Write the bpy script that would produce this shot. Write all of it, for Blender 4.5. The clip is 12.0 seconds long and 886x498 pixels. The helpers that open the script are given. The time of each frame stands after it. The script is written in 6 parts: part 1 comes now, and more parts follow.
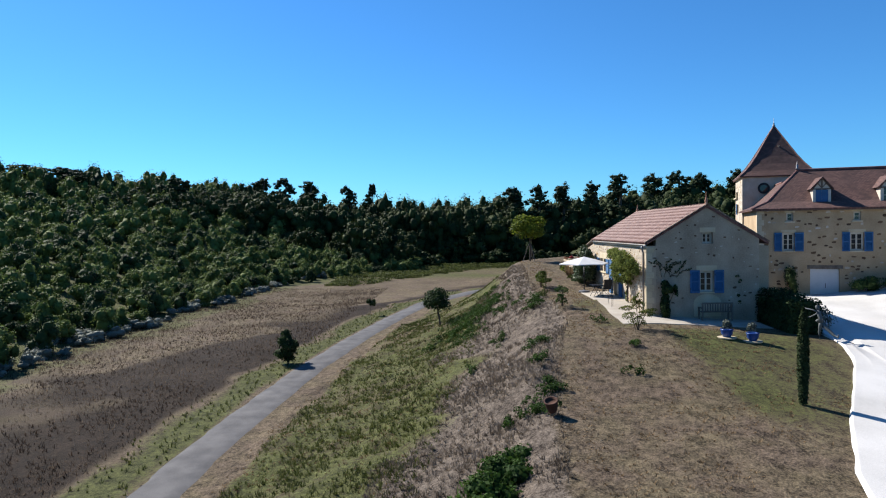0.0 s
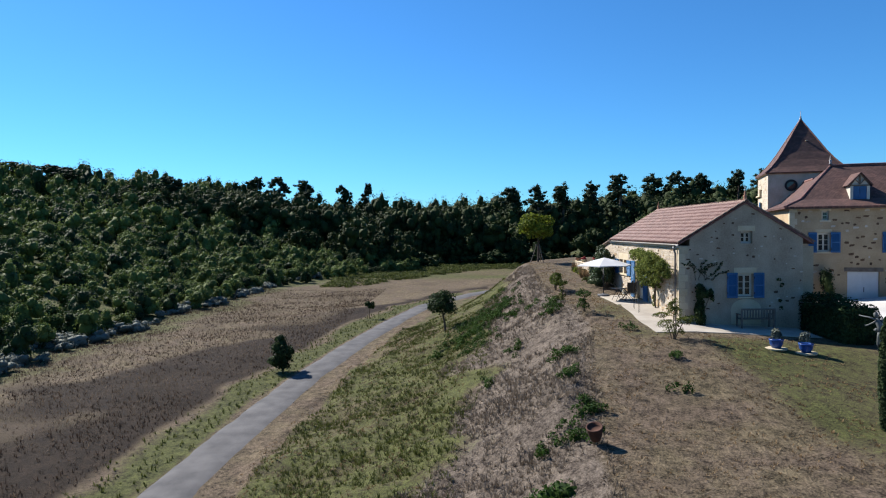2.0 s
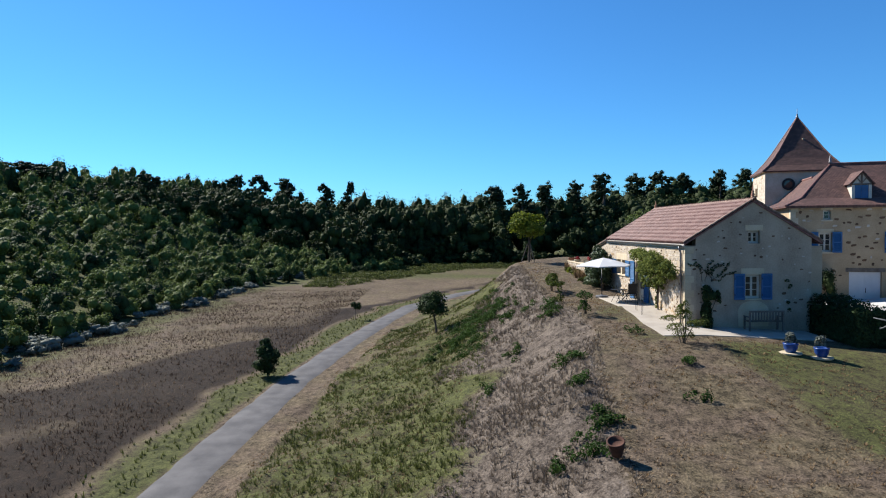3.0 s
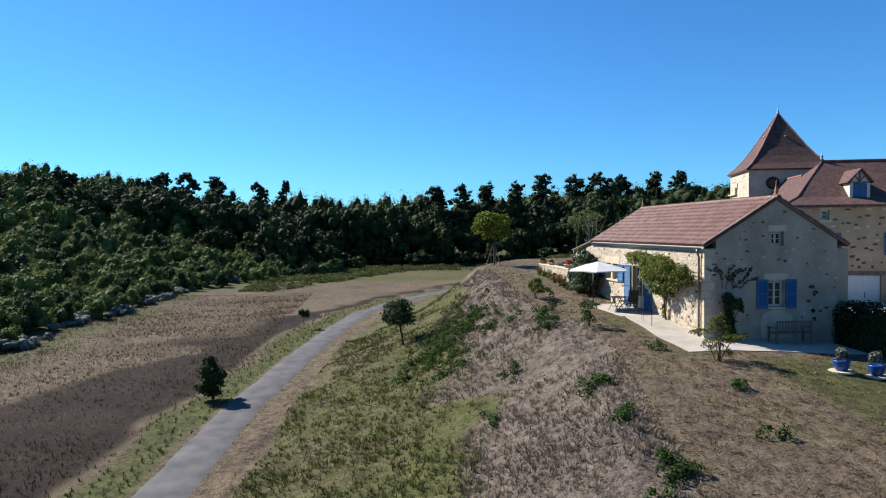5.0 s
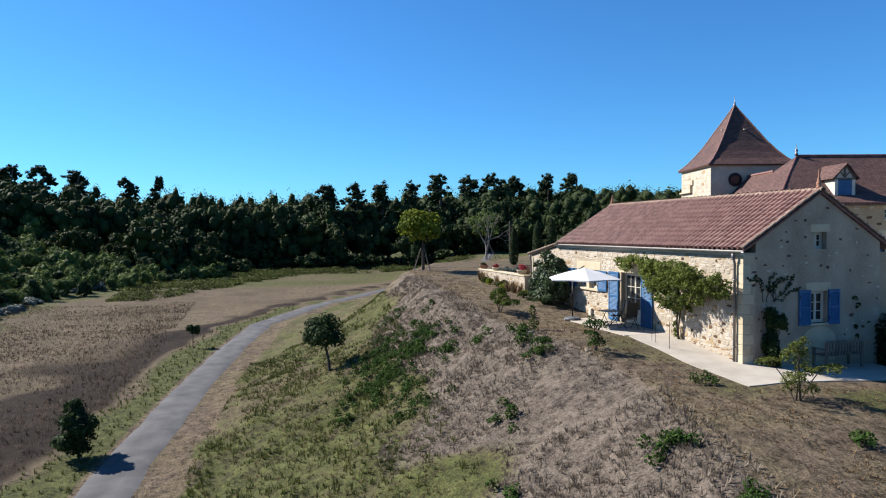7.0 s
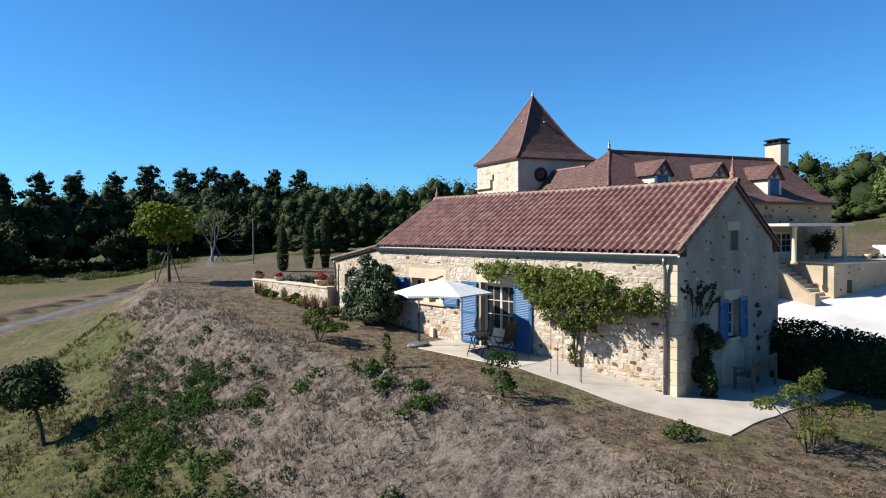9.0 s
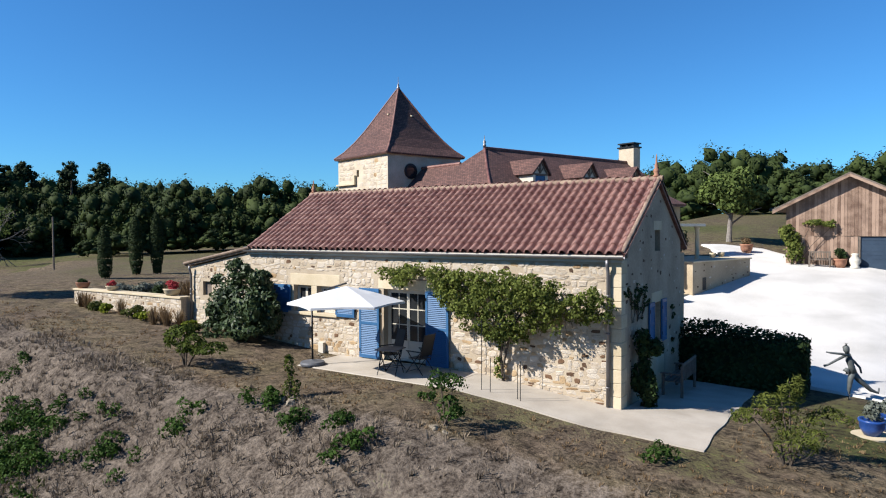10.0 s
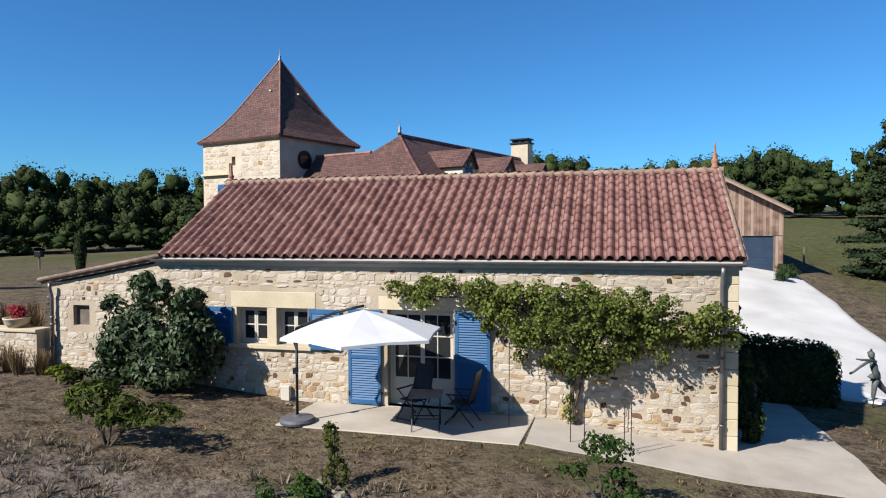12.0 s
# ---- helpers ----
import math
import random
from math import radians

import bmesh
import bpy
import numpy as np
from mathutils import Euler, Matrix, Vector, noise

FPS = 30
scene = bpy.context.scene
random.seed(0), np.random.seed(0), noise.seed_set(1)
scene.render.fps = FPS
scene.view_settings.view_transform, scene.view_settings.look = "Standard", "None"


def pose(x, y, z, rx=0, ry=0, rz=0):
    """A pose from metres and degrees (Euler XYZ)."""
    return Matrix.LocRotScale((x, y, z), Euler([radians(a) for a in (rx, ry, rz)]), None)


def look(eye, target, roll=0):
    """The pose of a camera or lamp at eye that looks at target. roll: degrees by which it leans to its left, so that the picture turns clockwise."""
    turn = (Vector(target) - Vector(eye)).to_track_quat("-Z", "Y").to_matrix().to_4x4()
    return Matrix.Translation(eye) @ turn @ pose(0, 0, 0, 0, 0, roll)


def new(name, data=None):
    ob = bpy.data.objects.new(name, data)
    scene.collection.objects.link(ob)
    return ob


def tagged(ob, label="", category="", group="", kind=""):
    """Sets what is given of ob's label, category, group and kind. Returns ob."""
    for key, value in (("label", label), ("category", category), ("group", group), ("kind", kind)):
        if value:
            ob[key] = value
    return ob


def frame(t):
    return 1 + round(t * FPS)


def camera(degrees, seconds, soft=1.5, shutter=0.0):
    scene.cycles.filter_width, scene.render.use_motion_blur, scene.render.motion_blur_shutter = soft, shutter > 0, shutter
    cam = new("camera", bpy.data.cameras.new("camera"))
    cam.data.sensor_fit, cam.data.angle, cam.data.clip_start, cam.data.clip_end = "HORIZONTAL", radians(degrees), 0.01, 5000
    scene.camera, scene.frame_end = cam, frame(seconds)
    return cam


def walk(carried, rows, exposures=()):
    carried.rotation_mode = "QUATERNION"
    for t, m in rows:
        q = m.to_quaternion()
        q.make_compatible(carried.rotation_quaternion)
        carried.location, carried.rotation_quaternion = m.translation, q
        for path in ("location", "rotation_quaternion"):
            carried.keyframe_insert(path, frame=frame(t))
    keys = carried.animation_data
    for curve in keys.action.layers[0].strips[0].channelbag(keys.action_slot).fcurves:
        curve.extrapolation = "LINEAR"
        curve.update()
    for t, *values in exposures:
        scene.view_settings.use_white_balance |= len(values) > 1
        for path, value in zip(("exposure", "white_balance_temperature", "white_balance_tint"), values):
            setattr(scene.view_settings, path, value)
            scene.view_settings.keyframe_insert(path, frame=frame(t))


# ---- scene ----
cam = camera(67.9, 12.0, soft=1.1)
PATH = [
    (0, (34.952, -10.005, 4.186), (32.953, -10.047, 4.131), -0.7),
    (0.5, (33.856, -10.083, 4.168), (31.858, -10.128, 4.115), -0.9),
    (1, (32.991, -10.339, 4.133), (30.992, -10.381, 4.081), -0.8),
    (1.5, (32.291, -10.607, 4.078), (30.292, -10.647, 4.025), -0.7),
    (2, (31.662, -10.918, 4.046), (29.662, -10.943, 3.993), -0.5),
    (2.5, (31.04, -11.245, 4.024), (29.04, -11.249, 3.969), -0.4),
    (3, (30.183, -11.676, 4.041), (28.184, -11.643, 3.985), -0.4),
    (5, (25.507, -13.843, 4.064), (23.522, -13.606, 4.009), -0.4),
    (5.5, (23.965, -14.508, 4.032), (21.988, -14.212, 3.976), -0.3),
    (6, (22.158, -15.07, 4.028), (20.193, -14.702, 3.973), -0.4),
    (6.5, (20.104, -15.531, 4.003), (18.16, -15.063, 3.949), -0.3),
    (8.5, (10.859, -16.026, 4.05), (9.189, -14.927, 3.993), -0.5),
    (9, (8.828, -15.946, 4.035), (7.329, -14.624, 3.975), -0.4),
    (9.5, (6.933, -15.859, 4.008), (5.621, -14.35, 3.949), -0.4),
    (10, (5.05, -15.693, 4.015), (3.961, -14.017, 3.953), -0.3),
    (10.5, (3.247, -15.439, 4.029), (2.328, -13.664, 3.965), -0.3),
    (11, (1.404, -15.095, 4.019), (0.615, -13.258, 3.955), -0.3),
    (11.5, (-0.502, -14.583, 4.036), (-1.155, -12.693, 3.97), -0.3),
    (12, (-2.353, -13.944, 4.04), (-2.858, -12.01, 3.975), -0.3),
]
walk(cam, [(t, look(e, g, r)) for t, e, g, r in PATH], [(0, 1.0), (5.5, 1.06), (8.5, 1.08), (9.5, 0.98), (10.5, 0.9), (12, 0.8)])

# ---- light ----
SUN_EL, SUN_AZ = radians(39), math.atan2(-0.768, -0.64)
world = bpy.data.worlds.new("world")
scene.world = world
world.use_nodes = True
wn = world.node_tree.nodes
sky = wn.new("ShaderNodeTexSky")
sky.sky_type = "NISHITA"
sky.sun_disc = False
sky.sun_elevation = SUN_EL
sky.sun_rotation = math.pi / 2 - SUN_AZ
sky.air_density, sky.dust_density, sky.ozone_density = 1.0, 0.08, 5.0
sky.altitude = 100
wn["Background"].inputs["Strength"].default_value = 0.062
deep = wn.new("ShaderNodeMix")  # the clear deep blue of a dry late-summer sky
deep.data_type, deep.blend_type = "RGBA", "MULTIPLY"
deep.inputs[0].default_value, deep.inputs[7].default_value = 1.0, (0.4, 0.88, 1.24, 1)
world.node_tree.links.new(sky.outputs[0], deep.inputs[6])
world.node_tree.links.new(deep.outputs[2], wn["Background"].inputs["Color"])
sun = new("sun", bpy.data.lights.new("sun", "SUN"))
sun.data.energy, sun.data.angle, sun.data.color = 5.0, radians(0.55), (1.0, 0.95, 0.88)
sun.matrix_world = look((60 * math.cos(SUN_EL) * math.cos(SUN_AZ), 60 * math.cos(SUN_EL) * math.sin(SUN_AZ), 60 * math.sin(SUN_EL)), (0, 0, 0))

# ---- helpers ----
rng = np.random.default_rng(7)


def lin(r, g, b):
    """A base colour from a swatch of 0 to 255, on which a white sheet of 0.64 reads 255."""
    return tuple(0.64 * (((c / 255 + 0.055) / 1.055) ** 2.4 if c > 10 else c / 255 / 12.92) for c in (r, g, b))


def material(name, dark, light, scale=3.0, fine=40.0, rough=0.85, bump=0.3, metal=0.0, rand=0.0, extra=None, spec=0.3, trans=0.0, dist=0.02):
    """Two scales of noise between two colours, fine relief, and a shift for each object (rand)."""
    m = bpy.data.materials.new(name)
    m.use_nodes = True
    n, l = m.node_tree.nodes, m.node_tree.links
    bs = n["Principled BSDF"]
    co = n.new("ShaderNodeTexCoord")
    a = n.new("ShaderNodeTexNoise")
    a.inputs["Scale"].default_value, a.inputs["Detail"].default_value = scale, 5
    b = n.new("ShaderNodeTexNoise")
    b.inputs["Scale"].default_value, b.inputs["Detail"].default_value = fine, 4
    l.new(co.outputs["Object"], a.inputs["Vector"])
    l.new(co.outputs["Object"], b.inputs["Vector"])
    add = n.new("ShaderNodeMath")
    add.operation = "MULTIPLY_ADD"
    l.new(b.outputs[0], add.inputs[0])
    add.inputs[1].default_value = 0.6
    l.new(a.outputs[0], add.inputs[2])
    val = add.outputs[0]
    if rand:
        inf = n.new("ShaderNodeObjectInfo")
        geo = n.new("ShaderNodeNewGeometry")
        s = n.new("ShaderNodeMath")
        s.operation = "ADD"
        l.new(inf.outputs["Random"], s.inputs[0])
        l.new(geo.outputs["Random Per Island"], s.inputs[1])
        fr = n.new("ShaderNodeMath")
        fr.operation = "FRACT"
        l.new(s.outputs[0], fr.inputs[0])
        sh = n.new("ShaderNodeMath")
        sh.operation = "MULTIPLY_ADD"
        l.new(fr.outputs[0], sh.inputs[0])
        sh.inputs[1].default_value = rand
        l.new(val, sh.inputs[2])
        sub = n.new("ShaderNodeMath")
        sub.operation = "SUBTRACT"
        l.new(sh.outputs[0], sub.inputs[0])
        sub.inputs[1].default_value = rand / 2
        val = sub.outputs[0]
    ramp = n.new("ShaderNodeValToRGB")
    e = ramp.color_ramp.elements
    e[0].position, e[0].color = 0.45, (*dark, 1)
    e[1].position, e[1].color = 1.0, (*light, 1)
    for pos, col in extra or ():
        k = e.new(pos)
        k.color = (*col, 1)
    l.new(val, ramp.inputs[0])
    l.new(ramp.outputs[0], bs.inputs["Base Color"])
    bs.inputs["Roughness"].default_value = rough
    bs.inputs["Metallic"].default_value = metal
    bs.inputs["Specular IOR Level"].default_value = spec
    if bump:
        bp = n.new("ShaderNodeBump")
        bp.inputs["Strength"].default_value, bp.inputs["Distance"].default_value = bump, dist
        l.new(add.outputs[0], bp.inputs["Height"])
        l.new(bp.outputs[0], bs.inputs["Normal"])
    if trans:
        tr = n.new("ShaderNodeBsdfTranslucent")
        l.new(ramp.outputs[0], tr.inputs["Color"])
        mx = n.new("ShaderNodeMixShader")
        mx.inputs[0].default_value = trans
        l.new(bs.outputs[0], mx.inputs[1])
        l.new(tr.outputs[0], mx.inputs[2])
        l.new(mx.outputs[0], n["Material Output"].inputs["Surface"])
    return m


def thing(name, label, category, at=(0, 0, 0), turn=0, group="", kind=""):
    ob = new(name)
    ob.empty_display_size = 0.2
    ob.matrix_basis = pose(*at, 0, 0, turn)
    return tagged(ob, label, category, group, kind)


def fast(name, verts, faces):
    """A mesh from arrays of vertices and of faces with one number of corners."""
    verts, faces = np.asarray(verts, dtype=np.float32), np.asarray(faces, dtype=np.int32)
    me = bpy.data.meshes.new(name)
    k = faces.shape[1]
    me.vertices.add(len(verts))
    me.vertices.foreach_set("co", verts.ravel())
    me.loops.add(faces.size)
    me.loops.foreach_set("vertex_index", faces.ravel())
    me.polygons.add(len(faces))
    me.polygons.foreach_set("loop_start", np.arange(len(faces), dtype=np.int32) * k)
    me.update(calc_edges=True)
    me.validate()
    return me


def mesh_of(name, src):
    if isinstance(src, bmesh.types.BMesh):
        bmesh.ops.recalc_face_normals(src, faces=src.faces)
        me = bpy.data.meshes.new(name)
        src.to_mesh(me)
        src.free()
        return me
    return src


def part(name, src, mat, parent=None, label="", bevel=0.0, smooth_faces=False, at=None):
    me = mesh_of(name, src)
    if mat and not me.materials:
        me.materials.append(mat)
    if smooth_faces:
        me.shade_smooth()
    ob = new(name, me)
    ob.parent = parent
    if at is not None:
        ob.matrix_basis = at
    if label:
        ob["label"] = label
    if bevel:
        bv = ob.modifiers.new("bevel", "BEVEL")
        bv.width, bv.segments, bv.limit_method = bevel, 2, "ANGLE"
    return ob


def box(bm, x0, x1, y0, y1, z0, z1, m=None):
    vs = [bm.verts.new((x, y, z)) for x in (x0, x1) for y in (y0, y1) for z in (z0, z1)]
    if m is not None:
        for v in vs:
            v.co = m @ v.co
    for f in ((0, 1, 3, 2), (4, 6, 7, 5), (0, 4, 5, 1), (2, 3, 7, 6), (0, 2, 6, 4), (1, 5, 7, 3)):
        bm.faces.new([vs[i] for i in f])
    return bm


def boxes(*specs, m=None):
    bm = bmesh.new()
    for s in specs:
        box(bm, *s, m=m)
    return bm


def prism(bm, pts, axis, a, b):
    """Extrudes a polygon of 2D points along an axis from a to b."""
    put = {"x": lambda p, t: (t, p[0], p[1]), "y": lambda p, t: (p[0], t, p[1]), "z": lambda p, t: (p[0], p[1], t)}[axis]
    lo, hi = [bm.verts.new(put(p, a)) for p in pts], [bm.verts.new(put(p, b)) for p in pts]
    bm.faces.new(lo), bm.faces.new(hi[::-1])
    for i in range(len(pts)):
        j = (i + 1) % len(pts)
        bm.faces.new((lo[i], hi[i], hi[j], lo[j]))
    return bm


def tube(bm, pts, radii, sides=8):
    """A round limb along points."""
    rings = []
    pts = [Vector(p) for p in pts]
    if not isinstance(radii, (list, tuple)):
        radii = [radii] * len(pts)
    for i, p in enumerate(pts):
        d = (pts[min(i + 1, len(pts) - 1)] - pts[max(i - 1, 0)]).normalized()
        q = d.to_track_quat("Z", "Y")
        rings.append([bm.verts.new(p + q @ Vector((math.cos(a) * radii[i], math.sin(a) * radii[i], 0))) for a in (2 * math.pi * k / sides for k in range(sides))])
    for r, s in zip(rings, rings[1:]):
        for k in range(sides):
            bm.faces.new((r[k], r[(k + 1) % sides], s[(k + 1) % sides], s[k]))
    bm.faces.new(rings[0][::-1]), bm.faces.new(rings[-1])
    return bm


def lathe(bm, profile, sides=20, at=(0, 0, 0)):
    """Turns a profile of (radius, height) round an upright axis."""
    rings = [[bm.verts.new((at[0] + r * math.cos(a), at[1] + r * math.sin(a), at[2] + z)) for a in (2 * math.pi * k / sides for k in range(sides))] for r, z in profile]
    for r, s in zip(rings, rings[1:]):
        for k in range(sides):
            bm.faces.new((r[k], r[(k + 1) % sides], s[(k + 1) % sides], s[k]))
    bm.faces.new(rings[0][::-1]), bm.faces.new(rings[-1])
    return bm


def wall(us, vs, holes, thick, top=None):
    """A slab in (u, v) with openings cut through, thickness along t from 0 to thick; top(u) limits v. Returns (u, t, v) quads as a bmesh."""
    us, vs = sorted(set(us) | {c for h_ in holes for c in h_[:2]}), sorted(set(vs) | {c for h_ in holes for c in h_[2:]})
    if top:
        for a, b in zip(us[:], us[1:]):
            for v in vs:
                ta, tb = top(a) - v, top(b) - v
                if ta * tb < 0:
                    us.append(a + (b - a) * ta / (ta - tb))
        us = sorted(us)
    lim = (lambda u, v: min(v, top(u))) if top else (lambda u, v: v)
    solid = {}
    for i in range(len(us) - 1):
        for j in range(len(vs) - 1):
            cu, cv = (us[i] + us[i + 1]) / 2, (vs[j] + vs[j + 1]) / 2
            ok = not any(h_[0] < cu < h_[1] and h_[2] < cv < h_[3] for h_ in holes)
            if top and lim(cu, vs[j + 1]) - lim(cu, vs[j]) < 1e-4:
                ok = False
            solid[i, j] = ok
    bm = bmesh.new()
    cache = {}

    def v_(i, j, t):
        key = (round(us[i], 4), round(lim(us[i], vs[j]), 4), t)
        if key not in cache:
            cache[key] = bm.verts.new((key[0], t, key[1]))
        return cache[key]

    def face(*q):
        q = list(dict.fromkeys(q))
        if len(q) > 2 and not bm.faces.get(q):
            bm.faces.new(q)

    for (i, j), ok in solid.items():
        if not ok:
            continue
        for t in (0.0, thick):
            face(v_(i, j, t), v_(i + 1, j, t), v_(i + 1, j + 1, t), v_(i, j + 1, t))
        for di, dj, a, b in ((-1, 0, (i, j), (i, j + 1)), (1, 0, (i + 1, j), (i + 1, j + 1)), (0, -1, (i, j), (i + 1, j)), (0, 1, (i, j + 1), (i + 1, j + 1))):
            if not solid.get((i + di, j + dj)):
                face(v_(*a, 0.0), v_(*b, 0.0), v_(*b, thick), v_(*a, thick))
    return bm


def vnoise(x, y, scale, seed=0):
    """Smooth value noise, 0 to 1, on arrays."""
    x, y = np.asarray(x, float) / scale, np.asarray(y, float) / scale
    i, j = np.floor(x).astype(int), np.floor(y).astype(int)
    fx, fy = x - i, y - j
    fx, fy = fx * fx * (3 - 2 * fx), fy * fy * (3 - 2 * fy)

    def hsh(a, b):
        v = np.sin(a * 127.1 + b * 311.7 + seed * 74.7) * 43758.5453
        return v - np.floor(v)

    return (hsh(i, j) * (1 - fx) + hsh(i + 1, j) * fx) * (1 - fy) + (hsh(i, j + 1) * (1 - fx) + hsh(i + 1, j + 1) * fx) * fy


def step(a, b, x):
    t = np.clip((np.asarray(x, float) - a) / (b - a), 0, 1)
    return t * t * (3 - 2 * t)


# ---- the lie of the land ----
ROAD_X = [-200, -150, -120, -95, -75, -60, -49, -37, -24, -10.5, 2, 7, 60, 120]
ROAD_Y = [70, 49, 36, 21, 4, -8, -14, -16.5, -18.6, -20.5, -21.5, -21.7, -22.0, -20]


def road_y(x):
    return np.interp(x, ROAD_X, ROAD_Y)


def road_z(x):
    return np.interp(x, [-200, -145, -110, -80, -50, -20, 7, 60, 120], [-1, -2.2, -3.2, -4.2, -5.0, -5.2, -5.8, -6.8, -8])


def crest_y(x):
    return np.interp(x, [-200, -150, -80, -60, -45, -30, -14, 0, 6, 14, 40, 120], [100, 70, 26, 12, 3, -3.6, -4.6, -4.0, -5.4, -6.7, -8.2, -9])


def plateau(x, y):
    f = np.interp(x, [-300, -145, -100, -67, -45, -32, -24, -14, -10.2, -9.3, -4, 0, 5, 12, 20, 40, 90, 300], [-1, -2, -1.0, -0.2, 0.9, 1.2, 0.85, 0.42, 0.08, -0.01, 0.0, -0.45, -0.65, -1.8, -2.6, -3.6, -5, -6])
    east = np.interp(y, [-5, 0, 8, 13, 20, 24, 34, 60, 120, 400], [0, 0, -0.45, -0.32, 0.65, 1.35, 2.5, 4.3, 7.5, 16])
    west = np.interp(y, [0, 30, 120, 400], [0, 0.2, 1.5, 4])
    k = step(-24, -12, x)
    return f * (1 - 0.8 * step(25, 70, y) * step(4, 20, x)) + east * k + west * (1 - k)


def wood_d(x, y):
    """How far a place lies past the edge of the woods round the valley."""
    return np.maximum.reduce([-44.5 - y, -0.447 * (x + 94) - 0.894 * (y + 40), -150 - x])


def ground_z(x, y, rough=True):
    x, y = np.asarray(x, float), np.asarray(y, float)
    ry, rz, cy = road_y(x), road_z(x), crest_y(x)
    s = np.clip((cy - y) / np.maximum(cy - (ry + 1.7), 1.0), 0, 1)
    fr = np.interp(s, [0, 0.08, 0.16, 0.3, 0.57, 0.82, 1], [0, 0.05, 0.2, 0.44, 0.73, 0.92, 1])
    z = plateau(x, y) * (1 - fr) + rz * fr
    below = step(1.6, 22, ry - y)
    z = z * (1 - below) + (-5.6) * below
    d = np.maximum(wood_d(x, y), 0)
    k = np.clip((-y - 12) / 60, 0, 1)
    hill = np.minimum(d * (0.03 + 0.17 * k), 2.5 + 19 * k)
    z = z + hill
    if rough:
        on_bank = step(0.0, 0.1, s) * (1 - step(0.93, 1.0, s))
        z = z + on_bank * ((vnoise(x, y, 1.3, 3) - 0.5) * 0.34 + (vnoise(x, y, 0.55, 4) - 0.5) * 0.16 + (vnoise(x, y, 4.5, 5) - 0.5) * 0.5)
        off = 1 - step(1.5, 4, np.abs(y - ry)) * 1.0
        z = z + (1 - on_bank) * (1 - off) * (vnoise(x, y, 2.2, 6) - 0.5) * 0.05 * step(-3, -5, y)
        field = step(2.5, 7, ry - y)
        z = z + field * ((vnoise(x, y, 3.0, 8) - 0.5) * 0.22 + (vnoise(x, y, 11, 9) - 0.5) * 0.4)
    return z


def gz(x, y):
    return float(ground_z(np.array([x]), np.array([y]))[0])

# ---- materials ----
STONE = material("pale_limestone", lin(174, 156, 134), lin(222, 210, 193), 2.2, 30, 0.92, 1.0, rand=0.5, dist=0.02,
                 extra=[(0.56, lin(193, 177, 156)), (0.7, lin(208, 194, 175))])
OCHRE_STONE = material("ochre_limestone", lin(150, 120, 86), lin(204, 176, 138), 3, 30, 0.92, 0.8, rand=0.4)
DARK_STONE = material("brown_ironstone", lin(62, 48, 40), lin(128, 98, 74), 4, 35, 0.9, 0.6, rand=0.4)
MORTAR = material("lime_mortar", lin(178, 160, 136), lin(212, 196, 172), 1.3, 24, 0.95, 0.8, dist=0.02)
RENDER_ = material("lime_render", lin(162, 145, 120), lin(208, 190, 162), 0.9, 18, 0.95, 0.5, dist=0.02)
GABLE_RENDER = material("pale_grey_lime_render", lin(148, 133, 114), lin(202, 186, 163), 1.1, 14, 0.95, 0.7, dist=0.03, extra=[(0.6, lin(170, 154, 133))])
HOUSE_RENDER = material("warm_lime_render", lin(166, 141, 110), lin(212, 186, 150), 1.0, 15, 0.95, 0.6, dist=0.02)
TOWER_WALL = material("cream_tower_stone", lin(190, 172, 148), lin(232, 218, 194), 1.2, 16, 0.95, 0.6, dist=0.02)
DRESSED = material("dressed_stone", lin(202, 184, 150), lin(230, 214, 184), 1.5, 30, 0.85, 0.25, rand=0.2)
TILE = material("clay_roman_tile", lin(80, 49, 45), lin(154, 112, 101), 4, 60, 0.64, 0.35, rand=0.24, extra=[(0.72, lin(120, 74, 67))], dist=0.006, spec=0.5)
RIDGE = material("mortared_ridge_tile", lin(104, 80, 70), lin(178, 154, 134), 7, 50, 0.85, 0.5, rand=0.3, dist=0.01)
OLD_TILE = material("weathered_lichen_tile", lin(88, 74, 64), lin(156, 136, 120), 5, 60, 0.85, 0.4, rand=0.3, dist=0.006)
BLUE = material("blue_shutter_paint", lin(44, 94, 140), lin(64, 118, 168), 2, 50, 0.55, 0.08)
CREAM = material("cream_paint", lin(214, 206, 188), lin(232, 226, 212), 2, 40, 0.5, 0.05)
ZINC = material("zinc", lin(118, 116, 118), lin(158, 156, 158), 3, 40, 0.45, 0.1, metal=0.6)
DARKMETAL = material("dark_metal", lin(28, 30, 34), lin(52, 54, 58), 6, 60, 0.45, 0.1, metal=0.4)
CONCRETE = material("pale_concrete", lin(172, 162, 148), lin(210, 200, 186), 1.1, 45, 0.9, 0.25, dist=0.006)
GRAVEL = material("white_gravel", lin(190, 187, 182), lin(240, 237, 232), 0.35, 30, 0.95, 0.6, dist=0.02)
ASPHALT = material("worn_asphalt", lin(62, 62, 65), lin(112, 110, 110), 0.9, 40, 0.9, 0.4, dist=0.01)
BARN_WOOD = material("weathered_larch", lin(112, 88, 74), lin(186, 158, 138), 1.8, 22, 0.85, 0.3, rand=0.5)
BARK = material("bark", lin(62, 54, 46), lin(112, 100, 88), 6, 40, 0.95, 0.8)
DEADWOOD = material("bleached_dead_wood", lin(104, 98, 92), lin(164, 156, 148), 6, 40, 0.9, 0.4)
CANVAS = material("white_canvas", lin(236, 236, 236), lin(250, 250, 250), 2, 60, 0.8, 0.05, trans=0.12)
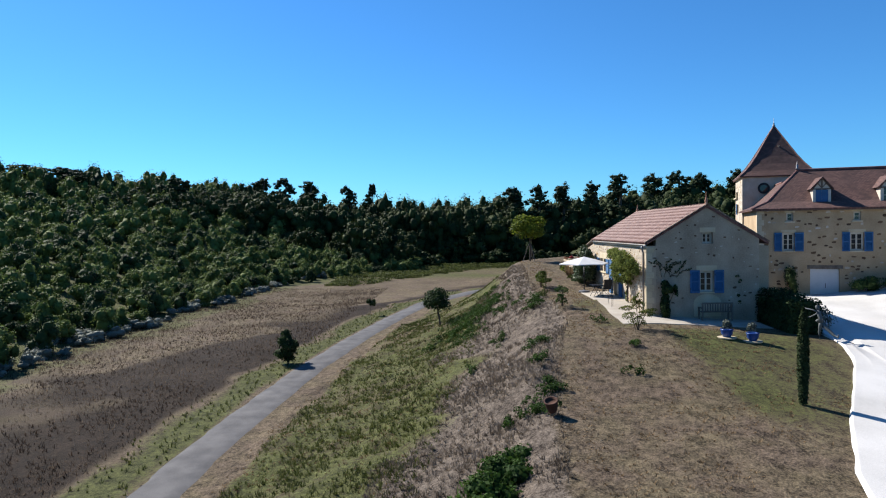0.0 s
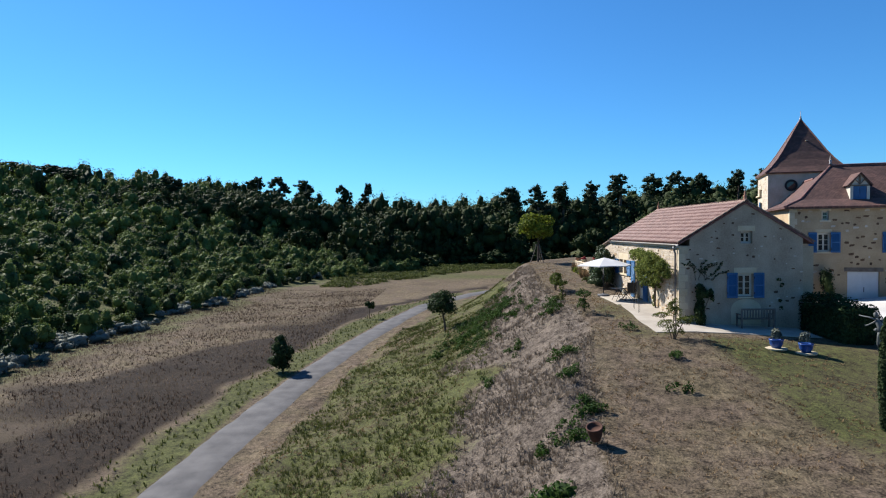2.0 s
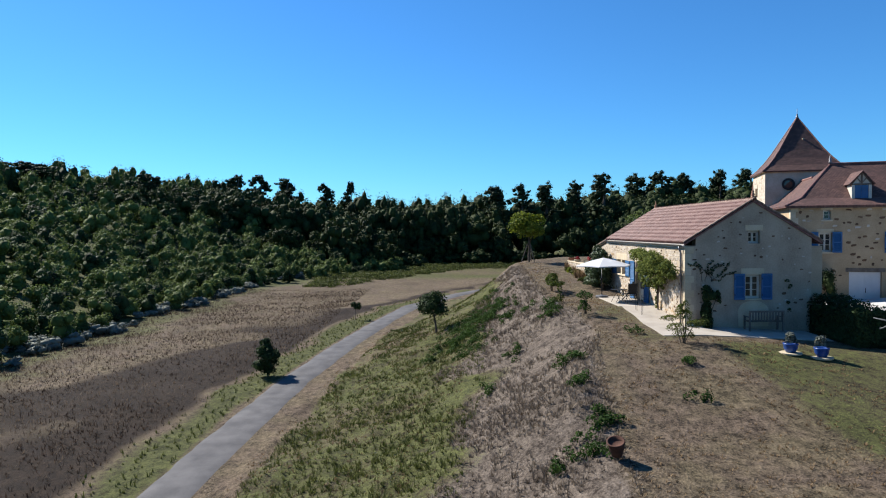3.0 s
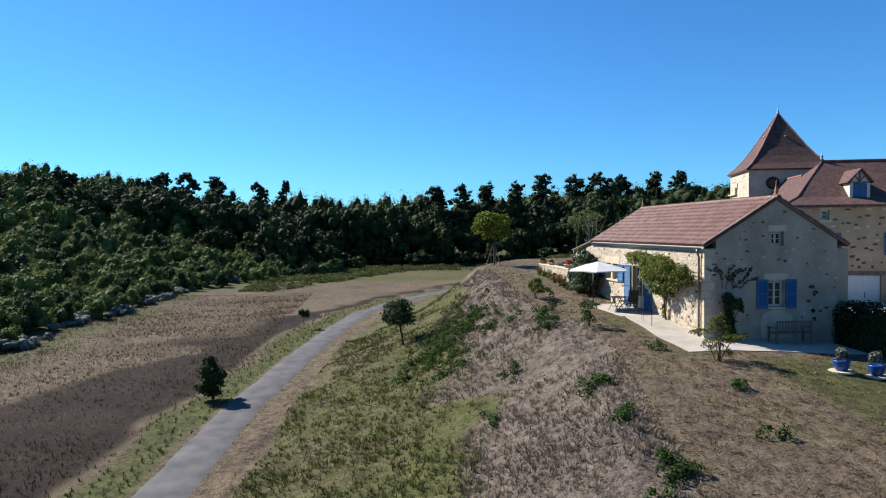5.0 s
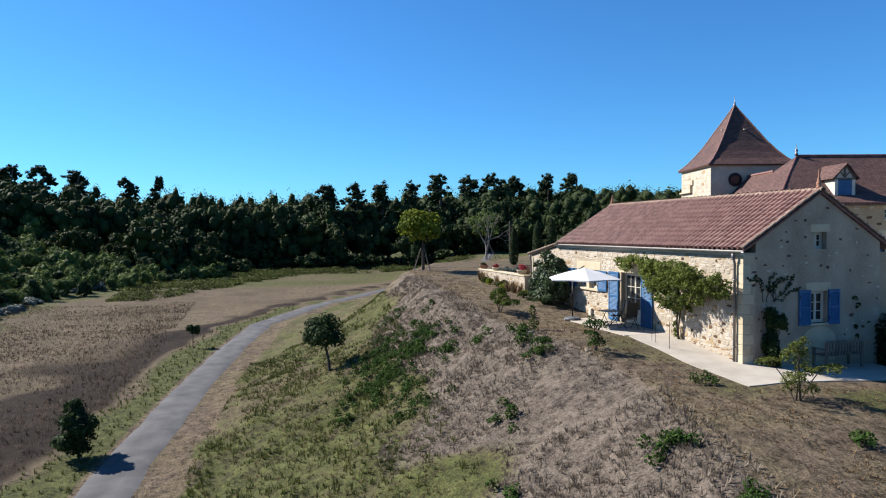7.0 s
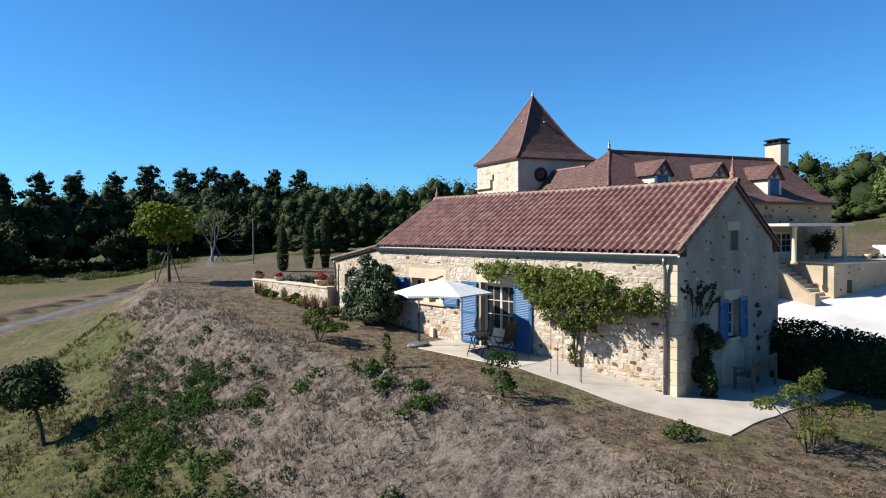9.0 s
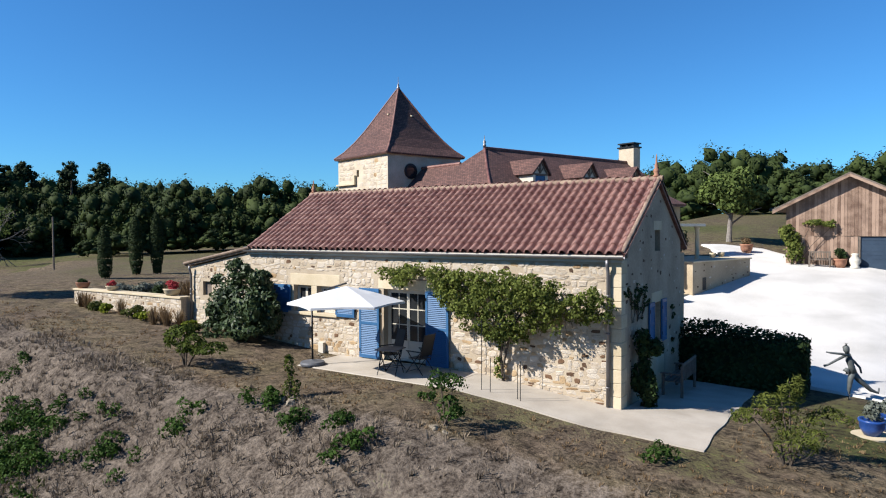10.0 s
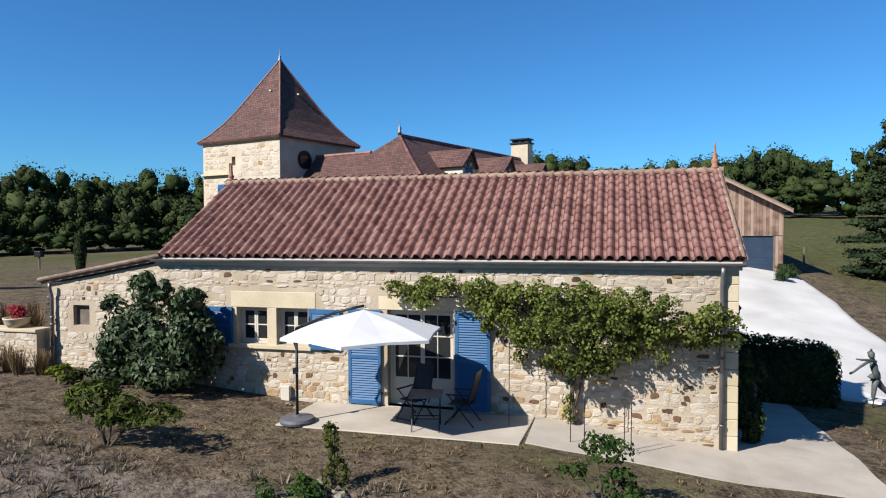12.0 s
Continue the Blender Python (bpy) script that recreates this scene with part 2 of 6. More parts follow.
PLASTIC_GREY = material("grey_plastic", lin(86, 88, 94), lin(110, 112, 118), 4, 50, 0.6, 0.1)
NAVY = material("slate_blue_door", lin(46, 62, 82), lin(60, 78, 98), 2, 40, 0.5, 0.05)
WHITE_DOOR = material("white_door_paint", lin(222, 222, 222), lin(240, 240, 240), 2, 40, 0.5, 0.05)
TERRACOTTA = material("terracotta", lin(142, 92, 72), lin(190, 142, 116), 5, 50, 0.8, 0.2)
GLAZE = material("blue_glaze", lin(30, 62, 130), lin(52, 92, 168), 4, 40, 0.3, 0.05)
BRONZE = material("grey_green_bronze", lin(74, 78, 80), lin(112, 118, 118), 8, 60, 0.6, 0.3, metal=0.1)
LOG = material("grey_timber", lin(92, 82, 74), lin(140, 128, 116), 4, 30, 0.9, 0.4)


def leaf_material(name, dark, light, trans=0.25, rough=0.75, rand=0.45, spec=0.12):
    return material(name, dark, light, 0.35, 2.5, rough, 0, rand=rand, trans=trans, spec=spec)


HILL_LEAF = leaf_material("hillside_scrub_leaf", lin(44, 60, 30), lin(124, 142, 76), rand=0.32)
WOOD_LEAF = leaf_material("dark_wood_leaf", lin(28, 42, 24), lin(72, 86, 44), 0.12, rand=0.28)
PINE_LEAF = leaf_material("pine_needle", lin(26, 40, 28), lin(62, 78, 48), 0.1, rand=0.25)
LIME_LEAF = leaf_material("yellow_green_leaf", lin(70, 92, 26), lin(150, 160, 56), 0.35)
FIG_LEAF = leaf_material("fig_leaf", lin(26, 42, 24), lin(92, 112, 72), 0.2, 0.5, spec=0.3)
VINE_LEAF = leaf_material("vine_leaf", lin(58, 74, 32), lin(146, 157, 80), 0.38)
BRACKEN_LEAF = leaf_material("bracken_frond", lin(48, 60, 28), lin(112, 120, 62), 0.25)
BAY_LEAF = leaf_material("bay_leaf", lin(44, 60, 24), lin(106, 120, 50), 0.3)
BUSH_LEAF = leaf_material("dark_green_leaf", lin(30, 46, 28), lin(72, 92, 52), 0.2)
CYPRESS_LEAF = leaf_material("cypress_leaf", lin(30, 44, 26), lin(66, 82, 46), 0.1)
LAVENDER_LEAF = leaf_material("grey_lavender_leaf", lin(84, 92, 84), lin(142, 148, 136), 0.15)
WEED_LEAF = leaf_material("bright_weed_leaf", lin(35, 60, 25), lin(76, 104, 44), 0.3)
AIRY_LEAF = leaf_material("airy_green_leaf", lin(58, 72, 30), lin(118, 126, 60), 0.35)
STRAW = leaf_material("straw_blade", lin(94, 74, 53), lin(168, 142, 108), 0.3)
MULCH = leaf_material("grey_dead_stem", lin(98, 86, 74), lin(164, 149, 131), 0.2)
HEATH = leaf_material("brown_heath_stem", lin(42, 32, 26), lin(84, 68, 56), 0.3)
PALE_HEATH = leaf_material("pale_seed_head", lin(88, 75, 62), lin(150, 132, 112), 0.3)
GRASS = leaf_material("green_grass_blade", lin(56, 68, 30), lin(106, 112, 58), 0.3)
FLOWER = leaf_material("red_flower", lin(170, 50, 60), lin(214, 96, 100), 0.3)


def glass_material():
    m = bpy.data.materials.new("window_glass")
    m.use_nodes = True
    b = m.node_tree.nodes["Principled BSDF"]
    b.inputs["Base Color"].default_value = (0.02, 0.022, 0.025, 1)
    b.inputs["Roughness"].default_value = 0.03
    b.inputs["Specular IOR Level"].default_value = 0.5
    return m


GLASS = glass_material()


def plain_tile_material():
    """Small flat tiles in courses, on roofs that stay far off."""
    m = bpy.data.materials.new("brown_plain_tile")
    m.use_nodes = True
    n, l = m.node_tree.nodes, m.node_tree.links
    uv = n.new("ShaderNodeUVMap")
    uv.uv_map = "UVMap"
    br = n.new("ShaderNodeTexBrick")
    br.inputs["Scale"].default_value = 1.0
    br.inputs["Brick Width"].default_value, br.inputs["Row Height"].default_value = 0.17, 0.115
    br.inputs["Mortar Size"].default_value, br.inputs["Mortar Smooth"].default_value = 0.012, 0.3
    br.inputs["Color1"].default_value = (*lin(94, 63, 57), 1)
    br.inputs["Color2"].default_value = (*lin(130, 93, 84), 1)
    br.inputs["Mortar"].default_value = (*lin(48, 31, 30), 1)
    l.new(uv.outputs[0], br.inputs["Vector"])
    no = n.new("ShaderNodeTexNoise")
    no.inputs["Scale"].default_value, no.inputs["Detail"].default_value = 0.8, 6
    l.new(uv.outputs[0], no.inputs["Vector"])
    mx = n.new("ShaderNodeMix")
    mx.data_type, mx.blend_type = "RGBA", "MULTIPLY"
    mx.inputs[0].default_value = 0.5
    rp = n.new("ShaderNodeValToRGB")
    rp.color_ramp.elements[0].position, rp.color_ramp.elements[0].color = 0.35, (0.55, 0.5, 0.48, 1)
    rp.color_ramp.elements[1].position, rp.color_ramp.elements[1].color = 0.7, (1.2, 1.15, 1.1, 1)
    l.new(no.outputs[0], rp.inputs[0])
    l.new(br.outputs["Color"], mx.inputs[6])
    l.new(rp.outputs[0], mx.inputs[7])
    b = n["Principled BSDF"]
    l.new(mx.outputs[2], b.inputs["Base Color"])
    b.inputs["Roughness"].default_value = 0.85
    bp = n.new("ShaderNodeBump")
    bp.inputs["Strength"].default_value, bp.inputs["Distance"].default_value = 0.6, 0.02
    bp.invert = True
    l.new(br.outputs["Fac"], bp.inputs["Height"])
    l.new(bp.outputs[0], b.inputs["Normal"])
    return m


PLAIN_TILE = plain_tile_material()


def ground_material():
    m = bpy.data.materials.new("open_ground")
    m.use_nodes = True
    n, l = m.node_tree.nodes, m.node_tree.links
    co = n.new("ShaderNodeTexCoord")
    at = n.new("ShaderNodeAttribute")
    at.attribute_name = "zone"
    sep = n.new("ShaderNodeSeparateColor")
    l.new(at.outputs["Color"], sep.inputs[0])

    def noise_(scale, detail=5):
        t = n.new("ShaderNodeTexNoise")
        t.inputs["Scale"].default_value, t.inputs["Detail"].default_value, t.inputs["Roughness"].default_value = scale, detail, 0.65
        l.new(co.outputs["Object"], t.inputs["Vector"])
        return t.outputs[0]

    n1, n2, n3, n4 = noise_(0.5), noise_(5.0, 6), noise_(15, 7), noise_(1.9, 4)

    def ramp(src, lo, hi, a, b):
        r = n.new("ShaderNodeValToRGB")
        r.color_ramp.elements[0].position, r.color_ramp.elements[0].color = lo, (*a, 1)
        r.color_ramp.elements[1].position, r.color_ramp.elements[1].color = hi, (*b, 1)
        l.new(src, r.inputs[0])
        return r.outputs[0]

    def mixc(fac, a, b):
        x = n.new("ShaderNodeMix")
        x.data_type = "RGBA"
        l.new(fac, x.inputs[0])
        l.new(a, x.inputs[6])
        l.new(b, x.inputs[7])
        return x.outputs[2]

    def math_(op, a, b, c=None):
        x = n.new("ShaderNodeMath")
        x.operation = op
        for i, v in enumerate((a, b, c)):
            if v is None:
                continue
            if isinstance(v, (int, float)):
                x.inputs[i].default_value = v
            else:
                l.new(v, x.inputs[i])
        return x.outputs[0]

    mid = math_("MULTIPLY_ADD", n4, 0.3, math_("MULTIPLY_ADD", n3, 0.4, math_("MULTIPLY", n2, 0.3)))
    dry = mixc(ramp(n1, 0.4, 0.62, (0, 0, 0), (1, 1, 1)), ramp(mid, 0.41, 0.59, lin(54, 46, 38), lin(144, 126, 107)), ramp(mid, 0.41, 0.59, lin(58, 52, 39), lin(148, 133, 106)))
    green = ramp(mid, 0.41, 0.6, lin(46, 49, 28), lin(118, 121, 74))
    mulch = ramp(mid, 0.41, 0.59, lin(60, 52, 46), lin(146, 133, 120))
    heath = mixc(ramp(n1, 0.4, 0.6, (0, 0, 0), (1, 1, 1)), ramp(mid, 0.41, 0.6, lin(26, 21, 17), lin(60, 48, 39)), ramp(mid, 0.41, 0.6, lin(34, 28, 22), lin(74, 61, 50)))

    def sharp(w):
        v = math_("MULTIPLY_ADD", math_("SUBTRACT", math_("MULTIPLY_ADD", math_("SUBTRACT", mid, 0.5), 2.0, w), 0.5), 3.0, 0.5)
        return math_("MINIMUM", math_("MAXIMUM", v, 0.0), 1.0)

    col = mixc(sharp(sep.outputs[2]), dry, mulch)
    col = mixc(sharp(sep.outputs[1]), col, heath)
    col = mixc(sharp(sep.outputs[0]), col, green)
    b = n["Principled BSDF"]
    l.new(col, b.inputs["Base Color"])
    b.inputs["Roughness"].default_value = 0.95
    b.inputs["Specular IOR Level"].default_value = 0.1
    bp = n.new("ShaderNodeBump")
    bp.inputs["Strength"].default_value, bp.inputs["Distance"].default_value = 1.0, 0.16
    l.new(mid, bp.inputs["Height"])
    l.new(bp.outputs[0], b.inputs["Normal"])
    return m


# ---- ground ----
def axis_steps(spans):
    out = []
    for a, b, s in spans:
        out += list(np.arange(a, b - 1e-6, s))
    return np.array(out + [spans[-1][1]])


gx = axis_steps([(-2500, -400, 300), (-400, -160, 12), (-160, -60, 4), (-60, -26, 1.0), (-26, 16, 0.28), (16, 40, 0.8), (40, 120, 8), (120, 400, 40), (400, 2500, 300)])
gy = axis_steps([(-2500, -400, 300), (-400, -140, 14), (-140, -48, 4), (-48, -22, 1.0), (-22, -3, 0.28), (-3, 12, 0.8), (12, 60, 2.5), (60, 160, 6), (160, 400, 40), (400, 2500, 300)])
X, Y = np.meshgrid(gx, gy, indexing="ij")
Z = ground_z(X, Y)
nx, ny = X.shape
idx = np.arange(nx * ny).reshape(nx, ny)
quads = np.stack([idx[:-1, :-1], idx[1:, :-1], idx[1:, 1:], idx[:-1, 1:]], -1).reshape(-1, 4)
me = fast("ground", np.stack([X, Y, Z], -1).reshape(-1, 3), quads)


def zones(x, y):
    """Weights of green grass, heath and grey dead growth."""
    ry, cy = road_y(x), crest_y(x)
    s = (cy - y) / np.maximum(cy - (ry + 1.7), 1.0)
    n1, n2, n3 = vnoise(x, y, 3.0, 21), vnoise(x, y, 9.0, 22), vnoise(x, y, 0.9, 23)
    bank = step(0.05, 0.12, s) * (1 - step(0.96, 1.02, s))
    top = step(-0.03, 0.06, s) * (1 - step(-0.08, 0.1, s - np.interp(x, [-30, -12, -4, 4], [0.2, 0.27, 0.36, 0.38]) + (n1 - 0.5) * 0.25)) * step(-34, -24, x)
    low = step(-0.08, 0.06, s - np.interp(x, [-30, -12, -4, 4], [0.2, 0.27, 0.36, 0.38]) + (n1 - 0.5) * 0.2) * (1 - step(0.91, 0.96, s + (n1 - 0.5) * 0.06))
    green = low * (0.26 + 0.36 * n2 + 0.32 * n3) + 0.25 * top * step(0.55, 0.8, n1)
    verge = step(1.0, 1.5, ry - y) * (1 - step(2.6, 4.6, ry - y + (n1 - 0.5) * 2)) * step(-110, -60, x + 0 * y)
    green = np.maximum(green, verge * 0.85)
    lawn = step(2.0, 4.0, x) * step(-1.5, 0.5, y) * (1 - step(12, 18, x)) * (1 - step(5, 10, y)) * 0.62
    green = np.maximum(green, lawn * (0.6 + 0.6 * n1))
    meadow = step(-26, -34, x) * step(3, 8, y - cy)
    green = np.maximum(green, meadow * (0.30 + 0.25 * n2))
    east = np.maximum(step(34, 40, y) * 0.5, step(9, 12, x) * step(10, 18, y) * 0.6) * (0.6 + 0.8 * n2)
    green = np.maximum(green, east)
    heath = step(3.2, 5.2, ry - y + (n1 - 0.5) * 1.5)
    pale = heath * np.maximum(step(8, 15, ry - y + (n2 - 0.5) * 9 + (n1 - 0.5) * 5), step(-22, -45, x + (n2 - 0.5) * 20) * step(5, 9, ry - y + (n1 - 0.5) * 4))
    pale = pale * (0.3 + 0.7 * step(18, -14, x))
    wood = step(-3, 1, wood_d(x, y))
    green = np.maximum(green * (1 - heath), wood * 0.95)
    green = np.maximum(green, heath * step(-9, -3, wood_d(x, y) + (n1 - 0.5) * 5) * 0.6)
    green = np.maximum(green, step(-85, -110, x) * heath * (0.35 + 0.5 * n2))
    strip = step(-8.5, -7, x) * (1 - step(2, 5, x)) * step(-3.9, -2.7, y + (n1 - 0.5)) * (1 - step(-1.5, -1.0, y))
    green = np.maximum(green, strip * (0.22 + 0.42 * n1))
    return np.stack([green, heath * (1 - (0.55 + 0.35 * n1) * pale), top * 0.9, np.ones_like(green)], -1)


col = me.color_attributes.new("zone", "FLOAT_COLOR", "POINT")
col.data.foreach_set("color", zones(X.ravel(), Y.ravel()).astype(np.float32).ravel())
me.shade_smooth()
me.materials.append(ground_material())
tagged(new("ground", me), "sun-dried grass and heath on rolling open ground", "ground", kind="structure")


def ribbon(name, xs, centre, half, lift, mat, label, category, n_across=5, wob=0.12):
    """A strip laid on the ground along x."""
    vs, fs = [], []
    for i, x in enumerate(xs):
        c = float(centre(x))
        t = np.array([1.0, float(centre(x + 0.5)) - float(centre(x - 0.5))])
        t /= np.linalg.norm(t)
        for k in range(n_across):
            o = (k / (n_across - 1) * 2 - 1) * half
            if k in (0, n_across - 1):
                o += (vnoise(x, k * 7.0, 1.1, 31) - 0.5) * 2 * wob
            px, py = x - t[1] * o, c + t[0] * o
            zz = gz(px, py) + lift
            if k in (0, n_across - 1):
                zz -= lift + 0.03
            vs.append((px, py, zz))
    for i in range(len(xs) - 1):
        for k in range(n_across - 1):
            a = i * n_across + k
            fs.append((a, a + n_across, a + n_across + 1, a + 1))
    ob = new(name, fast(name, vs, fs))
    ob.data.materials.append(mat)
    ob.data.shade_smooth()
    return tagged(ob, label, category, kind="structure")


ribbon("road", list(np.arange(-200, -62, 2.5)) + list(np.arange(-62, 62, 0.7)), road_y, 1.12, 0.07, ASPHALT, "narrow worn grey asphalt lane with crumbling edges", "road", 7)


def rows_sheet(name, ys, left, right, cols, lift, mat, label, category, wob=0.15, skirt=0.06):
    """A sheet on the ground between two edges given for each y."""
    vs, fs = [], []
    for y in ys:
        a, b = left(y), right(y)
        for k in range(cols):
            x = a + (b - a) * k / (cols - 1)
            if k in (0, cols - 1):
                x += (float(vnoise(x, y, 0.8, 41)) - 0.5) * 2 * wob
            edge = k in (0, cols - 1) or y in (ys[0], ys[-1])
            vs.append((x, y, gz(x, y) + (-skirt if edge else lift)))
    for i in range(len(ys) - 1):
        for k in range(cols - 1):
            q = i * cols + k
            fs.append((q, q + 1, q + cols + 1, q + cols))
    ob = new(name, fast(name, vs, fs))
    ob.data.materials.append(mat)
    ob.data.shade_smooth()
    return tagged(ob, label, category, kind="structure")


rows_sheet("gravel_court", list(np.arange(-3.0, 37.0, 0.5)),
           lambda y: float(np.interp(y, [-3, 0.4, 2.6, 6.4, 7.4, 7.9, 11, 12.5, 22, 31, 37], [28, 17.6, 13.6, 7.4, 4.4, -5.0, -7.8, -8, -5.5, -3.4, -6])),
           lambda y: float(np.interp(y, [-3, -0.5, 3, 6.5, 8.5, 12, 16, 20, 31, 33, 37], [36, 29, 20, 15, 12.3, 9.6, 9, 8.7, 8.6, 1, -2])),
           60, 0.13, GRAVEL, "white crushed limestone gravel yard and drive", "gravel")
bm = bmesh.new()
pave = {}
pxs, pys = [-3.96 + 0.2 * i for i in range(20)] + [0.02, 0.3, 0.6, 0.9, 1.2, 1.5, 1.8, 2.05, 2.26], [-1.75, -1.5, -1.2, -0.9, -0.6, -0.3, -0.005] + [0.4 * i for i in range(1, 15)]
for i in range(len(pxs) - 1):
    for j in range(len(pys) - 1):
        if pxs[i] < 0 and pys[j + 1] > 0:
            continue
        q = []
        for a, b in ((i, j), (i + 1, j), (i + 1, j + 1), (i, j + 1)):
            if (a, b) not in pave:
                x, y = pxs[a], pys[b]
                if a == len(pxs) - 1 or b == 0:  # worn outer edges
                    x, y = x + 0.025 * math.sin(y * 3.1) * (a == len(pxs) - 1), y + 0.03 * math.sin(x * 2.3) * (b == 0)
                pave[a, b] = bm.verts.new((x, y, gz(x, y) + 0.03))
            q.append(pave[a, b])
        bm.faces.new(q)
paving = part("paving", bm, CONCRETE)
slab = paving.modifiers.new("thick", "SOLIDIFY")
slab.thickness, slab.offset = 0.14, 1
tagged(paving, "pale concrete path along the stone cottage", "path", kind="structure")
part("terrace", prism(bmesh.new(), [(-9.1, -1.85), (-4.05, -1.92), (-3.98, -0.02), (-9.05, -0.02)], "z", -0.5, 0.02), CONCRETE, bevel=0.02)
tagged(bpy.data.objects["terrace"], "pale concrete terrace slab before the cottage", "terrace", kind="structure")

# ---- cottage ----
RY, RZ, EY, EZ = 3.15, 5.36, -0.06, 3.4
cottage = thing("cottage", "single-storey pale stone cottage with red roman tile roof", "house")


def roofline(y):
    return RZ - 0.1 - abs(y - RY) * (RZ - EZ) / (RY - EY)


DOOR = (-7.3, -5.77, 0.03, 2.2)
WINS = [(-11.1, -10.3, 1.3, 2.17), (-10.05, -9.25, 1.3, 2.17)]
front = part("front_wall", wall([-13.2, 0.0], [-1.2, 3.26], [DOOR, *WINS], 0.5), MORTAR, cottage)
bm = wall([0.5, RY, 5.9], [-1.6, 3.24, 5.4], [(2.8, 3.52, 0.8, 1.9), (2.94, 3.49, 3.35, 3.94)], 0.5, roofline)
for v in bm.verts:
    v.co = (-v.co.y, v.co.x, v.co.z)
gable = part("gable_wall", bm, GABLE_RENDER, cottage)
bm = wall([0.5, RY, 5.9], [-1.2, 3.24, 5.4], [], 0.5, roofline)
for v in bm.verts:
    v.co = (-13.2 + v.co.y, v.co.x, v.co.z)
part("gable_wall", bm, RENDER_, cottage)
part("back_wall", boxes((-13.2, 0, 5.9, 6.4, -1.6, 3.2)), RENDER_, cottage)
part("floor", boxes((-12.7, -0.5, 0.5, 5.9, -0.2, 0.02)), LOG, cottage)

# lean-to at the far end, its wall running on from the front wall
bm = wall([-16.55, -13.2], [-0.6, 2.4, 3.3], [(-15.85, -15.35, 1.58, 2.1)], 0.45, lambda x: 2.62 + (x + 16.55) * 0.178)
lean = part("lean_to_wall", bm, MORTAR, cottage)
part("lean_to_wall", boxes((-16.55, -16.1, 0.45, 4.5, -0.3, 2.6)), RENDER_, cottage)
bm = bmesh.new()
prism(bm, [(-16.78, 2.63), (-13.2, 3.27), (-13.2, 3.34), (-16.78, 2.7)], "y", -0.1, 5.0)
lroof = part("lean_to_roof", bm, OLD_TILE, cottage)
bm = bmesh.new()
for i in range(11):
    x0 = -16.8 + i * 0.33
    z0 = 2.74 + (x0 + 16.78) * 0.178
    tube(bm, [(x0, -0.12, z0), (x0 + 0.36, -0.12, z0 + 0.075)], [0.06, 0.05], 8)
part("verge_tiles", bm, OLD_TILE, lroof)
part("shutter_board", boxes((-15.85, -15.35, 0.12, 0.16, 1.58, 2.1)), LOG, lean, "boarded small opening")

# roof
SLOPE = math.atan2(RZ - EZ, RY - EY)
SL = math.hypot(RZ - EZ, RY - EY) + 0.12
PITCH, ROWS = 0.243, 11
COLS = int(13.5 / PITCH)


def tile_mesh(front_lip=True):
    prof = [(0.0, 0.0), (0.016, 0.046), (0.055, 0.08), (0.1, 0.08), (0.14, 0.046), (0.16, -0.004), (0.2, -0.02), (0.245, 0.0)]
    ln = SL / ROWS * 1.18
    vs = [(x - 0.12, 0, z + 0.028) for x, z in prof] + [(x - 0.12 + (0.006 if x < 0.1 else -0.006), ln, z) for x, z in prof] + [(x - 0.12, 0.002, z + 0.008) for x, z in prof]
    k = len(prof)
    fs = [(i, i + 1, i + 1 + k, i + k) for i in range(k - 1)] + [(i + 2 * k, i + 1 + 2 * k, i + 1, i) for i in range(k - 1)]
    m = fast("roof_tile", vs, fs)
    m.materials.append(TILE)
    m.shade_smooth()
    return m


def roof_pose(x, d, side=1, j=0.0):
    """A place d metres up the slope from the eave."""
    if side > 0:
        y, z, turn = EY - 0.06 + d * math.cos(SLOPE), EZ - 0.03 + d * math.sin(SLOPE), 0
    else:
        y, z, turn = 2 * RY - EY + 0.06 - d * math.cos(SLOPE), EZ - 0.03 + d * math.sin(SLOPE), 180
    return Matrix.Translation((x, y, z)) @ pose(0, 0, 0, 0, 0, turn + j) @ pose(0, 0, 0, math.degrees(SLOPE), 0, 0)


def joined(meshes_poses, name, mat):
    vs, fs, o = [], [], 0
    for m, p in meshes_poses:
        co = np.empty(len(m.vertices) * 3, np.float32)
        m.vertices.foreach_get("co", co)
        co = co.reshape(-1, 3) @ np.array(p.to_3x3()).T + np.array(p.translation)
        f = np.empty(len(m.polygons) * 4, np.int32)
        m.polygons.foreach_get("vertices", f)
        vs.append(co), fs.append(f.reshape(-1, 4) + o)
        o += len(co)
    me_ = fast(name, np.concatenate(vs), np.concatenate(fs))
    me_.materials.append(mat)
    return me_


roof = part("roof", prism(bmesh.new(), [(EY, EZ - 0.1), (RY, RZ - 0.1), (2 * RY - EY, EZ - 0.1), (2 * RY - EY, EZ - 0.03), (RY, RZ - 0.03), (EY, EZ - 0.03)], "x", -13.32, 0.1), TILE, cottage)
tm = tile_mesh()
rest = []
for c in range(COLS):
    for r in range(ROWS):
        x = 0.03 - c * PITCH
        jig = random.uniform(-1, 1)
        p = roof_pose(x + 0.006 * jig, r * SL / ROWS + random.uniform(-0.012, 0.012), 1, jig * 0.8) @ Matrix.Translation((0, 0, random.uniform(0, 0.008)))
        if c < 27:
            part("roof_tile", tm, None, roof, at=p)
        else:
            rest.append((tm, p))
        rest.append((tm, roof_pose(x - 0.2, r * SL / ROWS, -1)))
me = joined(rest, "roof_tiles", TILE)
me.shade_smooth()
tagged(part("roof_tiles", me, None, roof), kind="stuff")
bm = bmesh.new()
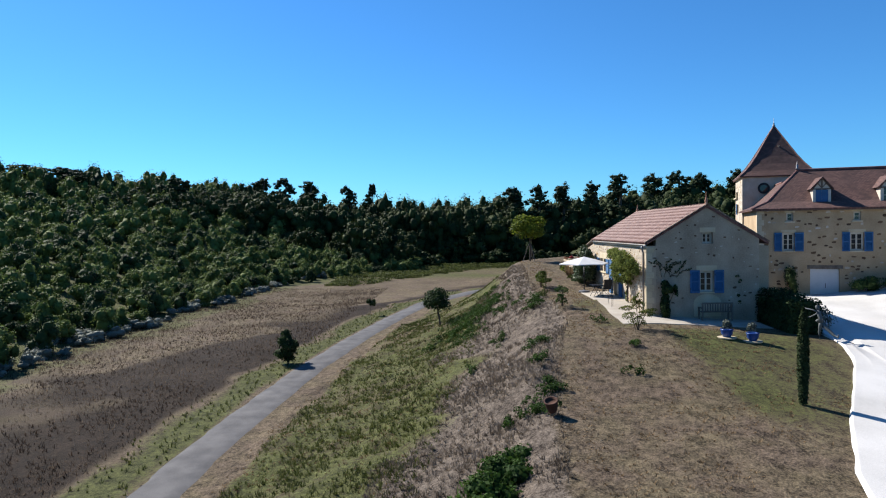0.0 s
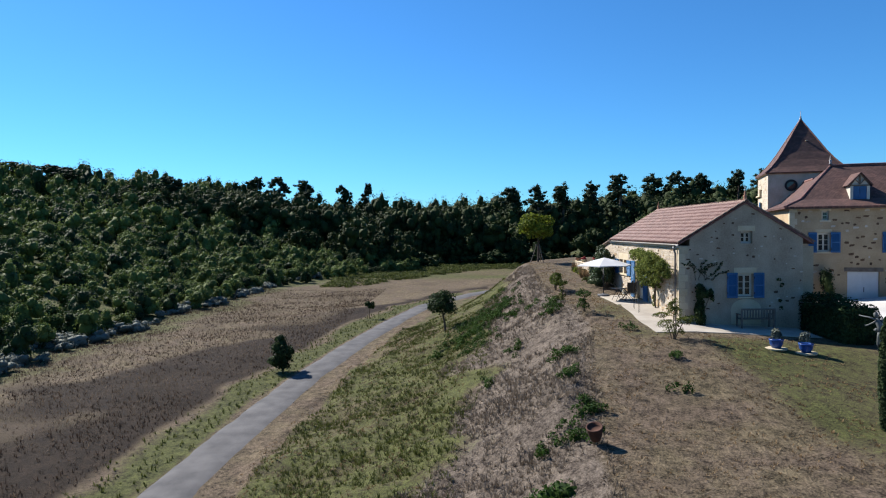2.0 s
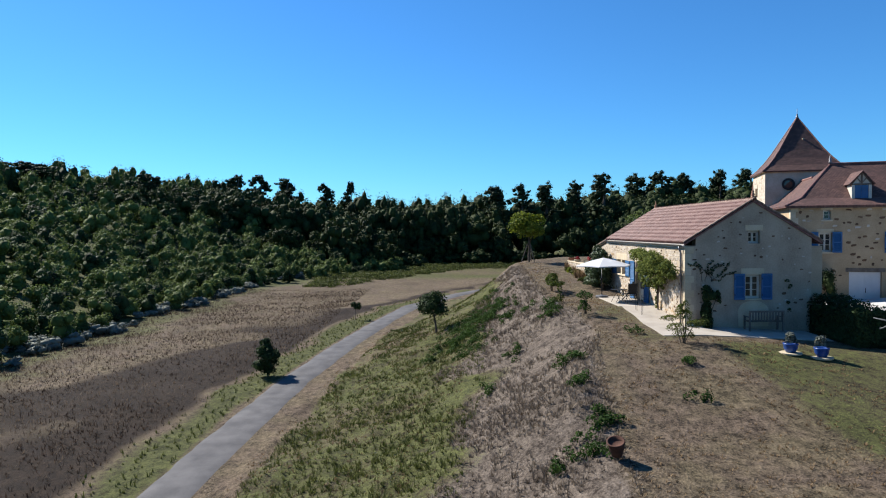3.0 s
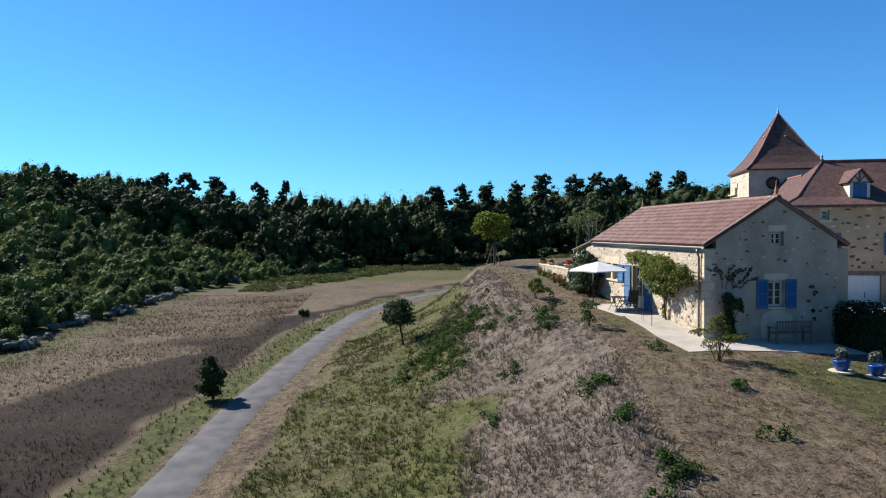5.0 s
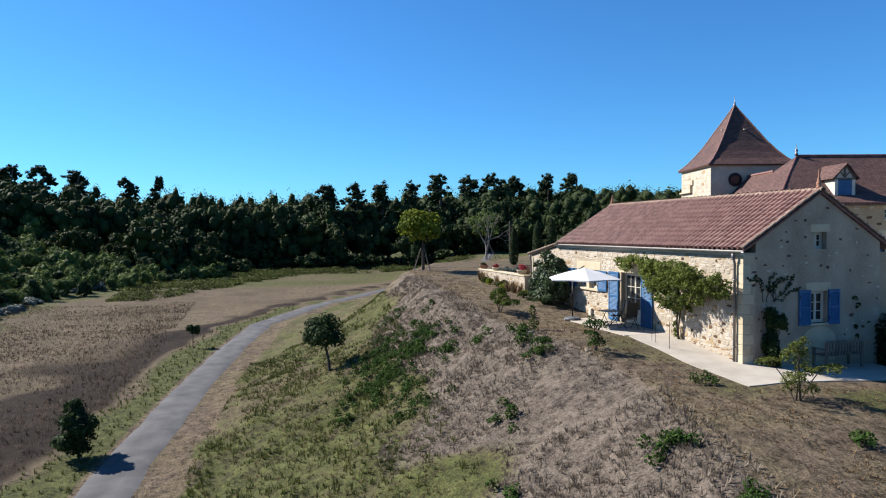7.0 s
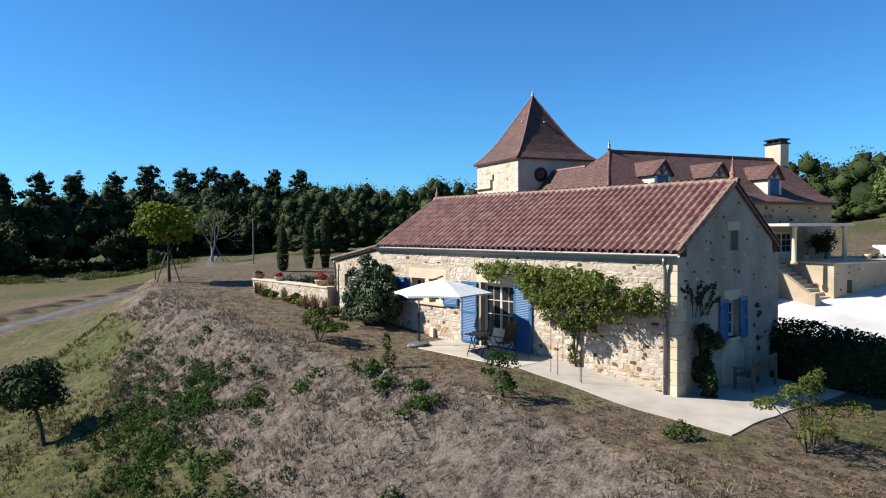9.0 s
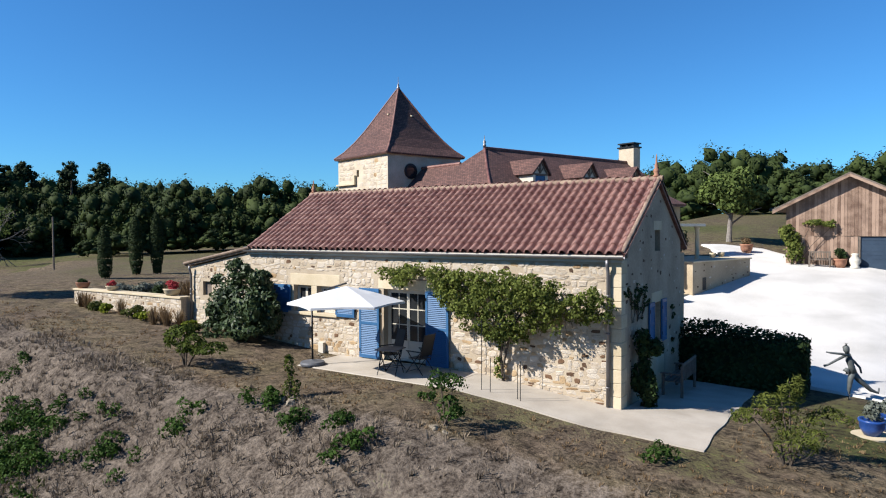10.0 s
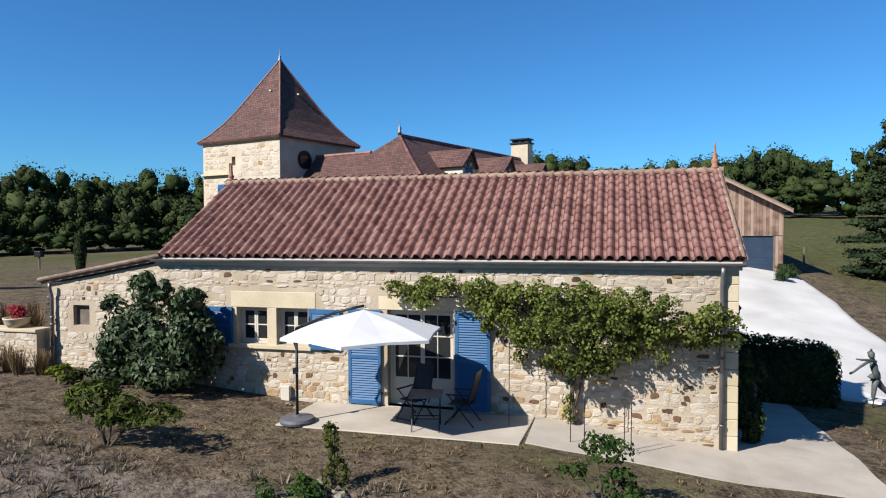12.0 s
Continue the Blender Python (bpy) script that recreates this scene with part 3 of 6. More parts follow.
prof = [(0.11 * math.cos(a), 0.1 * math.sin(a)) for a in np.linspace(-0.25, math.pi + 0.25, 9)]
prism(bm, prof + [(x * 0.82, z * 0.82) for x, z in prof[::-1]], "x", 0, 0.46)
rid = mesh_of("ridge_tile", bm)
rid.materials.append(RIDGE)
for i in range(30):
    part("ridge_tile", rid, None, roof, at=Matrix.Translation((-13.34 + i * 0.45, RY, RZ + 0.0)) @ pose(0, 0, 0, 0, -1.6, 0))
ver = mesh_of("verge_tile", prism(bmesh.new(), prof + [(x * 0.82, z * 0.82) for x, z in prof[::-1]], "x", 0, 0.42))
ver.materials.append(RIDGE)
for side in (1, -1):
    for r in range(10):
        part("verge_tile", ver, None, roof, at=roof_pose(0.06, r * 0.385 + 0.02, side) @ pose(0, 0, 0.03, 0, 0, 90) @ pose(0, 0, 0, 0, -2.5, 0) @ Matrix.Diagonal((1, 0.55, 0.55, 1)))
fin = [(0.09, 0), (0.1, 0.06), (0.06, 0.1), (0.085, 0.16), (0.085, 0.22), (0.045, 0.27), (0.06, 0.33), (0.03, 0.4), (0.022, 0.55), (0.008, 0.66)]
part("finial", lathe(bmesh.new(), fin, 14, (-0.02, RY, RZ + 0.06)), TERRACOTTA, roof, "turned terracotta finial", smooth_faces=True)
part("finial", lathe(bmesh.new(), [(r, z * 0.75) for r, z in fin], 14, (-13.2, RY, RZ + 0.06)), TERRACOTTA, roof, "turned terracotta finial", smooth_faces=True)
# gutter, fascia and downpipes
bm = bmesh.new()
g = [(-0.07 * math.cos(a), -0.07 * math.sin(a)) for a in np.linspace(0, math.pi, 9)]
prism(bm, [(EY - 0.1 + a, EZ - 0.09 + b) for a, b in g] + [(EY - 0.1 + a * 0.86, EZ - 0.09 + b * 0.86) for a, b in g[::-1]], "x", -13.35, 0.12)
part("gutter", bm, ZINC, cottage, "grey zinc half-round gutter")
part("fascia", boxes((-13.3, 0.06, EY - 0.025, EY + 0.02, 3.17, EZ - 0.06)), CREAM, cottage)
part("cornice", boxes((-13.2, 0.03, EY + 0.02, 0.0, 3.18, 3.24)), DRESSED, cottage)


def downpipe(x, y, top, foot, back):
    b_ = bmesh.new()
    tube(b_, [(x, y - back, top), (x, y - back, top - 0.12), (x, y, top - 0.34), (x, y, foot)], 0.045, 10)
    for z in (top - 0.9, (top + foot) / 2, foot + 0.5):
        lathe(b_, [(0.058, 0), (0.058, 0.04)], 10, (x, y, z))
    return b_


part("downpipe", downpipe(-0.3, -0.08, EZ - 0.17, -0.42, 0.08), ZINC, cottage, "grey zinc downpipe", smooth_faces=True)
part("downpipe", downpipe(-16.42, -0.1, 2.66, 0.5, 0.06), ZINC, cottage, "grey zinc downpipe", smooth_faces=True)


def window(parent, put, u0, u1, v0, v1, cols, rows, back, fw=0.06, panel=0.0, leaves=2):
    """A casement in (u, v): frame with bars, and panes. put maps (u, depth, v) to the wall."""
    bm_ = bmesh.new()
    m = put

    def b(a, c, d, e, t0, t1):
        box(bm_, a, c, t0, t1, d, e, m)

    b(u0, u0 + fw, v0, v1, back, back + 0.07), b(u1 - fw, u1, v0, v1, back, back + 0.07)
    b(u0 + fw, u1 - fw, v1 - fw, v1, back, back + 0.07), b(u0 + fw, u1 - fw, v0, v0 + fw, back, back + 0.07)
    lw = (u1 - u0 - 2 * fw) / leaves
    fr = part("window", bm_, CREAM, parent)
    bars = bmesh.new()
    for k in range(leaves):
        a, c = u0 + fw + k * lw + 0.003, u0 + fw + (k + 1) * lw - 0.003
        lo, hi = v0 + fw + 0.003, v1 - fw - 0.003
        t0, t1 = back + 0.012, back + 0.055
        for q in ((a, a + 0.045, lo, hi), (c - 0.045, c, lo, hi), (a + 0.045, c - 0.045, lo, lo + 0.05), (a + 0.045, c - 0.045, hi - 0.05, hi)):
            box(bars, q[0], q[1], t0, t1, q[2], q[3], m)
        if panel:
            box(bars, a + 0.045, c - 0.045, t0 + 0.01, t1 - 0.006, lo + 0.05, lo + panel, m)
        lo2 = lo + max(panel, 0.05)
        for i in range(1, cols):
            x = a + 0.045 + (c - a - 0.09) * i / cols
            box(bars, x - 0.012, x + 0.012, t0 + 0.006, t1 - 0.004, lo2, hi - 0.05, m)
        for j in range(1, rows):
            z = lo2 + (hi - 0.05 - lo2) * j / rows
            box(bars, a + 0.045, c - 0.045, t0 + 0.004, t1 - 0.002, z - 0.014, z + 0.014, m)
        pane = part("pane", boxes((a + 0.045, c - 0.045, back + 0.03, back + 0.036, lo2, hi - 0.05), m=m), GLASS, fr)
        pane.visible_shadow = False
    part("casement", bars, CREAM, fr)
    return fr


def shutter(parent, put, u0, u1, v0, v1, t0, split=0.5, open_deg=0.0):
    """A louvred shutter leaf: upper louvres, lower planks, with hinges."""
    bm_ = bmesh.new()
    m = put @ Matrix.Translation((u0, t0, 0)) @ pose(0, 0, 0, 0, 0, open_deg) @ Matrix.Translation((-u0, -t0, 0)) if open_deg else put
    f = 0.07
    for q in ((u0, u0 + f, v0, v1), (u1 - f, u1, v0, v1), (u0 + f, u1 - f, v0, v0 + 0.1), (u0 + f, u1 - f, v1 - 0.1, v1)):
        box(bm_, q[0], q[1], t0 - 0.045, t0, q[2], q[3], m)
    mid = v0 + (v1 - v0) * split
    box(bm_, u0 + f, u1 - f, t0 - 0.042, t0 - 0.003, mid - 0.04, mid + 0.04, m)
    sh = part("shutter", bm_, BLUE, parent, "blue painted louvred shutter")
    k = max(2, int((mid - v0) / 0.06))
    h2 = (mid - v0 - 0.14) / k * 0.62
    slat = mesh_of("slat", boxes((-(u1 - u0) / 2 + f, (u1 - u0) / 2 - f, -0.006, 0.006, -h2, h2)))
    slat.materials.append(BLUE)
    for lo, hi in ((v0 + 0.1, mid - 0.04), (mid + 0.04, v1 - 0.1)):
        for i in range(k):
            z = lo + (hi - lo) * (i + 0.5) / k
            part("slat", slat, None, sh, at=m @ Matrix.Translation(((u0 + u1) / 2, t0 - 0.022, z)) @ pose(0, 0, 0, -32, 0, 0))
    part("hinge", boxes((u0 + 0.01, u0 + 0.04, t0 - 0.055, t0 - 0.044, v0 + 0.18, v0 + 0.28), (u0 + 0.01, u0 + 0.04, t0 - 0.055, t0 - 0.044, v1 - 0.28, v1 - 0.18), m=m), DARKMETAL, sh)
    return sh


FRONT = Matrix.Identity(4)
window(cottage, FRONT, *DOOR, 2, 3, 0.2, 0.07, 0.55)
for w_ in WINS:
    window(cottage, FRONT, *w_, 1, 2, 0.18, 0.05)
shutter(cottage, FRONT, -8.22, -7.44, 0.05, 2.2, -0.03)
shutter(cottage, FRONT, -5.72, -4.94, 0.05, 2.2, -0.03, 0.5)
shutter(cottage, FRONT, -11.99, -11.2, 1.24, 2.17, -0.03)
shutter(cottage, FRONT, -9.2, -8.42, 1.24, 2.17, -0.03)
part("lintel", boxes((-11.25, -9.05, -0.012, 0.3, 2.172, 2.55)), DRESSED, front, "smooth dressed stone lintel", bevel=0.01)
part("jamb", boxes((-10.298, -10.052, -0.012, 0.28, 1.22, 2.17)), DRESSED, front, bevel=0.008)
part("jamb", boxes((-11.2, -11.102, -0.012, 0.28, 1.22, 2.17)), DRESSED, front, bevel=0.008)
part("sill", boxes((-11.3, -9.15, -0.08, 0.2, 1.2, 1.298)), DRESSED, front, bevel=0.01)
part("lintel", boxes((-7.5, -5.6, -0.012, 0.3, 2.202, 2.5)), DRESSED, front, "smooth dressed stone lintel", bevel=0.01)
part("threshold", boxes((-7.35, -5.72, -0.06, 0.3, 0.022, 0.03)), DRESSED, front)
GABLE = pose(0, 0, 0, 0, 0, 90)
window(cottage, GABLE, 2.8, 3.52, 0.8, 1.9, 1, 3, 0.14, 0.05)
window(cottage, GABLE, 2.94, 3.49, 3.35, 3.94, 1, 2, 0.2, 0.05)
shutter(cottage, GABLE, 2.28, 2.78, 0.74, 1.95, -0.02)
shutter(cottage, GABLE, 3.55, 4.05, 0.74, 1.95, -0.02)
part("sill", boxes((2.72, 3.6, -0.06, 0.2, 0.72, 0.8), m=GABLE), DRESSED, gable, bevel=0.01)
part("lintel", boxes((2.62, 3.7, -0.01, 0.2, 1.9, 2.2), m=GABLE), DRESSED, gable, bevel=0.01)
part("lintel", boxes((2.8, 3.62, -0.01, 0.2, 3.94, 4.2), m=GABLE), DRESSED, gable, bevel=0.01)
part("arch", prism(bmesh.new(), [(2.5, -0.5)] + [(3.2 - 0.72 * math.cos(a), 0.2 + 0.5 * math.sin(a)) for a in np.linspace(0, math.pi, 12)] + [(3.9, -0.5)], "x", 0.0, 0.012), DRESSED, gable, "blocked stone arch")
# quoins at the near corner
for i in range(12):
    z = -0.8 + i * 0.335
    a = 0.3 if i % 2 else 0.24
    part("quoin", boxes((-a, 0.014, -0.014, 0.42 if i % 2 else 0.3, z + 0.006, z + 0.329)), DRESSED, front, bevel=0.012)


def stone_meshes(n, depth):
    out = []
    for k in range(n):
        r_ = random.Random(k)
        pts = []
        for cx, cz in ((-1, -1), (0, -1), (1, -1), (1, 0), (1, 1), (0, 1), (-1, 1), (-1, 0)):
            q = 0.82 if cx and cz else 1.0
            pts.append((cx * 0.5 * q * r_.uniform(0.66, 1.05) + r_.uniform(-0.07, 0.07), cz * 0.5 * q * r_.uniform(0.66, 1.05) + r_.uniform(-0.07, 0.07)))
        vs = [(x, 0.0, z) for x, z in pts] + [(x * 0.82, -depth * r_.uniform(0.7, 1.1), z * 0.78) for x, z in pts] + [(0, -depth, 0)]
        b_ = bmesh.new()
        bv = [b_.verts.new(v) for v in vs]
        for i in range(8):
            j = (i + 1) % 8
            b_.faces.new((bv[i], bv[j], bv[8 + j], bv[8 + i]))
            b_.faces.new((bv[8 + i], bv[8 + j], bv[16]))
        out.append(mesh_of("stone", b_))
    return out


PALE_STONES, DARK_STONES, OCHRE_STONES = stone_meshes(16, 0.014), stone_meshes(8, 0.014), stone_meshes(8, 0.014)
for m_ in PALE_STONES:
    m_.materials.append(STONE)
for m_ in DARK_STONES:
    m_.materials.append(DARK_STONE)
for m_ in OCHRE_STONES:
    m_.materials.append(OCHRE_STONE)


def merge(items, name, mats):
    """Joins posed meshes into one, keeping their materials."""
    vs, fs, mi, o = [], [], [], 0
    for m, p, k in items:
        co = np.empty(len(m.vertices) * 3, np.float32)
        m.vertices.foreach_get("co", co)
        vs.append(co.reshape(-1, 3) @ np.array(p.to_3x3()).T + np.array(p.translation))
        for f in m.polygons:
            fs.append([o + i for i in f.vertices])
            mi.append(k)
        o += len(m.vertices)
    me_ = bpy.data.meshes.new(name)
    me_.from_pydata(np.concatenate(vs).tolist(), [], fs)
    for m in mats:
        me_.materials.append(m)
    me_.polygons.foreach_set("material_index", np.array(mi, dtype=np.int32))
    return me_


def rubble(parent, put, u0, u1, v0, v1, holes, own, top=None, dark=0.1, seed=1, big=1.0):
    """Rubble stones in rough courses on a wall; those for which own(u) holds are objects."""
    r_ = random.Random(seed)
    v, items = v0, []
    while v < v1 - 0.06:
        h_ = r_.choice((0.07, 0.09, 0.11, 0.14, 0.18)) * big
        u = u0 + r_.uniform(0, 0.1)
        while u < u1 - 0.08:
            w_ = r_.choice((r_.uniform(0.1, 0.2), r_.uniform(0.18, 0.42))) * big
            w_ = min(w_, u1 - u)
            cu, cv = u + w_ / 2, v + h_ / 2
            hit = any(a - 0.02 < u + w_ and u < b + 0.02 and c - 0.02 < v + h_ and v < d + 0.02 for a, b, c, d in holes)
            if not hit and (top is None or v + h_ < top(cu) - 0.05) and r_.random() > 0.06:
                isd = r_.random() < dark
                iso = not isd and r_.random() < (0.3 if v < 0.4 else 0.04)
                m = r_.choice(DARK_STONES if isd else OCHRE_STONES if iso else PALE_STONES)
                p = put @ Matrix.Translation((cu, 0, cv + r_.uniform(-0.03, 0.03))) @ pose(0, 0, 0, 0, r_.uniform(-6, 6), 0) @ Matrix.Diagonal((w_ * (0.7 if isd else 1.08), r_.uniform(0.4, 1.2), h_ * r_.uniform(0.95, 1.2) * (0.8 if isd else 1), 1))
                if own(cu):
                    part("stone", m, None, parent, at=p)
                else:
                    items.append((m, p, 1 if isd else 2 if iso else 0))
            u += w_ + r_.uniform(-0.01, 0.02)
        v += h_ + 0.002
    if items:
        tagged(part("rubble_facing", merge(items, "rubble_facing", (STONE, DARK_STONE, OCHRE_STONE)), None, parent), kind="stuff")


HOLES = [DOOR, (-11.3, -9.05, 1.2, 2.55), (-7.5, -5.6, 2.2, 2.5)]
rubble(front, FRONT, -13.2, -0.34, -0.5, 3.12, HOLES, lambda u: u > -1.9, None, 0.055, 3)
rubble(lean, FRONT, -16.5, -13.2, 0.2, 3.2, [(-15.9, -15.3, 1.55, 2.12)], lambda u: False, lambda x: 2.62 + (x + 16.55) * 0.178, 0.06, 5)


def scattered(parent, put, u0, u1, v0, v1, holes, n, top, seed, own=True, size=1.0, dark=0.8):
    """Single dark stones left bare in a rendered wall."""
    r_ = random.Random(seed)
    done, items = [], []
    for _ in range(n * 6):
        if len(done) >= n:
            break
        u, v = r_.uniform(u0, u1), r_.uniform(v0, v1)
        w_, h_ = r_.uniform(0.1, 0.3) * size, r_.uniform(0.07, 0.15) * size
        if any(a - 0.2 < u < b + 0.2 and c - 0.1 < v < d + 0.1 for a, b, c, d in holes) or v > top(u) - 0.15:
            continue
        if any(abs(u - a) < 0.25 and abs(v - b) < 0.16 for a, b in done):
            continue
        done.append((u, v))
        isd = r_.random() < dark
        p = put @ Matrix.Translation((u, 0, v)) @ pose(0, 0, 0, 0, r_.uniform(-8, 8), 0) @ Matrix.Diagonal((w_, 0.5, h_, 1))
        m = r_.choice(DARK_STONES if isd else PALE_STONES)
        if own:
            part("stone", m, None, parent, at=p)
        else:
            items.append((m, p, 1 if isd else 0))
    if items:
        tagged(part("rubble_facing", merge(items, "rubble_facing", (STONE, DARK_STONE, OCHRE_STONE)), None, parent), kind="stuff")


scattered(gable, GABLE, 0.4, 6.2, 0.2, 5.0, [(2.2, 4.1, 0.3, 2.2), (2.8, 3.6, 3.3, 4.2)], 62, roofline, 9, size=0.8, dark=0.65)

# ---- garden wall ----
gwall = thing("garden_wall", "low pale rubble garden wall with flat coping", "wall", (-20.3, -0.3, 0.4))
gl = boxes((-24.1, -16.6, -0.42, -0.02, -0.4, 1.42))
gw = part("wall_body", gl, MORTAR, gwall, at=Matrix.Translation((20.3, 0.3, -0.4)))
GW = Matrix.Translation((20.3, 0.3 - 0.42, -0.4))
gst = part("coping", boxes((-24.15, -16.58, -0.47, 0.03, 1.42, 1.5)), DRESSED, gwall, bevel=0.015, at=Matrix.Translation((20.3, 0.3, -0.4)))
rubble(gw, Matrix.Translation((0, -0.42, 0)), -24.05, -16.65, 0.2, 1.42, [], lambda u: False, None, 0.06, 11)

# ---- main house, in its own frame: x across the ridge towards the yard, y along it ----
HT = -17.5
house = thing("main_house", "large stone farmhouse with brown tile roof and dormers", "house", (-11.53, 13.76, 0), HT)
FX, H0, H1, EAVE, TOP = 3.5, -2.95, 12.55, 5.42, 8.1


def uv_roof(verts, faces, name):
    """A mesh of roof faces with metre UVs: u along the eave, v up the slope."""
    me_ = bpy.data.meshes.new(name)
    me_.from_pydata(verts, [], faces)
    lay = me_.uv_layers.new(name="UVMap")
    for f in me_.polygons:
        n_ = f.normal
        a = Vector((0, 0, 1)).cross(n_)
        a = a.normalized() if a.length > 1e-4 else Vector((1, 0, 0))
        b = n_.cross(a)
        for li in f.loop_indices:
            c = me_.vertices[me_.loops[li].vertex_index].co
            lay.data[li].uv = (c.dot(a), c.dot(b))
    return me_


def solid_roof(name, verts, faces, parent, thick=0.1, label=""):
    me_ = uv_roof(verts, faces, name)
    ob = part(name, me_, PLAIN_TILE, parent, label)
    s = ob.modifiers.new("thick", "SOLIDIFY")
    s.thickness, s.offset = thick, -1
    return ob


FACADE = pose(FX, 0, 0, 0, 0, 90)  # (u, t, v): u along the ridge, t into the wall
MW = [(-1.44, -0.74, 2.62, 3.76), (2.44, 3.19, 2.62, 3.76)]
SW = [(-1.21, -0.81, 4.53, 5.1), (2.62, 3.03, 4.53, 5.1), (5.49, 5.83, 4.66, 5.2)]
GD = (0.18, 1.86, -0.75, 1.44)
PW = (8.0, 9.6, 2.25, 3.75)
fwall = part("front_wall", wall([H0, H1], [-2.0, EAVE], [*MW, *SW, GD, PW], 0.5), HOUSE_RENDER, house, at=FACADE)
part("end_wall", boxes((-4.5, FX - 0.5, H0, H0 + 0.5, -2, EAVE)), HOUSE_RENDER, house)
part("end_wall", prism(bmesh.new(), [(-FX, -1), (FX - 0.5, -1), (FX - 0.5, EAVE), (0, TOP - 0.15), (-FX, EAVE)], "y", H1 - 0.5, H1), HOUSE_RENDER, house)
part("back_wall", boxes((-4.5, -4.0, H0 + 0.5, H1, -2, EAVE)), RENDER_, house)
for q in MW:
    window(house, FACADE, *q, 1, 3, 0.14, 0.05)
for q in SW:
    window(house, FACADE, *q, 1, 2, 0.14, 0.04, leaves=1)
window(house, FACADE, *PW, 2, 3, 0.14, 0.05, 0.4)
for a, b in ((-1.92, -1.46), (-0.72, -0.2), (1.98, 2.42), (3.21, 3.7)):
    shutter(house, FACADE, a, b, 2.57, 3.8, -0.03)
gdo = part("garage_door", boxes((0.2, 1.84, 0.14, 0.2, -0.7, 1.42), (1.0, 1.04, 0.12, 0.14, -0.7, 1.42), (0.22, 0.98, 0.125, 0.14, 0.3, 0.36), (1.06, 1.82, 0.125, 0.14, 0.3, 0.36)), WHITE_DOOR, house, "white double garage door", at=FACADE)
part("handle", boxes((1.06, 1.09, 0.09, 0.12, 0.2, 0.5)), DARKMETAL, gdo)
part("lintel", boxes((0.0, 2.05, -0.02, 0.3, 1.442, 1.68)), LOG, fwall, "old timber lintel")
for q in (*MW, *SW):
    part("lintel", boxes((q[0] - 0.1, q[1] + 0.1, -0.012, 0.2, q[3] + 0.002, q[3] + 0.22)), DRESSED, fwall)
    part("sill", boxes((q[0] - 0.1, q[1] + 0.1, -0.06, 0.2, q[2] - 0.1, q[2] - 0.002)), DRESSED, fwall)
scattered(fwall, Matrix.Identity(4), H0 + 0.2, H1 - 0.3, 0.3, 5.3, [(-2.0, -0.1, 2.4, 4.0), (1.9, 3.8, 2.4, 4.0), *SW, (0, 2.0, -1, 1.7), (7.8, 9.8, 2, 4)], 230, lambda u: 5.4, 17, True, 1.25, 0.7)
for i in range(16):
    z = -0.6 + i * 0.375
    part("quoin", boxes((H0 - 0.012, H0 + (0.42 if i % 2 else 0.28), -0.012, 0.3, z + 0.005, z + 0.37)), DRESSED, fwall)

# roof with a kicked eave: front slope, hipped end, back slope
K = 0.9
zk = EAVE + 0.42
pts = {"fin": (0, 0, TOP), "end": (0, H1 + 0.15, TOP), "k1": (FX - K + 0.2, H0 + K - 0.2, zk), "k2": (FX - K + 0.2, H1 + 0.15, zk), "e1": (FX + 0.35, H0 - 0.35, EAVE - 0.05), "e2": (FX + 0.35, H1 + 0.15, EAVE - 0.05),
       "wk": (-4.5, H0 + K - 0.2, zk), "we": (-4.5, H0 - 0.35, EAVE - 0.05), "wr": (-4.5, -0.75, 7.35), "wj": (-1.0, -0.75, 7.35), "wb": (-4.5, 1.5, 5.6), "bj": (-3.6, 1.5, 5.6), "b2": (-3.9, H1 + 0.15, EAVE)}
nm = list(pts)
V = [pts[k] for k in nm]
ix = lambda *ks: [nm.index(k) for k in ks]
hroof = solid_roof("roof", V, [ix("k1", "k2", "end", "fin"), ix("e1", "e2", "k2", "k1"), ix("wk", "k1", "fin", "wj", "wr"), ix("we", "e1", "k1", "wk"), ix("fin", "end", "b2", "bj"), ix("wj", "fin", "bj"), ix("wr", "wj", "bj", "wb")], house, 0.12)
bm = bmesh.new()
tube(bm, [pts["e1"], pts["k1"], (1.2, -0.98, 7.1), pts["fin"]], 0.06, 8)
tube(bm, [pts["fin"], pts["end"]], 0.1, 8)
tube(bm, [pts["wr"], pts["wj"]], 0.09, 8)
part("ridge_capping", bm, TILE, hroof)
part("finial", lathe(bmesh.new(), [(0.08, 0), (0.09, 0.12), (0.05, 0.16), (0.09, 0.28), (0.03, 0.36), (0.012, 0.6)], 12, (0, 0, TOP + 0.05)), ZINC, hroof, smooth_faces=True)
part("fascia", boxes((FX + 0.002, FX + 0.3, H0 - 0.25, H1, EAVE - 0.2, EAVE - 0.1)), LOG, house)


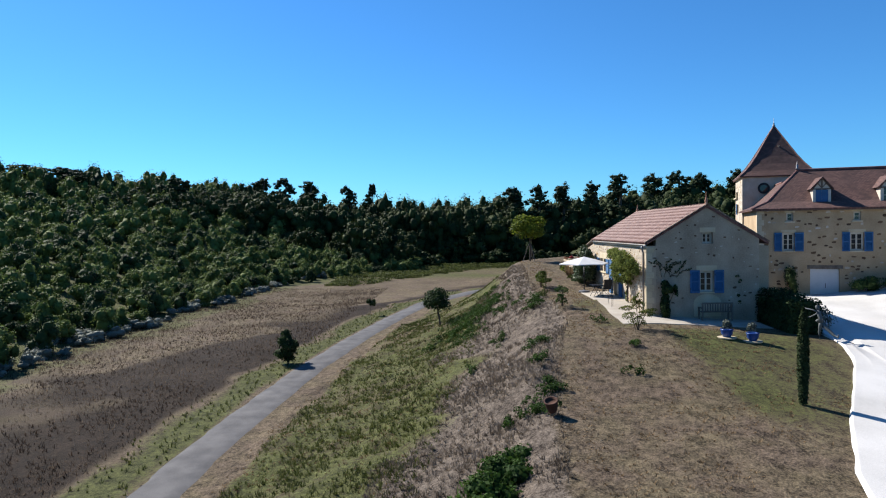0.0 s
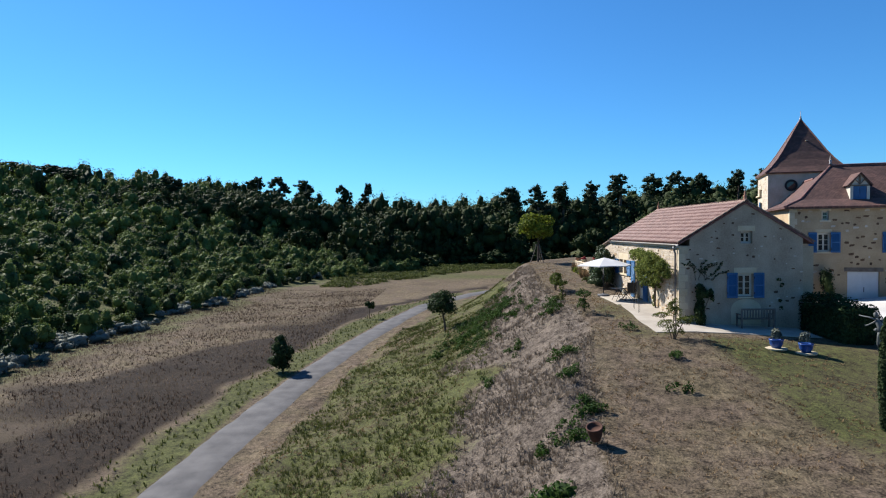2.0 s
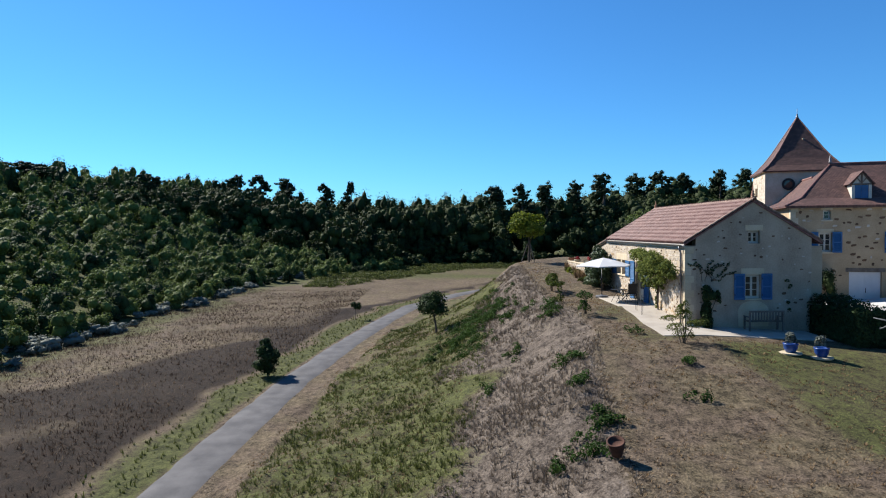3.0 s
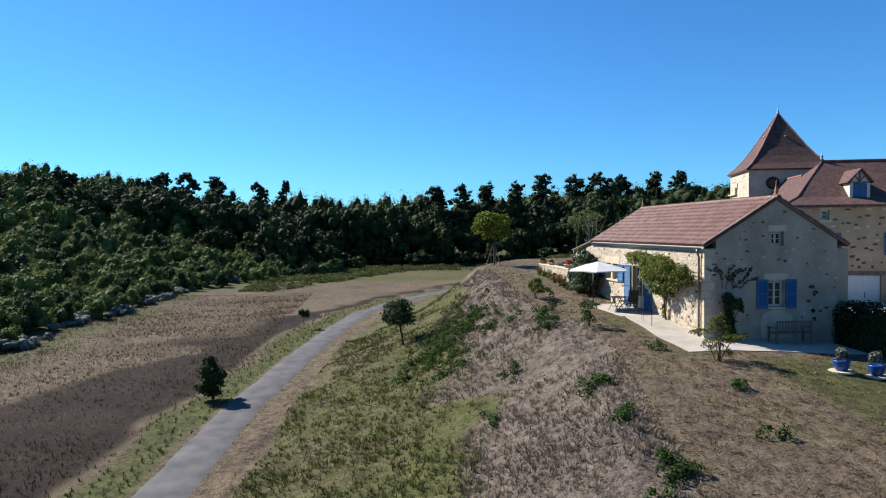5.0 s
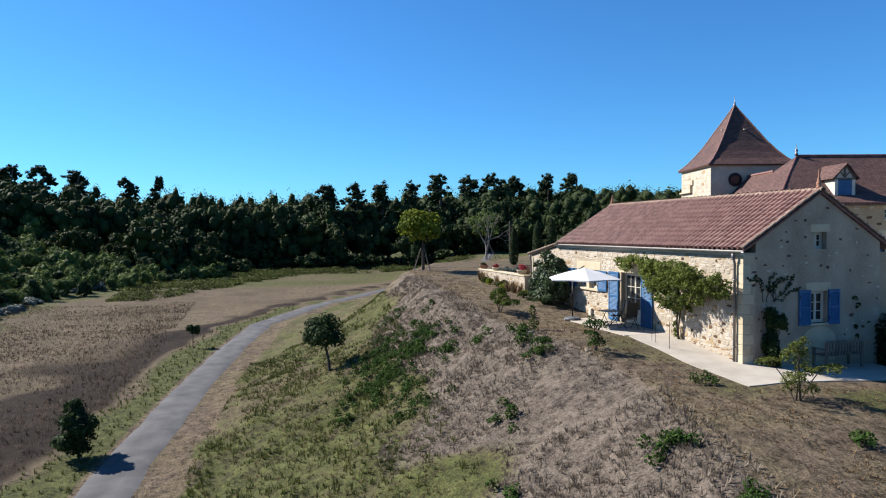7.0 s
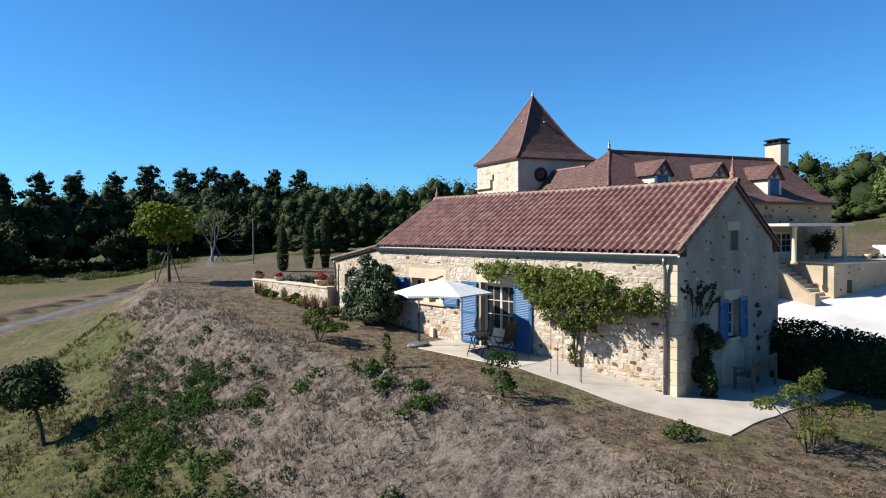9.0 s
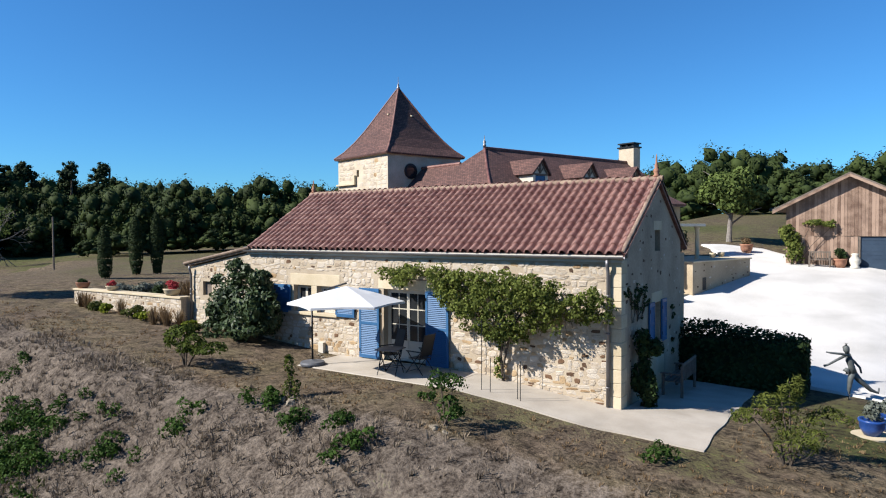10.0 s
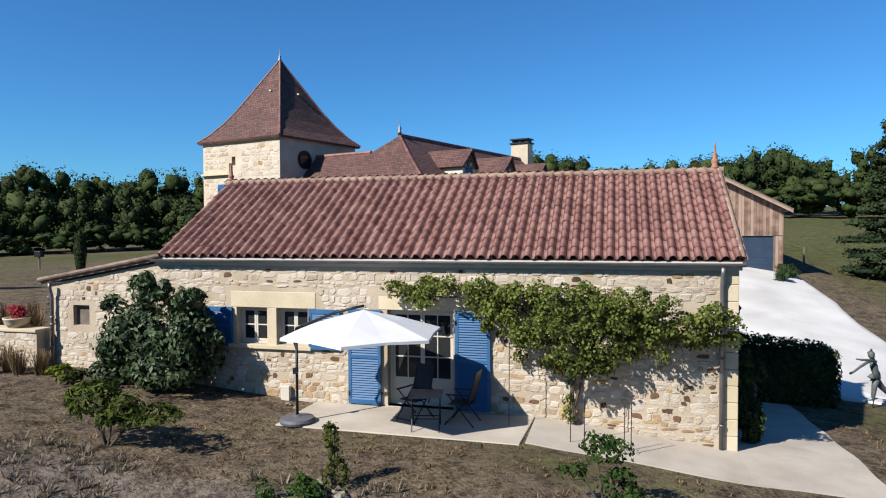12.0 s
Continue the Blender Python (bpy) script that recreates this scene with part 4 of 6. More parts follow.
def dormer(y, shutters):
    d = part("dormer", bmesh.new(), None, house, at=Matrix.Translation((0, y, 0)))
    x1, hw, z0, ze, za = 2.95, 0.52, 5.55, 6.68, 7.42
    part("cheek_wall", boxes((0.9, x1, -hw, -hw + 0.08, z0, ze), (0.9, x1, hw - 0.08, hw, z0, ze)), CREAM, d)
    b_ = boxes((x1 - 0.1, x1, -hw + 0.082, -hw + 0.16, z0, ze - 0.05), (x1 - 0.1, x1, hw - 0.16, hw - 0.082, z0, ze - 0.05))
    prism(b_, [(-hw, ze - 0.05), (hw, ze - 0.05), (0, za - 0.06)], "x", x1 - 0.12, x1 - 0.05)
    part("front_wall", b_, CREAM, d)
    b_ = boxes((x1 - 0.05, x1 + 0.02, -hw, hw, ze - 0.1, ze - 0.02), (x1 - 0.048, x1 + 0.02, -0.04, 0.04, ze, za - 0.12))
    for s in (1, -1):
        tube(b_, [(x1 - 0.01, s * hw, ze - 0.04), (x1 - 0.01, 0, za - 0.06)], 0.045, 6)
        tube(b_, [(x1 - 0.01, s * 0.04, ze + 0.05), (x1 - 0.01, s * 0.24, ze + 0.3)], 0.03, 6)
    part("timber_frame", b_, LOG, d)
    solid_roof("dormer_roof", [(0.2, 0, za), (x1 + 0.22, 0, za), (x1 + 0.12, hw + 0.18, ze - 0.06), (0.9, hw + 0.18, ze - 0.06), (x1 + 0.12, -hw - 0.18, ze - 0.06), (0.9, -hw - 0.18, ze - 0.06)], [(0, 1, 2, 3), (0, 5, 4, 1)], d, 0.08)
    put = pose(x1 - 0.09, 0, 0, 0, 0, 90)
    part("window_frame", boxes((-0.36, -0.31, 0, 0.06, z0 + 0.12, ze - 0.1), (0.31, 0.36, 0, 0.06, z0 + 0.12, ze - 0.1), (-0.02, 0.02, 0, 0.05, z0 + 0.12, ze - 0.1), (-0.31, 0.31, 0, 0.05, 6.1, 6.14), (-0.31, 0.31, 0, 0.05, z0 + 0.1, z0 + 0.16), m=put), CREAM, d)
    part("pane", boxes((-0.31, 0.31, 0.03, 0.034, z0 + 0.16, ze - 0.1), m=put), GLASS, d)
    if shutters:
        part("shutter", boxes((-0.37, -0.005, -0.05, -0.02, z0 + 0.1, ze - 0.12), (0.005, 0.37, -0.05, -0.02, z0 + 0.1, ze - 0.12), (-0.34, 0.34, -0.062, -0.05, z0 + 0.3, z0 + 0.36), (-0.34, 0.34, -0.062, -0.05, ze - 0.4, ze - 0.34), m=put), BLUE, d, "closed blue shutters")
    return d


dormer(0.95, True)
dormer(4.75, False)
dormer(8.75, True)
# chimney
ch = part("chimney", boxes((-0.55, 0.55, 12.15, 12.85, 6.8, 9.0)), TOWER_WALL, house, "rendered chimney with dark tile capping", bevel=0.02)
part("cap", boxes((-0.62, 0.62, 12.08, 12.92, 9.0, 9.08), (-0.5, -0.36, 12.2, 12.8, 9.082, 9.24), (0.36, 0.5, 12.2, 12.8, 9.082, 9.24), (-0.07, 0.07, 12.2, 12.8, 9.082, 9.24), (-0.6, 0.6, 12.1, 12.9, 9.242, 9.32)), DARKMETAL, ch)

# porch with flat canopy, raised terrace, steps
po = part("porch_canopy", boxes((FX - 0.05, 6.2, 5.8, 10.6, 4.06, 4.2)), CREAM, house, "pale flat porch canopy", bevel=0.02)
for y in (6.6, 10.3):
    part("column", lathe(bmesh.new(), [(0.16, 2.2), (0.16, 2.32), (0.12, 2.36), (0.105, 3.9), (0.15, 3.96), (0.15, 4.055)], 14, (5.85, y, 0)), DRESSED, po, smooth_faces=True)
ter = part("raised_terrace", boxes((FX + 0.002, 6.9, 8.05, 14.2, -0.6, 2.2)), RENDER_, house, "raised stone terrace with retaining wall", bevel=0.02)
part("coping", boxes((FX + 0.004, 6.98, 8.0, 14.25, 2.202, 2.28)), DRESSED, ter, bevel=0.015)
# niche as a flat dark plate: its shaded hollow is put into the colour
part("niche", boxes((6.895, 6.91, 9.0, 9.35, 0.75, 1.4)), DARKMETAL, ter)
scattered(ter, pose(6.9, 0, 0, 0, 0, 90), 8.2, 14.0, 0.4, 2.1, [(8.9, 9.5, 0.6, 1.5)], 34, lambda u: 9, 23, True, 0.9, 0.6)
stp = part("steps", boxes(*[(FX + 0.5 + i * 0.3, FX + 0.8 + i * 0.3, 6.5, 8.045, -0.6, 2.2 - i * 0.185 - 0.1) for i in range(12)]), DRESSED, house, bevel=0.015)
part("landing", boxes((FX + 0.002, FX + 0.498, 5.9, 8.045, -0.6, 2.2)), DRESSED, house)
b_ = bmesh.new()
prism(b_, [(FX + 0.4, -0.6), (7.3, -0.6), (7.3, 0.9), (6.9, 0.9), (FX + 0.4, 2.75)], "y", 6.2, 6.495)
part("stair_wall", b_, RENDER_, stp, bevel=0.02)

# ---- dovecote tower ----
tower = thing("dovecote_tower", "square pale stone tower with steep brown tiled roof", "tower", (-18.14, 15.3, 0), HT)
TS = 2.55
tw = part("wall", wall([-TS, TS], [-1.5, 8.15], [(-0.55, -0.3, 6.95, 7.35), (-0.95, -0.2, 5.3, 6.05)], 0.5), TOWER_WALL, tower, at=Matrix.Translation((0, -TS, 0)))
part("wall", wall([-TS + 0.5, TS - 0.5], [-1.5, 8.15], [], 0.5), TOWER_WALL, tower, at=pose(TS, 0, 0, 0, 0, 90))
part("wall", wall([-TS + 0.5, TS - 0.5], [-1.5, 8.15], [], 0.5), TOWER_WALL, tower, at=pose(-TS + 0.5, 0, 0, 0, 0, 90))
part("wall", boxes((-TS, TS, TS - 0.5, TS, -1.5, 8.15)), TOWER_WALL, tower)
TF = Matrix.Translation((0, -TS, 0))
part("pane", boxes((-0.55, -0.3, 0.3, 0.31, 6.95, 7.35), m=TF), GLASS, tower)
window(tower, TF, -0.95, -0.2, 5.3, 6.05, 1, 2, 0.2, 0.05, leaves=1)
shutter(tower, TF, -1.45, -0.97, 5.25, 6.1, -0.03)
part("ledge", boxes((-TS, -0.55, -0.16, 0.0, 6.52, 6.62), (-0.72, -0.55, -0.16, 0.0, 6.622, 7.05), m=TF), DRESSED, tower, "stone landing ledge", bevel=0.01)
part("oculus_frame", lathe(bmesh.new(), [(0.42, 0), (0.42, 0.06), (0.28, 0.06), (0.28, 0.0)], 20), DARKMETAL, tower, at=Matrix.Translation((TS + 0.002, -1.05, 7.15)) @ pose(0, 0, 0, 0, 90, 0))
part("oculus_pane", lathe(bmesh.new(), [(0.27, 0.01), (0.27, 0.03)], 20), GLASS, tower, at=Matrix.Translation((TS + 0.002, -1.05, 7.15)) @ pose(0, 0, 0, 0, 90, 0))
part("cornice", boxes((-TS - 0.08, TS + 0.08, -TS - 0.08, TS + 0.08, 8.0, 8.1)), DRESSED, tower, bevel=0.02)
V, Fc = [], []
prof = [(2.74, 8.1), (2.3, 8.5), (1.86, 9.05), (1.44, 9.68), (0.04, 12.15)]
for r, z in prof:
    V += [(-r, -r, z), (r, -r, z), (r, r, z), (-r, r, z)]
for i in range(len(prof) - 1):
    for k in range(4):
        a, b = i * 4 + k, i * 4 + (k + 1) % 4
        Fc.append((a, b, b + 4, a + 4))
troof = solid_roof("roof", V, Fc, tower, 0.1)
bm = bmesh.new()
for sx, sy in ((1, 1), (1, -1), (-1, 1), (-1, -1)):
    tube(bm, [(sx * r, sy * r, z + 0.01) for r, z in prof], 0.045, 8)
part("hip_capping", bm, TILE, troof)
part("finial", lathe(bmesh.new(), [(0.1, 0), (0.1, 0.14), (0.05, 0.2), (0.07, 0.28), (0.02, 0.36), (0.01, 0.75)], 12, (0, 0, 12.1)), ZINC, troof, smooth_faces=True)
for x, y, z in ((0.4, -0.98, 10.55), (1.02, 0.2, 10.5)):
    part("vent_tile", boxes((x - 0.06, x + 0.06, y - 0.06, y + 0.06, z - 0.05, z + 0.02)), DRESSED, troof)

rubble(tw, Matrix.Identity(4), -TS + 0.05, TS - 0.05, 3.6, 7.95, [(-0.7, -0.15, 6.8, 7.5), (-1.05, -0.1, 5.15, 6.2), (-TS, -0.5, 6.5, 6.65)], lambda u: False, None, 0.01, 31, 1.7)

# ---- barn ----
barn = thing("barn", "weathered vertical board barn with grey-blue garage door", "barn", (4.0, 35, 1.4))
BX0, BX1, BY, BZ, BA = 0.62, 7.68, 30.5, 5.3, 7.25
BT = Matrix.Translation((-4.0, -35, -1.4))


def barn_top(x):
    return BA - 0.16 - abs(x - 4.0) * (BA - BZ) / 3.72


GDB = (4.56, 7.13, 1.2, 3.41)
bw = part("front_wall", wall([BX0, 4.0, BX1], [1.0, 4.2, 7.4], [GDB], 0.12, barn_top), LOG, barn, at=BT @ Matrix.Translation((0, BY + 0.03, 0)))
for a, b in ((BX0, BX0 + 0.12), (BX1 - 0.12, BX1)):
    part("side_wall", boxes((a, b, BY + 0.15, 40, 0.8, 5.25)), BARN_WOOD, barn, at=BT)
part("back_wall", prism(bmesh.new(), [(BX0, 0.8), (BX1, 0.8), (BX1, barn_top(BX1)), (4.0, barn_top(4.0)), (BX0, barn_top(BX0))], "y", 40, 40.1), BARN_WOOD, barn, at=BT)
x = BX0
while x < BX1 - 0.05:
    w_ = min(random.uniform(0.15, 0.2), BX1 - x)
    cx = x + w_ / 2
    lo = 3.43 if GDB[0] - 0.05 < cx < GDB[1] + 0.05 else 1.2
    t_ = min(barn_top(x), barn_top(x + w_)) - 0.03
    segs = [(lo, t_)] if lo > 2 else [(lo, 3.42 + random.uniform(-0.02, 0.02)), (3.45, t_)]
    for a, b in segs:
        o = random.uniform(0, 0.012)
        part("board", boxes((x + 0.006, x + w_ - 0.006, BY - o, BY + 0.029, a, b)), BARN_WOOD, bw, at=Matrix.Translation((0, -BY - 0.03, 0)))
    x += w_
bgd = part("garage_door", boxes((GDB[0], GDB[1], BY + 0.12, BY + 0.15, 1.2, 3.41)), NAVY, barn, "slate-blue sectional garage door", at=BT)
for i in range(10):
    part("door_section", boxes((GDB[0], GDB[1], BY + 0.1, BY + 0.119, 1.2 + i * 0.221, 1.2 + (i + 1) * 0.221 - 0.008)), NAVY, bgd)
b_ = bmesh.new()
for s in (-1, 1):
    prism(b_, [(4.0, BA), (4.0 + s * 4.12, BA - 4.12 * (BA - BZ) / 3.72), (4.0 + s * 4.12, BA - 0.1 - 4.12 * (BA - BZ) / 3.72), (4.0, BA - 0.1)], "y", BY - 0.55, 40.6)
part("roof", b_, LOG, barn, "grey weathered roof", at=BT)
b_ = bmesh.new()
for s in (-1, 1):
    for k in (0.25, 1.3, 2.4, 3.5):
        z = BA - 0.2 - k * (BA - BZ) / 3.72
        box(b_, 4.0 + s * k - 0.06, 4.0 + s * k + 0.06, BY - 0.5, BY + 0.02, z - 0.08, z + 0.08)
part("purlin_ends", b_, LOG, barn, at=BT)
b_ = bmesh.new()
for s in (-1, 1):
    prism(b_, [(4.0, BA - 0.1), (4.0 + s * 4.1, BA - 0.1 - 4.1 * (BA - BZ) / 3.72), (4.0 + s * 4.1, BA - 0.28 - 4.1 * (BA - BZ) / 3.72), (4.0, BA - 0.28)], "y", BY - 0.545, BY - 0.5)
part("bargeboard", b_, BARN_WOOD, barn, at=BT)

# ---- plants ----
CUBE_V = np.array([(x, y, z) for x in (-1, 1) for y in (-1, 1) for z in (-1, 1)]) / math.sqrt(3)
CUBE_F = np.array([(0, 1, 3, 2), (4, 6, 7, 5), (0, 4, 5, 1), (2, 3, 7, 6), (0, 2, 6, 4), (1, 5, 7, 3)])


def ball(k=2):
    """A rounded lump of four-cornered faces, k to each edge of a cube."""
    key, V, F = {}, [], []

    def at(p):
        if p not in key:
            key[p] = len(V)
            V.append(p)
        return key[p]

    for ax in range(3):
        for sgn in (-k, k):
            for i in range(k):
                for j in range(k):
                    q = []
                    for a, b in ((0, 0), (1, 0), (1, 1), (0, 1)):
                        p = [0, 0, 0]
                        p[ax], p[(ax + 1) % 3], p[(ax + 2) % 3] = sgn, (i + a) * 2 - k, (j + b) * 2 - k
                        q.append(at(tuple(p)))
                    F.append(q if sgn > 0 else q[::-1])
    V = np.array(V, float)
    return V / np.linalg.norm(V, axis=1, keepdims=True), np.array(F)


BALL_V, BALL_F = ball(2)


def unit(n, g):
    v = g.normal(size=(n, 3))
    return v / np.linalg.norm(v, axis=1, keepdims=True)


def leaf_quads(P, N, size, g, aspect=0.55):
    """Rhombic leaves at P facing about N."""
    n = len(P)
    N = N + g.normal(size=(n, 3)) * 0.45
    N /= np.linalg.norm(N, axis=1, keepdims=True)
    A = np.cross(N, g.normal(size=(n, 3)))
    A /= np.linalg.norm(A, axis=1, keepdims=True) + 1e-9
    B = np.cross(N, A)
    s = (size * g.uniform(0.6, 1.3, n))[:, None]
    bend = N * s * 0.18
    V = np.stack([P - A * s - bend, P - B * s * aspect, P + A * s - bend, P + B * s * aspect], 1).reshape(-1, 3)
    return V, np.arange(4 * n).reshape(-1, 4)


class Heap:
    """Gathers vertices and four-cornered faces."""

    def __init__(self):
        self.v, self.f, self.n = [], [], 0

    def add(self, V, F):
        self.v.append(V), self.f.append(np.asarray(F) + self.n)
        self.n += len(V)

    def mesh(self, name):
        me_ = fast(name, np.concatenate(self.v), np.concatenate(self.f))
        me_.shade_smooth()
        return me_


def crown(heap, c, radii, lumps, leaves, leaf, g, core=0.7, aspect=0.55, fill=0.62, sub=0.5):
    """A crown of many small leaves round a few lumps, with an uneven outline."""
    c, radii = np.array(c, float), np.array(radii, float)
    D = unit(lumps, g)
    C = D * (g.uniform(0.35, 1.0, lumps)[:, None] ** 0.6) * fill
    C[0] = 0
    sr = g.uniform(0.75, 1.25, lumps) * sub
    sr[0] = max(sr[0], 0.62)
    k = g.integers(0, lumps, leaves)
    L = unit(leaves, g)
    L[:, 2] = np.where(L[:, 2] < -0.65, -L[:, 2], L[:, 2])
    P = C[k] + L * (sr[k] * (0.66 + 0.46 * g.uniform(0, 1, leaves) ** 1.4))[:, None]
    inside = np.zeros(leaves, bool)
    for i in range(min(lumps, 12)):
        inside |= (np.linalg.norm(P - C[i], axis=1) < sr[i] * 0.62)
    P, L = P[~inside], L[~inside]
    heap.add(*leaf_quads(c + P * radii, L, leaf, g, aspect))
    if core:
        for i in range(lumps):
            q = Matrix.Rotation(float(g.uniform(0, 6)), 3, "Z")
            heap.add(c + (C[i] + (BALL_V @ np.array(q).T) * g.uniform(0.6, 1.12, (len(BALL_V), 1)) * sr[i] * core) * radii, BALL_F)


def stuff(name, heap, mat, label, category):
    ob = part(name, heap.mesh(name), mat)
    return tagged(ob, label, category, kind="stuff")


def trunk_mesh(h, r, g, lean=(0, 0), limbs=5, spread=1.0, start=0.45):
    b_ = bmesh.new()
    top = Vector((lean[0], lean[1], h))
    tube(b_, [(0, 0, -0.15), (lean[0] * 0.2, lean[1] * 0.2, h * 0.35), (lean[0] * 0.6, lean[1] * 0.6, h * 0.7), top], [r * 1.35, r, r * 0.75, r * 0.45], 9)
    for i in range(limbs):
        t = start + (0.95 - start) * i / max(limbs - 1, 1)
        a = i * 2.4 + float(g.uniform(-0.4, 0.4))
        p = Vector((lean[0] * t, lean[1] * t, h * t))
        q = p + Vector((math.cos(a) * spread, math.sin(a) * spread, spread * float(g.uniform(0.5, 0.9))))
        m_ = (p + q) / 2 + Vector((0, 0, 0.12 * spread))
        tube(b_, [p, m_, q], [r * 0.5, r * 0.32, r * 0.12], 6)
    return b_


def tree(name, x, y, label, category, h, crown_r, crown_c, mat, leaves, leaf, seed, r=0.09, lumps=9, lean=(0, 0), bark=BARK, core=0.6, group="", limbs=5, start=0.45, z=None, sub=0.5):
    g = np.random.default_rng(seed)
    t = thing(name, label, category, (x, y, gz(x, y) if z is None else z), 0, group)
    part("trunk", trunk_mesh(crown_c, r, g, lean, limbs, min(crown_r[0], crown_r[1]) * 0.7, start), bark, t)
    hp = Heap()
    crown(hp, (lean[0], lean[1], crown_c), crown_r, lumps, leaves, leaf, g, core, sub=sub)
    part("crown", hp.mesh("crown"), mat, t)
    return t


# scrub on the hillside
g = np.random.default_rng(3)
hp, hp2 = Heap(), Heap()
for d0, d1, sp, leaf, nl in ((-1.0, 9, 3.1, 0.12, 760), (9, 40, 4.0, 0.17, 520), (40, 150, 6.0, 0.28, 380)):
    for x in np.arange(-235, 12, sp):
        for y in np.arange(-200, 10, sp):
            px, py = x + g.uniform(-0.45, 0.45) * sp, y + g.uniform(-0.45, 0.45) * sp
            d = float(wood_d(px, py))
            if not (d0 <= d < d1) or py > -20 - max(0, (-150 - px)) or (py + 10) < (px - 33) * 0.76 - 3:
                continue
            if px < -60 and d > 28 and py > -40:
                continue
            r = sp * g.uniform(0.42, 0.74)
            hgt = r * g.uniform(0.8, 1.35)
            if d > 85:
                hgt *= 1.5
            crown(hp if g.random() < 0.75 else hp2, (px, py, gz(px, py) + hgt * 0.6), (r, r, hgt), 11, nl, leaf, g, 0.7, sub=0.36)
stuff("hillside_scrub", hp, HILL_LEAF, "dense green scrub and young trees over the hillside", "scrub")
stuff("hillside_scrub", hp2, BUSH_LEAF, "darker green bushes among the hillside scrub", "scrub")

# broad-leaved woods round the valley and behind the houses
hp = Heap()


def wood_tree(hp_, x, y, hgt, leaf=0.8, nl=420, slim=0.36):
    z = gz(x, y)
    r = hgt * slim * g.uniform(0.9, 1.2)
    crown(hp_, (x, y, z + hgt * 0.5), (r, r, hgt * 0.52), 18, nl, leaf, g, 0.68, fill=0.76, sub=0.33)


for x in np.arange(-222, -135, 6.2):
    for y in np.arange(-75, 150, 6.5):
        px, py = x + g.uniform(-2.5, 2.5), y + g.uniform(-2.5, 2.5)
        d = float(wood_d(px, py))
        if 3 < d < 46 and py > -75 and (py > -30 or d < 30):
            tall = -8 < py < 80 and d > 14
            wood_tree(hp, px, py, (g.uniform(5, 7.5) if py < -40 else g.uniform(10, 14.5)) + min(d, 45) * 0.17 - (4 if d < 7 else 0) - (4 if py < -15 else 0) + (g.uniform(0, 3.5) if tall else 0), 0.36, 700, 0.36 if tall else 0.44)
        if -1 < d < 9 and py > -60:  # bushes at the wood's edge
            for _ in range(2):
                wood_tree(hp, px + g.uniform(-3, 3), py + g.uniform(-3, 3), g.uniform(2.6, 4.8), 0.26, 300, 0.7)
for az in np.arange(-182, -152, 0.85):  # the wood behind the shoulder of the hill
    for D, drop in ((196, 0.75), (208, 0.35), (222, 0.0)):
        a = radians(az + g.uniform(-0.6, 0.6))
        x, y = 35 + D * math.cos(a), -10 + D * math.sin(a)
        el = float(np.interp(az, [-182, -172, -166, -157, -152], [3.25, 3.15, 3.5, 3.9, 4.0])) - drop + g.uniform(-0.3, 0.25)
        hgt = 4.2 + D * math.tan(radians(el)) - gz(x, y)
        if hgt > 2.5:
            wood_tree(hp, x, y, hgt, 0.3, 620, min(0.5, 4.8 / hgt))
for az in np.arange(119, 150, 1.7):
    for D in (128, 136, 145):
        a, q = radians(az + g.uniform(-0.9, 0.9)), D + g.uniform(-3, 3)
        wood_tree(hp, -2 + q * math.cos(a), -14 + q * math.sin(a), g.uniform(12.8, 16.3) - (5.5 if D == 128 else 0), 0.29, 1000, 0.42)
for az in np.arange(118, 151, 1.3):
    a, q = radians(az), 123 + g.uniform(-3, 3)
    wood_tree(hp, -2 + q * math.cos(a), -14 + q * math.sin(a), g.uniform(3, 5.5), 0.2, 300, 0.8)
stuff("woodland", hp, WOOD_LEAF, "dark mixed broad-leaved woodland closing the valley", "woods")
hp = Heap()
for x in np.arange(-70, 75, 6.2):
    for k in range(3):
        px, py = x + g.uniform(-2.5, 2.5), 92 + k * 8 + g.uniform(-3, 3) - 0.1 * x
        wood_tree(hp, px, py, g.uniform(8, 12) + (1.0 if px > 13 else 3.5 if -36 < px < -14 else 0) - (3 if k == 0 else 0), 0.25, 950, 0.42)
    for _ in range(4):
        px, py = x + g.uniform(-3, 3), 87 + g.uniform(-3, 3) - 0.1 * x
        wood_tree(hp, px, py, g.uniform(3, 6), 0.18, 320, 0.8)
stuff("woodland", hp, WOOD_LEAF, "tall green woodland behind the barn and meadow", "woods")
# low green growth between the heath and the far woods
hp = Heap()
for _ in range(4200):
    px, py = g.uniform(-150, -85), g.uniform(-34, 40)
    if float(vnoise(px, py, 7.0, 77)) > 0.38 and -15 < float(wood_d(px, py)) < 2 and py < float(road_y(px)) - 4:
        r = g.uniform(0.5, 1.4)
        crown(hp, (px, py, gz(px, py) + r * 0.25), (r * 1.4, r * 1.4, r * 0.55), 5, 56, 0.17, g, 0)
stuff("bracken", hp, BRACKEN_LEAF, "low green bracken along the wood's edge", "bracken")
hp = Heap()
for _ in range(150):
    px = g.uniform(-105, 0)
    py = -44.5 + g.uniform(-1.5, 2.2) + max(0, -94 - px) * 0.5
    r = g.uniform(0.5, 1.3)
    crown(hp, (px, py, gz(px, py) + r * 0.3), (r * 1.3, r, r * 0.7), 5, 110, 0.1, g, 0.75)
stuff("bramble", hp, LAVENDER_LEAF, "pale dusty brambles at the foot of the scrub", "bramble")


